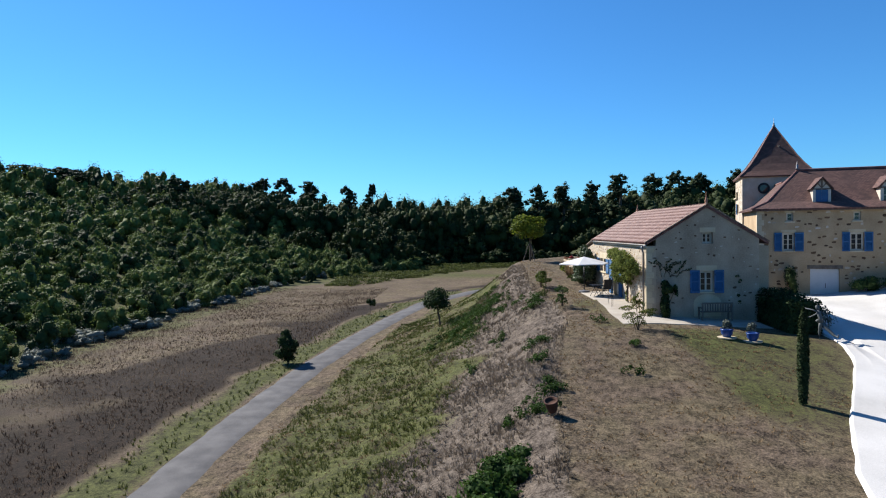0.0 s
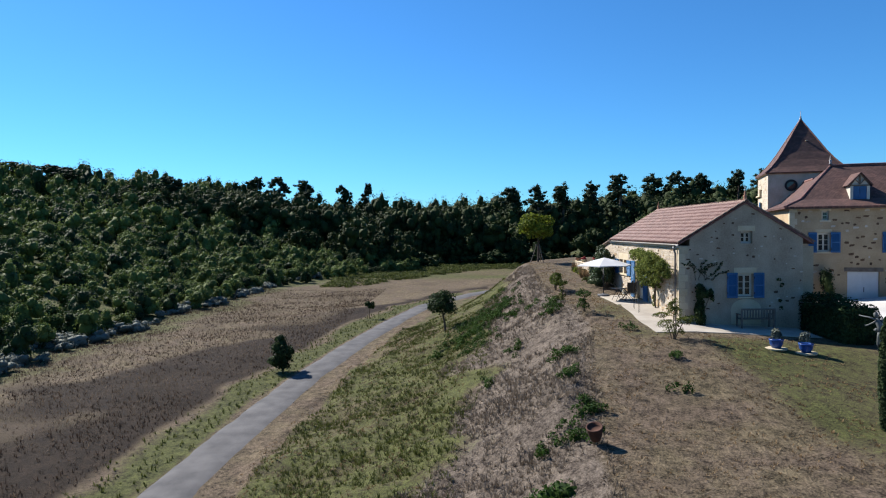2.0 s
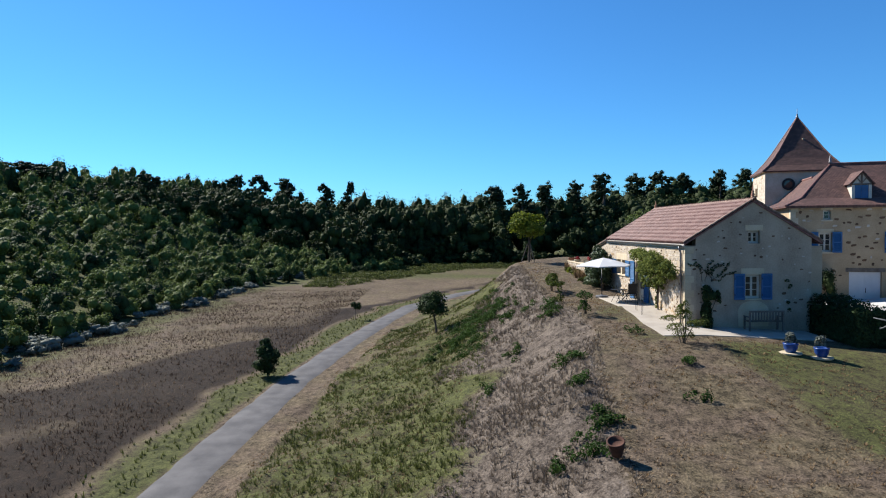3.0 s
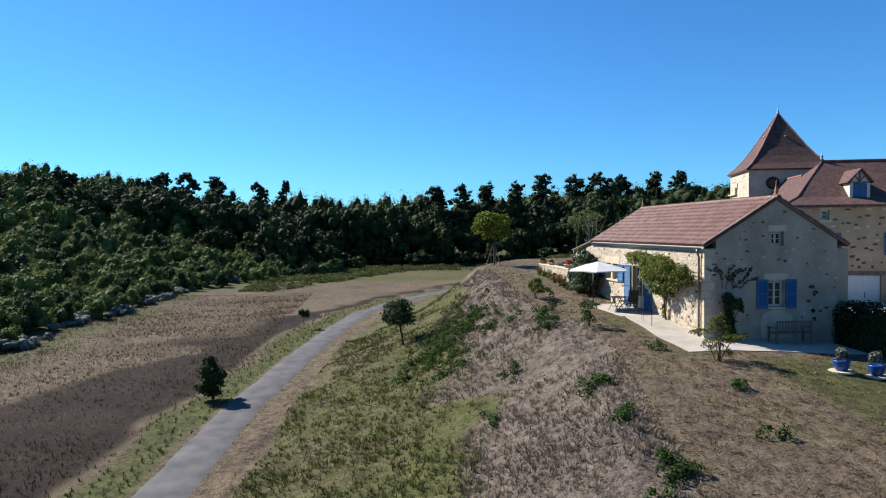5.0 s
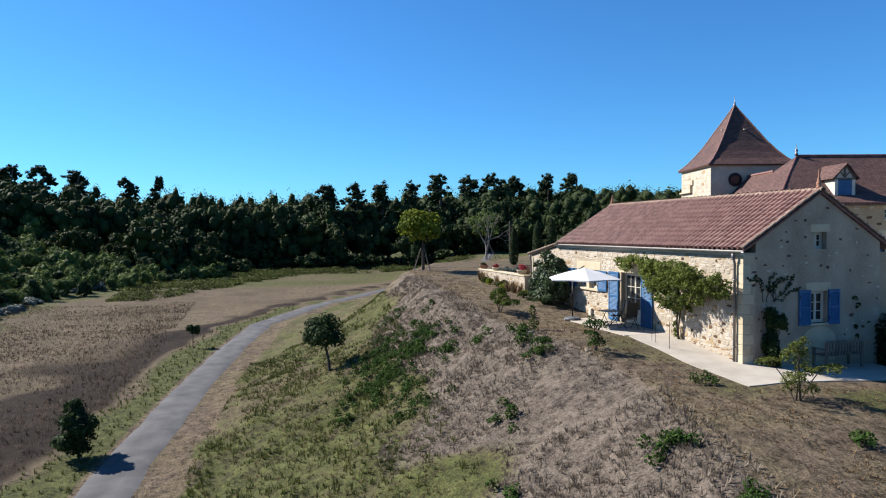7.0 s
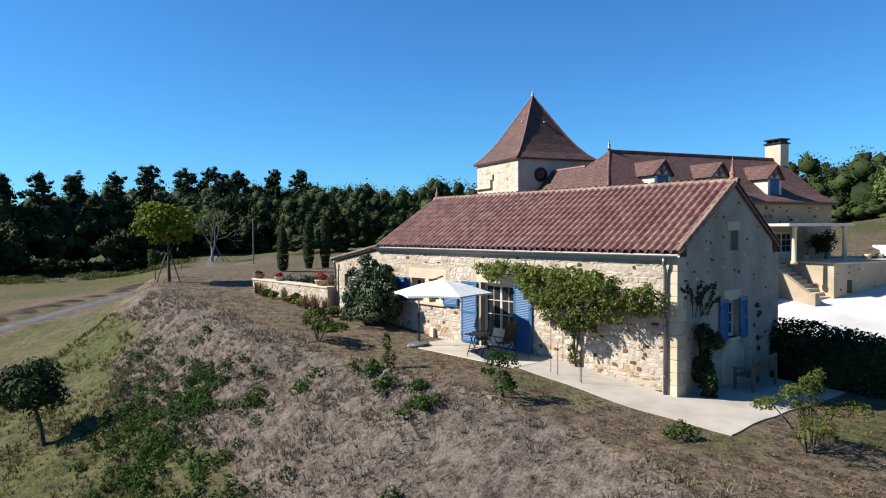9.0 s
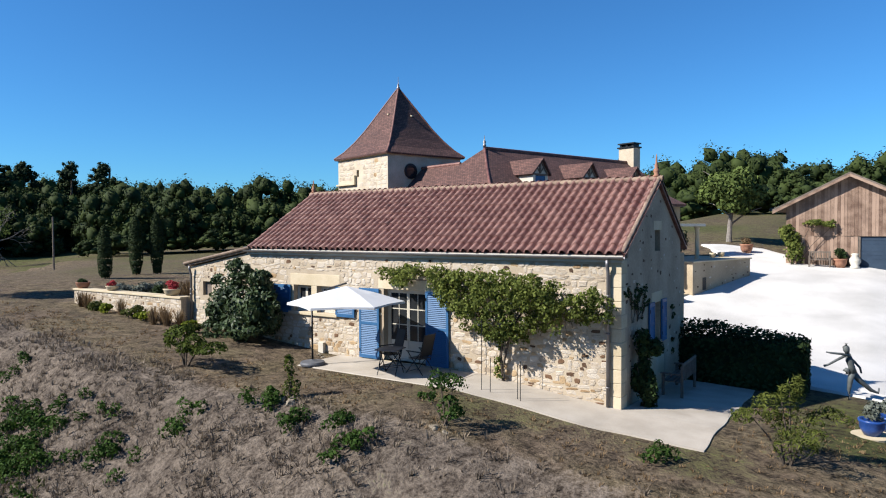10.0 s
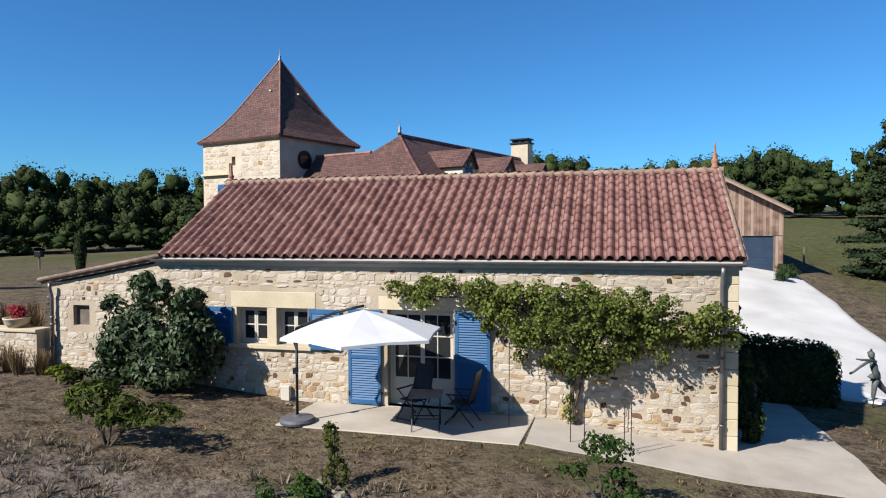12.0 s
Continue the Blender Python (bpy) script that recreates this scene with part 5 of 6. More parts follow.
def pine(x, y, top, w, seed, flat=True):
    gg = np.random.default_rng(seed)
    z = gz(x, y)
    hgt = top - z
    t = thing("pine_tree", "tall dark pine standing over the woodland skyline", "tree", (x, y, z), 0, "skyline pines")
    b_ = bmesh.new()
    tube(b_, [(0, 0, -0.3), (0.15 * w, 0, hgt * 0.5), (0.05 * w, 0.1 * w, hgt * 0.93)], [w * 0.09, w * 0.065, w * 0.03], 7)
    part("trunk", b_, BARK, t)
    hp_ = Heap()
    for k in range(14):
        a, f = gg.uniform(0, 6.3), k / 13
        rr = w * (0.62 * (1.15 - 0.6 * f) if flat else 0.6 * (1.15 - f)) * gg.uniform(0.4, 1.0)
        cz = hgt * (0.55 + 0.4 * f) if flat else hgt * (0.4 + 0.57 * f)
        crown(hp_, (math.cos(a) * rr * (0.9 if k < 13 else 0.1), math.sin(a) * rr * (0.9 if k < 13 else 0.1), cz), (w * 0.3, w * 0.3, hgt * 0.06 + 0.6), 9, 150, 0.26, gg, 0.66, fill=0.8, sub=0.38)
    part("crown", hp_.mesh("crown"), PINE_LEAF, t)


def on_skyline(eye, az, el, D):
    a = radians(az)
    return eye[0] + D * math.cos(a), eye[1] + D * math.sin(a), eye[2] + D * math.tan(radians(el))


i = 0
for az, el, D, w, flat in ((-163.6, 4.5, 232, 6.5, True), (-165.4, 4.6, 230, 6, True), (-167.4, 4.3, 226, 9, True), (-170.6, 3.9, 222, 5.5, True), (-172.7, 4.0, 220, 5, False), (-146.5, 5.1, 225, 12, True), (-149, 5.0, 226, 12, True), (-157.0, 4.35, 226, 8, True),
                           (175.2, 3.6, 206, 10, False), (173.0, 3.7, 204, 10, False), (170.9, 3.75, 206, 9, False), (168.4, 3.8, 206, 9, False), (166.3, 4.35, 210, 11, False)):
    x, y, z = on_skyline((35, -10, 4.2), az, el, D)
    pine(x, y, z, w, 50 + i, flat)
    i += 1
for az, el, D, w in ((160.2, 4.9, 210, 9), (158.0, 5.0, 208, 9), (156.2, 4.9, 210, 8), (153.2, 5.0, 212, 7), (150.8, 4.95, 205, 9)):
    x, y, z = on_skyline((10.86, -16, 4.05), az, el, D)
    pine(x, y, z, w, 70 + i, True)
    i += 1

# single trees
lime = tree("lime_tree", -29.9, -2.8, "young staked lime tree with yellow-green crown", "tree", 5, (2.0, 2.0, 1.55), 3.5, LIME_LEAF, 5200, 0.13, 5, 0.07, 16, core=0.35, sub=0.4)
b_ = bmesh.new()
for a in (0.6, 2.7, 4.8):
    tube(b_, [(0.75 * math.cos(a), 0.75 * math.sin(a), -0.1), (0.12 * math.cos(a), 0.12 * math.sin(a), 1.7)], 0.04, 6)
part("stakes", b_, LOG, lime, "three timber support stakes")
tree("young_tree", -33.5, -2.4, "small young tree on dry grass", "tree", 1.8, (0.6, 0.6, 0.6), 1.25, BUSH_LEAF, 700, 0.09, 6, 0.03, 6, limbs=3)
tree("fruit_tree", -17.4, -11.4, "small round fruit tree leaning on the bank", "tree", 3, (1.5, 1.5, 1.2), 1.85, BUSH_LEAF, 4200, 0.09, 8, 0.07, 18, (-0.25, -0.35), core=0.4, sub=0.36)
tree("young_tree", -37.5, -19.6, "thin young tree beyond the lane", "tree", 1.8, (0.55, 0.55, 0.6), 1.3, BUSH_LEAF, 500, 0.1, 9, 0.03, 5, limbs=3)
tree("walnut_tree", -4.2, 39.4, "spreading walnut tree on the dry meadow", "tree", 6.6, (3.2, 3.2, 2.5), 3.8, HILL_LEAF, 8000, 0.17, 10, 0.17, 18, (0.3, 0.2), DEADWOOD, 0.3, start=0.35, sub=0.36)
cedar = thing("spruce_tree", "dark spreading spruce on the dry lawn", "tree", (15.3, 34.5, gz(15.3, 34.5)))
b_ = bmesh.new()
tube(b_, [(0, 0, -0.2), (0, 0, 11)], [0.25, 0.03], 8)
part("trunk", b_, BARK, cedar)
hp = Heap()
for k in range(11):
    zc, rr = 1.0 + k * 0.98, 3.9 * (1 - k / 12)
    for a in np.arange(0, 6.2, 0.9):
        crown(hp, (math.cos(a + k) * rr * 0.6, math.sin(a + k) * rr * 0.6, zc - rr * 0.12), (rr * 0.5, rr * 0.5, 0.62), 4, 150, 0.13, g, 0.6)
part("crown", hp.mesh("crown"), PINE_LEAF, cedar)

# bare dead tree at the far bend, with thin leaves
dead = thing("dead_tree", "bleached half-dead oak with bare limbs", "tree", (-128, 39.5, gz(-128, 39.5)))
b_ = bmesh.new()
gg = np.random.default_rng(12)


def limb(p, d, ln, r, depth):
    q = p + d * ln
    tube(b_, [p, (p + q) / 2 + Vector(gg.normal(size=3)) * ln * 0.06, q], [r, r * 0.75, r * 0.5], 6)
    if depth:
        for _ in range(3):
            e = (d + Vector(gg.normal(size=3)) * 0.55 + Vector((0, 0, 0.12))).normalized()
            limb(q, e, ln * float(gg.uniform(0.55, 0.8)), r * 0.5, depth - 1)


for dx in (-0.3, 0.25):
    limb(Vector((dx, 0, -0.3)), Vector((dx * 0.7, 0.05, 1)).normalized(), 4.4, 0.36, 4)
part("limbs", b_, DEADWOOD, dead)
hp = Heap()
crown(hp, (-2.5, 0.5, 8.5), (6.5, 6.5, 4.6), 18, 1500, 0.26, gg, 0, sub=0.3)
part("crown", hp.mesh("crown"), HILL_LEAF, dead)


def cypress(x, y, h_, w, seed, label, z=None):
    gg_ = np.random.default_rng(seed)
    t = thing("cypress", label, "cypress", (x, y, gz(x, y) if z is None else z), 0, "slender cypresses")
    n_ = int(2600 * h_ / 3.3)
    hz = gg_.uniform(0.02, 1, n_)
    prof_ = np.interp(hz, [0, 0.12, 0.3, 0.6, 0.85, 1], [0.5, 0.75, 0.9, 1.0, 0.7, 0.08]) * (0.88 + 0.24 * vnoise(hz * 9, hz * 0, 1.0, seed))
    a = gg_.uniform(0, 6.283, n_)
    L_ = np.stack([np.cos(a), np.sin(a), 0.5 + 0 * a], -1)
    P_ = np.stack([np.cos(a) * prof_ * w, np.sin(a) * prof_ * w, hz * h_], -1) * np.array([1, 1, 1]) * 1.0
    hp_ = Heap()
    hp_.add(*leaf_quads(P_, L_, 0.07, gg_, 0.4))
    for k in range(8):
        f = (k + 0.5) / 8
        hp_.add(np.array([0, 0, f * h_]) + CUBE_V * np.array([w * 0.85, w * 0.85, h_ * 0.09]) * float(np.interp(f, [0, 0.3, 0.7, 1], [0.7, 1, 1, 0.4])), CUBE_F)
    part("trunk", tube(bmesh.new(), [(0, 0, -0.1), (0, 0, h_ * 0.5)], [0.05, 0.02], 6), BARK, t)
    part("crown", hp_.mesh("crown"), CYPRESS_LEAF, t)


cypress(12.3, 1.8, 3.35, 0.19, 31, "slender dark green cypress at the lawn's edge")
cypress(-32, 5.5, 3.1, 0.42, 32, "slender dark green cypress behind the garden wall")
cypress(-33.4, 8.3, 3.7, 0.42, 33, "slender dark green cypress behind the garden wall")
cypress(-32.6, 9.2, 3.9, 0.4, 34, "slender dark green cypress behind the garden wall")
cypress(-36, 21.5, 2.8, 0.38, 35, "slender dark green cypress on the far meadow")


def shrub(name, x, y, label, lumps, mat, leaf, seed, stems=4, z=None, core=0.4, category="shrub", aspect=0.55, sub=0.5):
    """lumps: (dx, dy, centre height, radius, half height, leaves)."""
    gg_ = np.random.default_rng(seed)
    t = thing(name, label, category, (x, y, gz(x, y) if z is None else z))
    b = bmesh.new()
    for k in range(stems):
        l_ = lumps[k % len(lumps)]
        e = (l_[0] + float(gg_.normal()) * l_[3] * 0.4, l_[1] + float(gg_.normal()) * l_[3] * 0.4, l_[2] + l_[4] * 0.5)
        tube(b, [(float(gg_.normal()) * 0.05, float(gg_.normal()) * 0.05, -0.08), (e[0] * 0.5, e[1] * 0.5, e[2] * 0.55), e], [0.025, 0.018, 0.007], 6)
    part("stem", b, BARK, t)
    hp_ = Heap()
    for l_ in lumps:
        crown(hp_, l_[:3], (l_[3], l_[3], l_[4]), 7, l_[5], leaf, gg_, core, aspect, sub=sub)
    part("leaves", hp_.mesh("leaves"), mat, t)
    return t


shrub("laurel_tree", -12.5, -22.4, "dense dark evergreen tree beside the lane", [(0, 0, 0.85, 1.05, 0.85, 2200), (0.25, 0.1, 1.6, 0.95, 0.7, 1700), (-0.2, -0.1, 2.15, 0.6, 0.5, 800), (-0.65, 0.3, 1.3, 0.55, 0.5, 500)], BUSH_LEAF, 0.085, 7, 4, None, 0.6, "tree", sub=0.4)
shrub("fig_bush", -12.75, -0.75, "big dark-leaved fig bush against the cottage wall", [(0, 0, 1.4, 1.2, 1.25, 3600), (-0.95, -0.1, 1.2, 0.9, 1.0, 2200), (0.8, -0.1, 1.2, 0.95, 1.05, 2400), (-0.35, 0, 2.45, 0.6, 0.65, 800), (0.4, -0.35, 0.6, 1.1, 0.6, 1500), (-1.0, -0.3, 0.5, 0.8, 0.55, 1100), (0.75, 0, 2.2, 0.62, 0.6, 800), (-1.05, 0, 2.0, 0.5, 0.5, 500), (0.2, 0, 2.35, 0.5, 0.5, 500), (1.35, -0.1, 1.5, 0.5, 0.6, 500)], FIG_LEAF, 0.085, 41, 9, 0.1, 0.42, aspect=0.42, sub=0.33)
shrub("spreading_shrub", -11.2, -4.15, "small spreading bay shrub on dry ground", [(-0.35, 0, 0.75, 0.55, 0.42, 1000), (0.3, 0.1, 0.6, 0.5, 0.4, 800), (0.95, 0.2, 0.55, 0.6, 0.2, 420)], BAY_LEAF, 0.07, 42, 6, aspect=0.4, core=0)
shrub("slim_shrub", -6.62, -4.5, "slim ivy-like shrub over pale stones", [(0, 0, 0.75, 0.2, 0.42, 330), (0.05, 0, 0.25, 0.28, 0.3, 330)], BAY_LEAF, 0.042, 43, 3, core=0)
shrub("rose_shrub", -2.5, -4.05, "loose green rose shrub with pale stones below", [(0, 0, 0.85, 0.45, 0.3, 650), (0.15, -0.1, 0.4, 0.42, 0.35, 520), (-0.45, 0, 0.55, 0.25, 0.15, 160)], WEED_LEAF, 0.045, 44, 5, core=0)
shrub("airy_shrub", 3.8, -1.5, "airy yellow-green shrub beside the path", [(0.05, 0, 1.5, 0.35, 0.32, 480), (-0.15, 0.1, 1.15, 0.6, 0.3, 620), (0.6, 0.3, 0.95, 0.5, 0.2, 480), (-0.6, -0.3, 0.95, 0.5, 0.18, 480), (0.3, -0.5, 0.75, 0.5, 0.22, 420), (-0.3, 0.5, 0.7, 0.5, 0.22, 420), (0.1, 0, 0.45, 0.6, 0.3, 520)], AIRY_LEAF, 0.055, 45, 6, core=0, aspect=0.24, sub=0.4)
shrub("wall_climber", 0.32, 0.85, "dark climbing shrub against the gable wall", [(0, 0, 0.55, 0.36, 0.95, 1500), (0, 0.15, 1.45, 0.4, 0.5, 800), (-0.12, 0.6, 1.4, 0.15, 0.35, 160)], BUSH_LEAF, 0.075, 46, 4, -0.5, 0.7)
shrub("spherical_bush", 6.9, 27.3, "clipped round box bush by the gravel", [(0, 0, 0.45, 0.55, 0.5, 900)], BUSH_LEAF, 0.05, 47, 1, core=0.8)
shrub("spherical_bush", 7.6, 29.2, "clipped box bush beside the barn", [(0, 0, 0.45, 0.85, 0.5, 1100)], BUSH_LEAF, 0.05, 48, 1, core=0.8)
shrub("barn_climber", 1.0, 30.1, "leafy climber against the barn boards", [(0, 0, 0.8, 0.75, 0.9, 900), (-0.2, 0, 1.9, 0.7, 0.8, 700), (1.2, 0.1, 2.7, 0.9, 0.3, 600), (2.0, 0.15, 2.6, 0.4, 0.3, 200)], VINE_LEAF, 0.1, 49, 5, core=0.5)
shrub("terrace_bush", -4.1, 22.9, "dark potted bush on the raised terrace", [(0, 0, 0.75, 0.75, 0.8, 900)], BUSH_LEAF, 0.09, 50, 3, 2.28, 0.6)
shrub("house_bush", -7.9, 11.6, "clipped dark conifer by the garage door", [(0, 0, 0.95, 0.55, 1.1, 1200)], CYPRESS_LEAF, 0.06, 51, 2, core=0.75)
shrub("house_bush", -6.2, 15.4, "low green bushes under the farmhouse wall", [(0, 0, 0.5, 1.0, 0.6, 900), (0.6, 1.6, 0.55, 1.1, 0.7, 900)], HILL_LEAF, 0.08, 52, 3, core=0.7)
shrub("white_flower_bush", 1.9, 8.2, "leafy bush with pale flowers behind the hedge", [(0, 0, 0.6, 0.6, 0.7, 500)], LAVENDER_LEAF, 0.06, 53, 3, core=0.4)
shrub("green_hedge_patch", 16.2, -8.7, "bright green low hedge on the bank's edge", [(-1.2, 0.5, 0.3, 0.9, 0.5, 1000), (0, 0, 0.35, 1.0, 0.55, 1200), (1.4, -0.6, 0.3, 1.1, 0.5, 1200), (2.8, -1.2, 0.3, 1.1, 0.5, 1000)], WEED_LEAF, 0.08, 54, 3, core=0.75)
hd = thing("hedge", "dark clipped laurel hedge beside the yard", "hedge", (1.68, 6.5, gz(1.68, 6.5)))
hp = Heap()
gg = np.random.default_rng(55)
n_ = 7500
P_ = np.stack([gg.uniform(-1.85, 1.75, n_), gg.uniform(-0.75, 0.75, n_), gg.uniform(0.0, 1.5, n_)], -1)
ax = gg.integers(0, 3, n_)
P_[:, 1] = np.where(ax == 0, np.sign(P_[:, 1]) * gg.uniform(0.68, 0.84, n_), P_[:, 1])
P_[:, 2] = np.where(ax == 1, gg.uniform(1.35, 1.8, n_) - 0.12 * np.maximum(P_[:, 0], 0) + 0.1 * (P_[:, 0] < -0.5), P_[:, 2])
P_[:, 0] = np.where(ax == 2, np.sign(P_[:, 0]) * gg.uniform(1.7, 1.9, n_), P_[:, 0])
hp.add(*leaf_quads(P_, np.stack([np.where(ax == 2, np.sign(P_[:, 0]), 0), np.where(ax == 0, np.sign(P_[:, 1]), 0), np.where(ax == 1, 1.0, 0.3)], -1), 0.075, gg, 0.5))
hp.add(np.array([0, 0, 0.62]) + CUBE_V * math.sqrt(3) * np.array([1.68, 0.66, 0.74]), CUBE_F)
part("leaves", hp.mesh("leaves"), BUSH_LEAF, hd)
b_ = bmesh.new()
for k in range(7):
    tube(b_, [(-1.5 + k * 0.5, 0, -0.1), (-1.45 + k * 0.5, 0.05, 1.2)], [0.04, 0.015], 6)
part("stem", b_, BARK, hd)

# vine along the front wall
vine = thing("grape_vine", "grape vine trained along the sunny stone wall", "vine", (-3.1, -0.12, -0.25))
VT = Matrix.Translation((3.1, 0.12, 0.25))
b_ = bmesh.new()
tube(b_, [(-3.1, -0.14, -0.35), (-3.2, -0.2, 0.6), (-3.05, -0.18, 1.5), (-3.4, -0.25, 2.3)], [0.055, 0.045, 0.04, 0.03], 8)
tube(b_, [(-3.15, -0.16, 0.3), (-2.9, -0.22, 1.3), (-2.3, -0.25, 2.2)], [0.035, 0.03, 0.02], 7)
tube(b_, [(-3.4, -0.25, 2.3), (-5.5, -0.28, 2.55), (-7.2, -0.2, 2.55)], [0.03, 0.022, 0.012], 6)
tube(b_, [(-3.3, -0.25, 2.3), (-1.6, -0.25, 2.35), (-0.1, -0.2, 2.25)], [0.03, 0.022, 0.012], 6)
gv = np.random.default_rng(62)
for k in range(46):
    x0, z0 = float(gv.uniform(-4.4, -1.2)), float(gv.uniform(1.7, 2.5))
    p = Vector((x0, -0.25, z0))
    q = p + Vector((float(gv.normal()) * 0.3, float(gv.uniform(-0.3, 0.05)), float(gv.uniform(-0.9, -0.2))))
    tube(b_, [p, (p + q) / 2 + Vector((float(gv.normal()) * 0.08, -0.06, 0.05)), q], [0.012, 0.009, 0.004], 5)
part("stem", b_, BARK, vine, "woody brown vine stems", at=VT)
hp = Heap()
gg = np.random.default_rng(60)
for x in np.arange(-7.3, -0.05, 0.22):
    top_ = float(np.interp(x, [-7.4, -6.2, -5, -3.6, -2.4, -1.2, 0.1], [2.62, 2.95, 2.85, 2.75, 2.72, 2.5, 2.45])) + gg.uniform(-0.12, 0.12)
    low_ = float(np.interp(x, [-7.4, -5.6, -4.9, -4.2, -3.4, -2.4, -1.4, 0.1], [2.5, 2.45, 2.15, 1.75, 1.15, 1.15, 1.6, 1.65])) + gg.uniform(-0.15, 0.15)
    n_ = max(1, int((top_ - low_) / 0.24))
    for k in range(n_):
        zc = low_ + (top_ - low_) * (k + 0.5) / n_
        if gg.random() < (0.62 if zc < 1.75 else 0.3 if zc < 2.0 else 0.08):
            continue
        crown(hp, (x + gg.uniform(-0.1, 0.1), -(0.34 if x < -4.2 else 0.5) + gg.uniform(-0.26, 0.16) * (1 if x < -4.2 else 1.45), zc), (0.32, 0.28, 0.26), 7, 210, 0.038, gg, 0, 0.8, fill=0.85, sub=0.42)
for x, z in ((-2.2, 1.35), (-1.9, 1.5), (-3.7, 1.2), (-2.5, 1.1), (-3.5, 1.05), (-4.3, 1.3), (-3.2, 0.9), (-3.3, 0.45), (-3.0, 1.2), (-3.3, 0.15), (-2.7, 1.3), (-4.95, 1.9)):
    crown(hp, (x, -0.2, z), (0.2, 0.13, 0.22), 4, 90, 0.042, gg, 0, 0.8)
part("leaves", hp.mesh("leaves"), VINE_LEAF, vine, at=VT)

# tendrils on the gable wall
tv = thing("ivy_tendrils", "thin bare ivy tendrils climbing the gable wall", "ivy", (0.02, 1.2, 1.2))
b_ = bmesh.new()
hp = Heap()
gg = np.random.default_rng(61)
for k in range(7):
    p = Vector((0.03, 1.0 + float(gg.uniform(-0.3, 0.3)), 1.6))
    pp = [p]
    a = float(gg.uniform(1.0, 2.1))
    for _ in range(9):
        a += float(gg.normal()) * 0.5
        p = p + Vector((0, math.cos(a) * 0.14, abs(math.sin(a)) * 0.13))
        pp.append(p)
    tube(b_, pp, 0.012, 5)
    for q in pp[3:]:
        crown(hp, q, (0.05, 0.1, 0.1), 3, 8, 0.045, gg, 0, 0.7)
for q in ((0.03, 4.75, 1.6), (0.03, 4.9, 1.35), (0.03, 4.8, 0.6), (0.03, 4.85, 0.2)):
    crown(hp, q, (0.06, 0.14, 0.16), 3, 26, 0.05, gg, 0, 0.7)
part("stem", b_, BARK, tv, at=Matrix.Translation((-0.02, -1.2, -1.2)))
part("leaves", hp.mesh("leaves"), BUSH_LEAF, tv, at=Matrix.Translation((-0.02, -1.2, -1.2)))

# planting behind and before the garden wall
for k, (x, y, r, m_, lf) in enumerate(((-23.2, 1.2, 0.5, LAVENDER_LEAF, 0.06), (-21.6, 1.3, 0.55, LAVENDER_LEAF, 0.06), (-20.3, 1.2, 0.5, BUSH_LEAF, 0.06), (-17.6, 2.6, 0.9, LAVENDER_LEAF, 0.07), (-19.0, 3.2, 0.9, LAVENDER_LEAF, 0.07), (-22.4, 2.6, 0.5, LAVENDER_LEAF, 0.06))):
    shrub("lavender_bush", x, y, "grey-green lavender bush behind the garden wall", [(0, 0, r * 0.6, r, r * 0.6, 600)], m_, lf, 80 + k, 3, 1.1, 0.6)
for k, (x, y, r) in enumerate(((-21.5, -0.95, 0.4), (-20.7, -1.0, 0.35), (-18.8, -1.0, 0.5), (-18.0, -1.05, 0.4), (-14.6, -1.4, 0.35), (-15.4, -0.9, 0.3))):
    shrub("border_plant", x, y, "green border plant at the garden wall's foot", [(0, 0, r * 0.5, r, r * 0.55, 320)], LIME_LEAF if k % 2 else GRASS, 0.07, 90 + k, 3, None, 0.4)


def blades(heap, P, hgt, n, g_, spread=0.5, width=0.012):
    """Tufts of upright blades: each one is a slim quad bending outwards."""
    P = np.repeat(np.asarray(P, float), n, axis=0)
    hgt = np.repeat(np.asarray(hgt, float), n)
    m = len(P)
    a = g_.uniform(0, 6.283, m)
    o = np.stack([np.cos(a), np.sin(a), 0 * a], -1)
    base = P + o * (g_.uniform(0, 0.35, m) * hgt * spread)[:, None]
    tip = P + o * (g_.uniform(0.2, 1.0, m) * hgt * spread)[:, None] + np.array([0, 0, 1]) * (hgt * g_.uniform(0.55, 1.1, m))[:, None]
    side = np.stack([-np.sin(a), np.cos(a), 0 * a], -1) * (width * g_.uniform(0.6, 1.5, m))[:, None]
    V = np.stack([base - side, base + side, tip + side * 0.4, tip - side * 0.4], 1).reshape(-1, 3)
    heap.add(V, np.arange(4 * m).reshape(-1, 4))


def scatter(n, x0, x1, y0, y1, keep, g_):
    x, y = g_.uniform(x0, x1, n), g_.uniform(y0, y1, n)
    k = keep(x, y)
    x, y = x[k], y[k]
    return np.stack([x, y, ground_z(x, y) - 0.02], -1)


g = np.random.default_rng(90)


def bank_s(x, y):
    cy, ry = crest_y(x), road_y(x)
    return (cy - y) / np.maximum(cy - (ry + 1.7), 1.0)


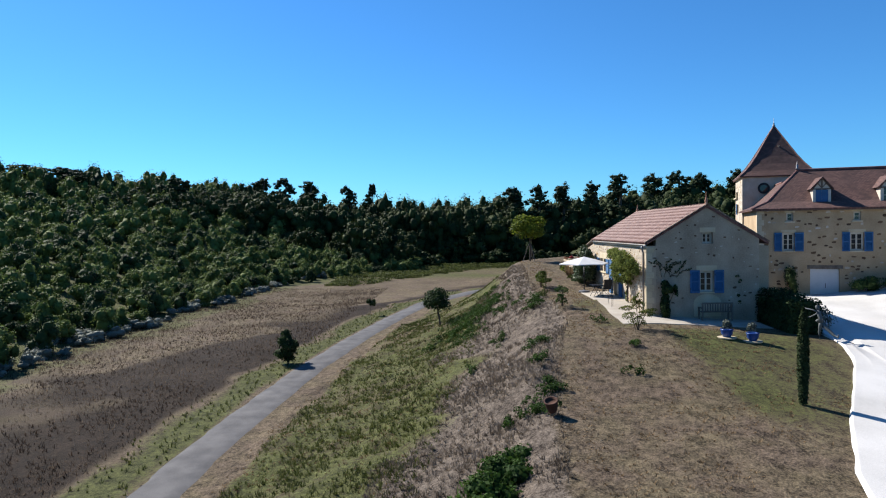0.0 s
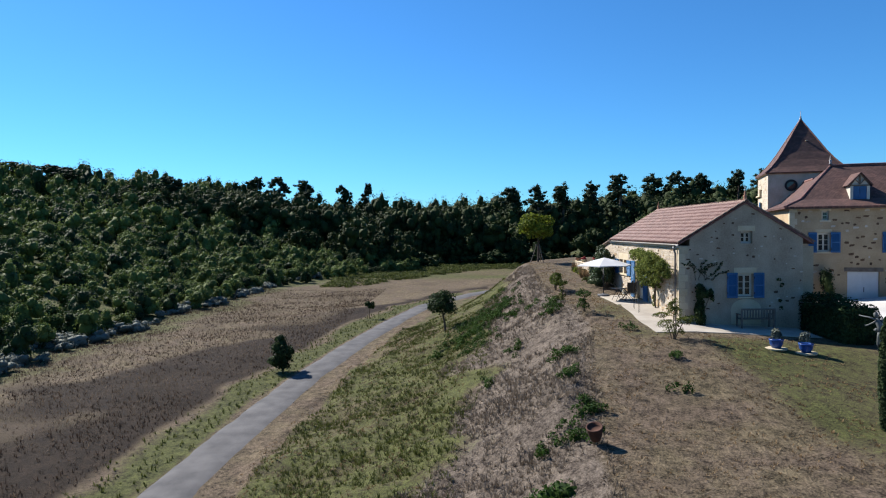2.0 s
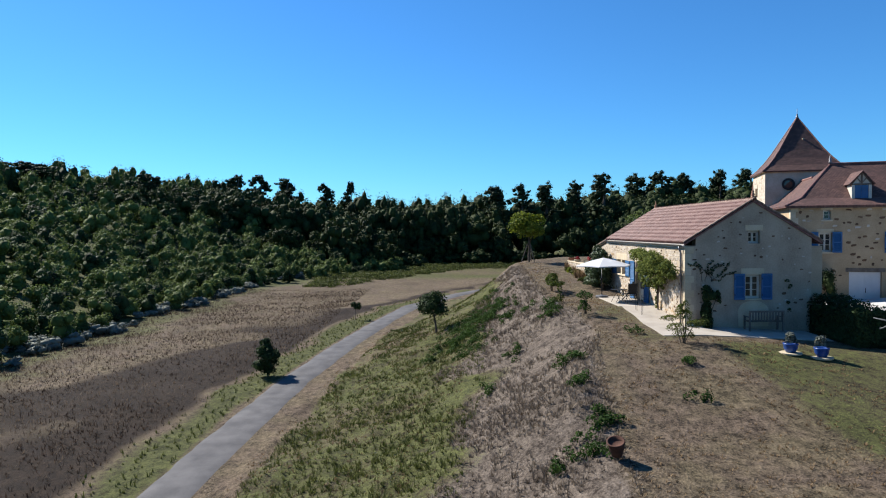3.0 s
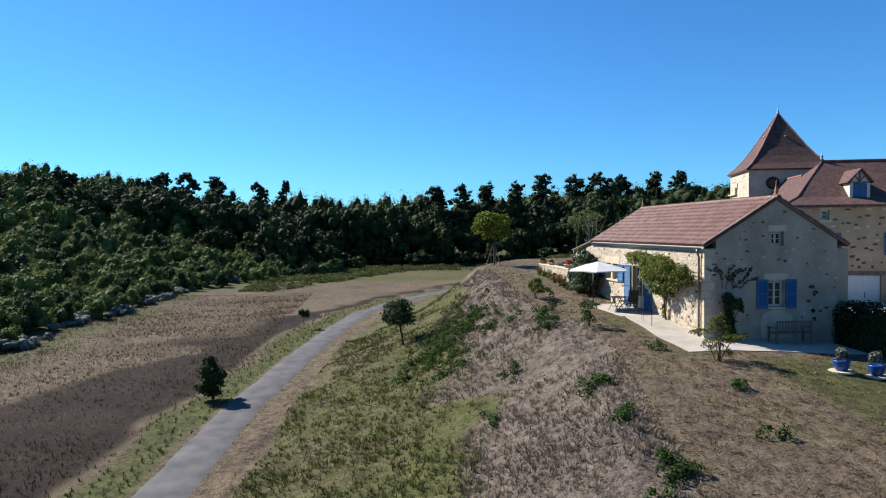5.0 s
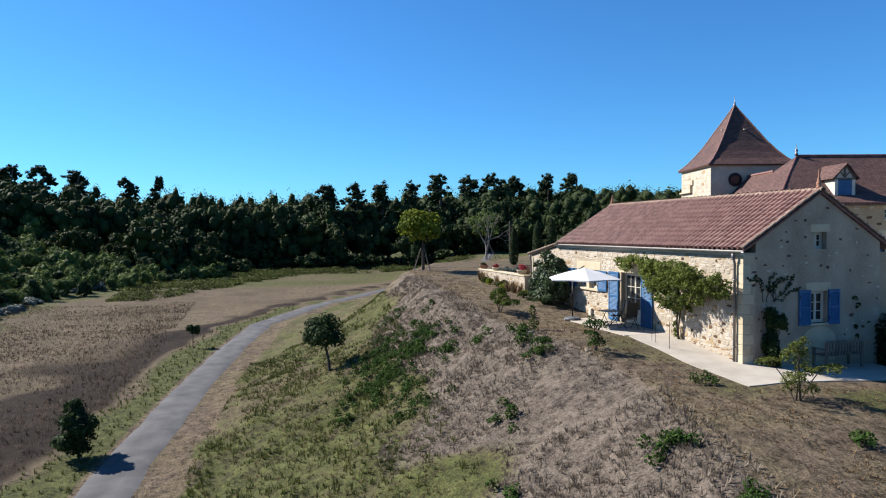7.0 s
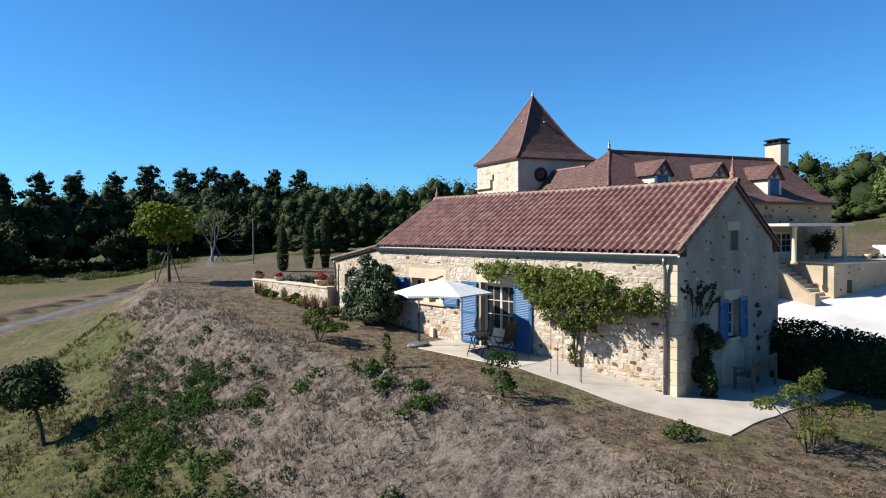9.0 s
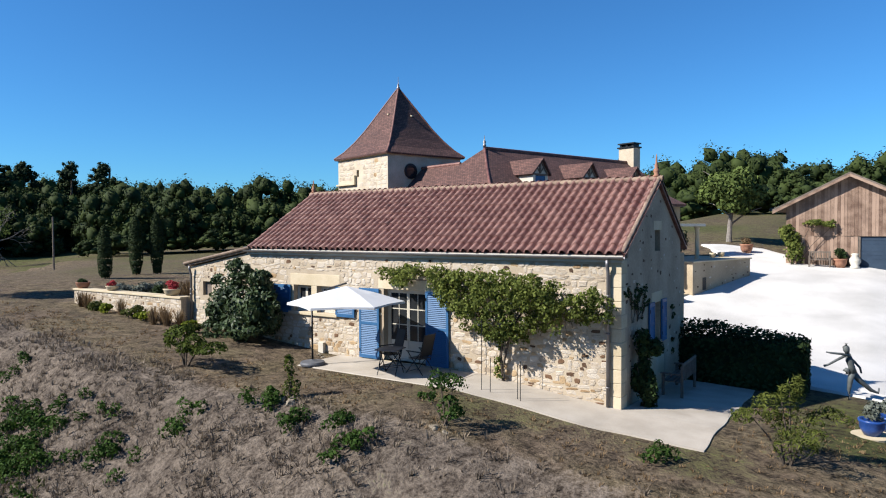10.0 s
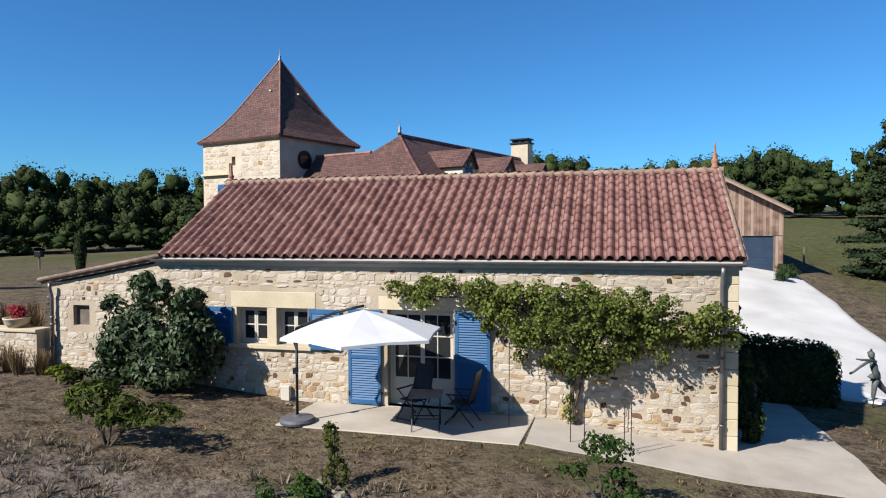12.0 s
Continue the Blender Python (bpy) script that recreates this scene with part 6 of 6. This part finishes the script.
hp = Heap()
P = scatter(26000, -27, 18, -14, -3, lambda x, y: (bank_s(x, y) > 0.0) & (bank_s(x, y) + (vnoise(x, y, 3.0, 21) - 0.5) * 0.25 < np.interp(x, [-30, -12, -4, 4], [0.22, 0.28, 0.38, 0.4])) & (vnoise(x, y, 1.2, 71) > g.uniform(0.1, 0.8, len(x))), g)
blades(hp, P, g.uniform(0.06, 0.2, len(P)), 8, g, 1.2, 0.012)
stuff("dead_stems", hp, MULCH, "grey-pink dead plant stems matting the bank", "dry plants")
hp = Heap()
P = scatter(30000, -30, 22, -21, -6, lambda x, y: (bank_s(x, y) > np.interp(x, [-30, -12, -4, 4], [0.18, 0.24, 0.32, 0.34])) & (bank_s(x, y) < 0.93) & (vnoise(x, y, 1.5, 72) > g.uniform(0.15, 0.85, len(x))), g)
blades(hp, P, g.uniform(0.06, 0.22, len(P)), 7, g, 1.1, 0.014)
P = scatter(6000, -70, 30, -27, -10, lambda x, y: (road_y(x) - y > 1.2) & (road_y(x) - y < 4.0), g)
blades(hp, P, g.uniform(0.08, 0.25, len(P)), 6, g, 0.8, 0.02)
stuff("green_grass", hp, GRASS, "short green grass tufts on bank and verge", "grass")
hp = Heap()
P = scatter(34000, -30, 27, -21, 6, lambda x, y: (((bank_s(x, y) < 0.02) & (y < -2.0)) | ((x > 2.6) & (y > -2) & (y < 4) & (x < 13 + 3 * (y < 1))) | (bank_s(x, y) > 0.4)) & (bank_s(x, y) < 0.97) & (vnoise(x, y, 1.0, 73) > g.uniform(0.2, 0.8, len(x))), g)
blades(hp, P, g.uniform(0.03, 0.1, len(P)), 7, g, 1.3, 0.012)
stuff("dry_grass", hp, STRAW, "thin straw-coloured grass on the dry lawn", "dry grass")
hp = Heap()
P = scatter(26000, -80, 22, -44, -22, lambda x, y: (road_y(x) - y > 4.0) & (vnoise(x, y, 4.0, 74) > g.uniform(0.0, 0.9, len(x))), g)
blades(hp, P, g.uniform(0.08, 0.24, len(P)), 4, g, 1.2, 0.014)
stuff("heath", hp, HEATH, "brown dried heath and seed heads over the field", "heath")
hp = Heap()
P = scatter(30000, -80, 22, -44, -22, lambda x, y: (road_y(x) - y > 4.0) & (vnoise(x, y, 5.0, 75) > g.uniform(0.1, 0.9, len(x)) + 0.35 * step(-8, 14, x)), g)
blades(hp, P, g.uniform(0.08, 0.26, len(P)), 3, g, 1.1, 0.012)
stuff("seed_heads", hp, PALE_HEATH, "pale dry grass seed heads among the heath", "dry grass")
hp = Heap()
for x, y, n_, r in ((-13.2, -7.6, 420, 1.2), (-12.2, -8.8, 420, 1.3), (-14.4, -9.5, 300, 1.2), (-11.0, -10.0, 260, 1.4), (-9.0, -9.5, 160, 1.2), (-6.5, -9.5, 120, 1.2), (-16, -9.0, 200, 1.2), (-16.2, -6.6, 60, 0.6), (-10.3, -7.0, 70, 0.5), (-8.8, -6.0, 60, 0.4), (-5.6, -5.3, 40, 0.3), (-7.0, -4.9, 60, 0.35), (-4.6, -5.0, 40, 0.3), (-3.7, -5.6, 50, 0.35), (4.9, -6.2, 80, 0.5), (-1.6, -7.7, 60, 0.5), (8, -6.6, 60, 0.5), (11.0, -6.6, 90, 0.5), (12.5, -7.4, 110, 0.7), (9.6, -3.2, 30, 0.3), (6.5, -2.4, 25, 0.25), (1.6, -3.0, 25, 0.25), (-17.5, -8.0, 60, 0.7), (-20, -7.4, 90, 0.9), (-9, -12, 40, 0.4), (2, -9.5, 40, 0.4)):
    for _ in range(n_ // 8):
        px, py = x + g.normal() * r * 0.6, y + g.normal() * r * 0.6
        crown(hp, (px, py, gz(px, py) + 0.13), (0.3, 0.3, 0.26), 3, 95, 0.05, g, 0, 0.5)
stuff("weeds", hp, WEED_LEAF, "bright green weeds growing through the dead stems", "weeds")
hp = Heap()
for x, y in ((-18.0, 0.9), (-18.5, 1.0), (-19.0, 0.8), (-18.7, 1.4), (-16.9, -1.0), (-17.0, -1.3), (-16.4, -1.15), (-19.8, -0.85), (-22.3, -0.85), (-22.8, -0.8), (-15.9, -1.0)):
    z = 1.15 if y > 0 else gz(x, y)
    blades(hp, [(x, y, z)], [0.75 if y > 0 else 0.6], 130, g, 0.55, 0.012)
stuff("ornamental_grass", hp, STRAW, "tall straw-yellow ornamental grass by the garden wall", "grass")

# ---- terrace furniture ----
umb = thing("cantilever_umbrella", "open white canvas parasol on a grey base", "umbrella", (-8.72, -1.6, 0.02))
UC = Vector((1.62, -0.32, 0))  # canopy's centre from the pole
part("base", lathe(bmesh.new(), [(0.36, 0), (0.37, 0.05), (0.34, 0.1), (0.1, 0.13), (0.06, 0.16)], 26), PLASTIC_GREY, umb, "round dark grey weighted base", bevel=0.0, smooth_faces=False)
part("pole", tube(bmesh.new(), [(0, 0, 0.12), (0, 0, 1.7)], 0.028, 10), DARKMETAL, umb, smooth_faces=True)
b_ = bmesh.new()
tube(b_, [(0, 0, 1.55), (-0.1, 0.02, 1.75), (0, 0, 1.95), tuple(UC * 0.6 + Vector((0, 0, 2.34))), tuple(UC + Vector((0, 0, 2.5)))], [0.03, 0.03, 0.035, 0.03, 0.025], 8)
part("arm", b_, DARKMETAL, umb, smooth_faces=True)
part("crank", boxes((-0.05, 0.05, -0.09, -0.03, 1.02, 1.14)), DARKMETAL, umb)
b_ = bmesh.new()
ctr, rim, low = UC + Vector((0, 0, 2.42)), [], []
R6 = 1.62
top_ = b_.verts.new(ctr)
mids, rims, hems = [], [], []
for k in range(12):
    a = radians(37.4 + 30 * k)
    r = R6 if k % 2 == 0 else R6 * math.cos(radians(30)) * 0.985
    d_ = Vector((math.cos(a), math.sin(a), 0))
    mids.append(b_.verts.new(ctr + d_ * r * 0.5 + Vector((0, 0, -0.19 if k % 2 == 0 else -0.205))))
    rims.append(b_.verts.new(ctr + d_ * r + Vector((0, 0, -0.44 if k % 2 == 0 else -0.425))))
    hems.append(b_.verts.new(ctr + d_ * (r + 0.005) + Vector((0, 0, -0.5 if k % 2 == 0 else -0.47))))
for k in range(12):
    j = (k + 1) % 12
    b_.faces.new((top_, mids[k], mids[j])), b_.faces.new((mids[k], rims[k], rims[j], mids[j])), b_.faces.new((rims[k], hems[k], hems[j], rims[j]))
cano = part("canopy", b_, CANVAS, umb, "white hexagonal canvas canopy")
s_ = cano.modifiers.new("thick", "SOLIDIFY")
s_.thickness = 0.006
for k in range(6):
    a = radians(37.4 + 60 * k)
    d_ = Vector((math.cos(a), math.sin(a), 0))
    part("rib", tube(bmesh.new(), [ctr + Vector((0, 0, -0.04)), ctr + d_ * R6 * 0.5 + Vector((0, 0, -0.215)), ctr + d_ * (R6 - 0.02) + Vector((0, 0, -0.46))], 0.01, 6), DARKMETAL, cano)

tab = thing("garden_table", "small dark folding garden table", "table", (-6.0, -1.38, 0.02), 12)
part("tabletop", boxes((-0.33, 0.33, -0.33, 0.33, 0.68, 0.71)), ZINC, tab, bevel=0.01)
for sx in (-1, 1):
    for sy in (-1, 1):
        part("leg", tube(bmesh.new(), [(sx * 0.27, sy * 0.28, 0), (sx * 0.28, -sy * 0.1, 0.68)], 0.014, 7), DARKMETAL, tab)
    part("stretcher", tube(bmesh.new(), [(-0.28, sx * 0.12, 0.22), (0.28, sx * 0.12, 0.22)], 0.011, 6), DARKMETAL, tab)


def garden_chair(x, y, turn, label):
    c = thing("garden_chair", label, "chair", (x, y, 0.02), turn, "chairs on the terrace")
    part("seat", boxes((-0.23, 0.23, -0.22, 0.22, 0.42, 0.435)), DARKMETAL, c, bevel=0.005)
    t = pose(0, 0.2, 0.44, -14, 0, 0)
    part("backrest", boxes((-0.22, 0.22, -0.008, 0.008, 0.06, 0.68), m=t), DARKMETAL, c, "dark woven mesh backrest")
    for s in (-1, 1):
        part("back_frame", tube(bmesh.new(), [t @ Vector((s * 0.24, 0, -0.1)), t @ Vector((s * 0.24, 0, 0.7))], 0.013, 7), DARKMETAL, c)
        part("front_leg", tube(bmesh.new(), [(s * 0.25, -0.3, 0), (s * 0.25, 0.22, 0.6)], 0.013, 7), DARKMETAL, c)
        part("rear_leg", tube(bmesh.new(), [(s * 0.26, 0.32, 0), (s * 0.26, -0.22, 0.62)], 0.013, 7), DARKMETAL, c)
        part("armrest", boxes((s * 0.27 - 0.025, s * 0.27 + 0.025, -0.26, 0.26, 0.62, 0.645)), DARKMETAL, c, bevel=0.006)
    part("stretcher", tube(bmesh.new(), [(-0.25, -0.28, 0.04), (0.25, -0.28, 0.04)], 0.01, 6), DARKMETAL, c)


garden_chair(-6.42, -0.8, -25, "black folding armchair with mesh back by the table")
garden_chair(-5.38, -0.85, -95, "black folding armchair turned towards the table")
part("utility_box", boxes((-9.9, -9.68, -0.14, -0.03, 0.02, 0.36)), CREAM, None, bevel=0.01)
tagged(bpy.data.objects["utility_box"], "small cream meter box against the wall", "box")

# thin rods that hold young roses by the path
for x, y, h_ in ((-4.42, -0.8, 1.7), (-3.16, -1.3, 1.8), (-2.9, -1.32, 0.9), (-2.17, -1.26, 0.9), (-2.05, -1.35, 1.0)):
    s_ = part("plant_stake", tube(bmesh.new(), [(x, y, gz(x, y) - 0.1), (x + 0.01, y, gz(x, y) + h_)], 0.009, 6), DARKMETAL)
    tagged(s_, "thin rusty plant stake beside the path", "stake", "plant stakes")


def pot(name, x, y, label, r, h_, mat, plant, leaf, seed, z=None, pl=0.3, group="", category="pot"):
    t = thing(name, label, category, (x, y, gz(x, y) if z is None else z), 0, group)
    part("bowl", lathe(bmesh.new(), [(r * 0.62, 0), (r * 0.95, h_ * 0.45), (r, h_ * 0.8), (r * 1.08, h_ * 0.88), (r * 1.08, h_), (r * 0.92, h_), (r * 0.9, h_ * 0.85)], 20), mat, t, smooth_faces=True)
    hp_ = Heap()
    crown(hp_, (0, 0, h_ + pl * 0.6), (r * 1.05, r * 1.05, pl), 6, 420, leaf, np.random.default_rng(seed), 0.6)
    part("plant", hp_.mesh("plant"), plant, t)
    return t


for x, y, k in ((5.13, 2.13, 0), (5.5, 3.12, 1)):
    z = gz(x, y)
    t = pot("flower_pot", x, y, "blue glazed pot with clipped grey lavender", 0.26, 0.36, GLAZE, LAVENDER_LEAF, 0.05, 120 + k, z + 0.04, 0.3, "blue pots on the lawn")
    part("saucer", lathe(bmesh.new(), [(0.4, -0.06), (0.42, 0.0), (0.3, 0.0)], 20), DRESSED, t)
pot("flower_bowl", -21.5, -0.22, "pale stone bowl of pink flowers on the wall", 0.24, 0.2, DRESSED, FLOWER, 0.05, 130, 1.5, 0.14)
pot("flower_bowl", -17.43, -0.22, "pale stone bowl of red flowers on the wall", 0.3, 0.26, DRESSED, FLOWER, 0.05, 131, 1.5, 0.2)
pot("planter", -23.8, -0.2, "brown planter box on the garden wall", 0.28, 0.26, TERRACOTTA, BUSH_LEAF, 0.05, 132, 1.5, 0.1)
pot("plant_pot", 3.55, 30.05, "terracotta pot with a leafy plant by the barn", 0.36, 0.55, TERRACOTTA, BUSH_LEAF, 0.07, 133, gz(3.55, 30) + 0.1, 0.45)
pot("plant_pot", -2.0, 33.0, "terracotta pot on the yard's stone edge", 0.4, 0.6, TERRACOTTA, STRAW, 0.07, 134, gz(-2, 33) + 0.1, 0.35)
LOG_DARK = material("old_brown_clay", lin(62, 40, 32), lin(104, 70, 56), 6, 40, 0.9, 0.3)
brown = thing("clay_pot", "tipped brown clay pot on the dry bank", "pot", (13.3, -6.9, gz(13.3, -6.9) + 0.1), 30)
part("bowl", lathe(bmesh.new(), [(0.14, 0), (0.2, 0.2), (0.22, 0.36), (0.24, 0.38), (0.24, 0.42), (0.2, 0.42), (0.19, 0.34)], 16), LOG_DARK, brown, smooth_faces=True, at=pose(0, 0, 0.05, 18, 10, 0))
urn = part("stone_urn", lathe(bmesh.new(), [(0.26, 0), (0.26, 0.12), (0.2, 0.16), (0.3, 0.4), (0.3, 0.55), (0.16, 0.75), (0.22, 0.85), (0.1, 0.9)], 18, (4.3, 30.1, gz(4.3, 30.1) + 0.1)), CREAM, smooth_faces=True)
tagged(urn, "white stone urn beside the garage door", "urn")
for k, (x, y, z, r) in enumerate(((-4.4, 21.0, 2.28, 0.16), (-2.6, 24.6, 2.28, 0.2), (-2.3, 25.6, 2.28, 0.2))):
    tagged(part("stone_bowl", lathe(bmesh.new(), [(r * 0.6, 0), (r, 0.16), (r, 0.26), (r * 0.8, 0.26), (r * 0.7, 0.2)], 16, (x, y, z)), DRESSED, smooth_faces=True), "pale stone bowl on the terrace wall", "bowl", "bowls on the terrace")


def bench(x, y, z, turn, w_, label, mat):
    b = thing("garden_bench", label, "bench", (x, y, z), turn)
    for k in range(4):
        part("seat_slat", boxes((-w_ / 2, w_ / 2, -0.24 + k * 0.125, -0.14 + k * 0.125, 0.42, 0.45)), mat, b)
    part("top_rail", boxes((-w_ / 2, w_ / 2, 0.27, 0.31, 0.86, 0.94)), mat, b, bevel=0.01)
    for k in range(int(w_ / 0.13)):
        px = -w_ / 2 + 0.1 + k * 0.13
        part("back_slat", boxes((px, px + 0.06, 0.275, 0.3, 0.451, 0.859)), mat, b)
    for s in (-1, 1):
        part("front_leg", boxes((s * (w_ / 2 - 0.04) - 0.035, s * (w_ / 2 - 0.04) + 0.035, -0.26, -0.19, 0, 0.62)), mat, b)
        part("rear_leg", boxes((s * (w_ / 2 - 0.04) - 0.035, s * (w_ / 2 - 0.04) + 0.035, 0.24, 0.31, 0, 0.86)), mat, b)
        part("armrest", boxes((s * (w_ / 2 - 0.04) - 0.045, s * (w_ / 2 - 0.04) + 0.045, -0.3, 0.27, 0.621, 0.66)), mat, b, bevel=0.01)


bench(0.55, 3.4, gz(0.6, 3.4) + 0.05, 90 + 180, 1.6, "weathered wooden bench under the gable window", LOG)
bench(2.5, 29.8, gz(2.5, 29.8) + 0.12, 0, 1.15, "grey weathered wooden bench before the barn", LOG)

# running figure, one plain cast shape
b_ = bmesh.new()
for pp, rr in (([(0, 0, 0.0), (-0.02, 0, 0.32), (0.02, 0, 0.62), (0.08, 0, 0.86)], [0.045, 0.05, 0.075, 0.1]),
               ([(0.08, 0.05, 0.84), (0.3, 0.06, 0.58), (0.62, 0.06, 0.3), (0.82, 0.06, 0.22), (0.84, 0.06, 0.36)], [0.1, 0.08, 0.055, 0.035, 0.025]),
               ([(0.08, 0, 0.82), (0.04, 0, 1.0), (-0.02, 0, 1.18), (-0.06, 0, 1.36)], [0.11, 0.085, 0.1, 0.06]),
               ([(-0.06, 0, 1.34), (-0.1, 0, 1.46), (-0.12, 0, 1.56), (-0.11, 0, 1.66)], [0.04, 0.085, 0.09, 0.04]),
               ([(-0.06, -0.1, 1.32), (-0.3, -0.14, 1.38), (-0.55, -0.12, 1.4), (-0.72, -0.12, 1.43)], [0.04, 0.035, 0.03, 0.02]),
               ([(-0.06, 0.1, 1.3), (-0.3, 0.16, 1.14), (-0.5, 0.16, 1.02), (-0.64, 0.16, 0.97)], [0.04, 0.035, 0.03, 0.035]),
               ([(-0.04, 0.12, 1.3), (0.2, 0.2, 1.12), (0.38, 0.2, 0.92), (0.42, 0.2, 0.76)], [0.04, 0.035, 0.03, 0.025]),
               ([(-0.06, 0.0, 0.94), (-0.1, 0, 0.86), (-0.08, 0, 0.78)], [0.05, 0.1, 0.05])):
    tube(b_, pp, rr, 10)
st = part("bronze_statue", b_, BRONZE, smooth_faces=True, at=pose(4.6, 6.55, gz(4.6, 6.55) - 0.02, 0, 0, 28))
tagged(st, "slender grey running figure sculpture by the gravel", "statue")

# poles and posts on the far meadow
for x, y, h_, r, lab in ((-65, 19, 5.4, 0.1, "weathered timber pole on the meadow"), (-72, 13.0, 3.2, 0.07, "thin timber post on the meadow")):
    t = part("timber_pole", tube(bmesh.new(), [(x, y, gz(x, y) - 0.3), (x, y, gz(x, y) + h_)], [r, r * 0.8], 8), LOG)
    tagged(t, lab, "pole")
bx = thing("post_box", "dark box on a thin post", "post box", (-44, 26, gz(-44, 26)))
part("post", boxes((-0.05, 0.05, -0.05, 0.05, -0.1, 0.9)), LOG, bx)
part("box_body", boxes((-0.3, 0.3, -0.18, 0.18, 0.9, 1.35)), DARKMETAL, bx, bevel=0.03)
sd = part("sundial_column", lathe(bmesh.new(), [(0.22, 0), (0.22, 0.12), (0.13, 0.18), (0.12, 0.85), (0.2, 0.92), (0.22, 1.0)], 14, (-27, 18.5, gz(-27, 18.5))), DRESSED, smooth_faces=True)
tagged(sd, "small pale stone column on the far lawn", "column")
for x, y in ((8.9, 36.5), (10.6, 37.5)):
    tagged(part("fence_post", boxes((x - 0.05, x + 0.05, y - 0.05, y + 0.05, gz(x, y) - 0.2, gz(x, y) + 1.3)), LOG), "thin grey fence post beyond the barn", "post", "posts beyond the barn")

# field stones
LIME_ROCK = material("dusty_limestone", lin(118, 106, 90), lin(178, 166, 146), 9, 60, 0.9, 0.6)
for k, (x, y, r) in enumerate(((-2.6, -4.3, 0.11), (-6.75, -4.65, 0.12), (-6.4, -4.7, 0.14), (-6.9, -4.4, 0.1), (-6.55, -4.55, 0.12), (-9.55, -0.45, 0.09), (-9.3, -0.55, 0.07), (-2.3, -4.35, 0.08))):
    b_ = bmesh.new()
    bmesh.ops.create_icosphere(b_, subdivisions=2, radius=r)
    for v in b_.verts:
        v.co *= 0.8 + 0.7 * noise.noise(v.co * 11 + Vector((k * 3, 0, 0)))
        v.co.z *= 0.65
        v.co += Vector((x, y, gz(x, y) + r * 0.25))
    tagged(part("field_stone", b_, LIME_ROCK), "pale loose stone on the dry ground", "stone", "loose stones")
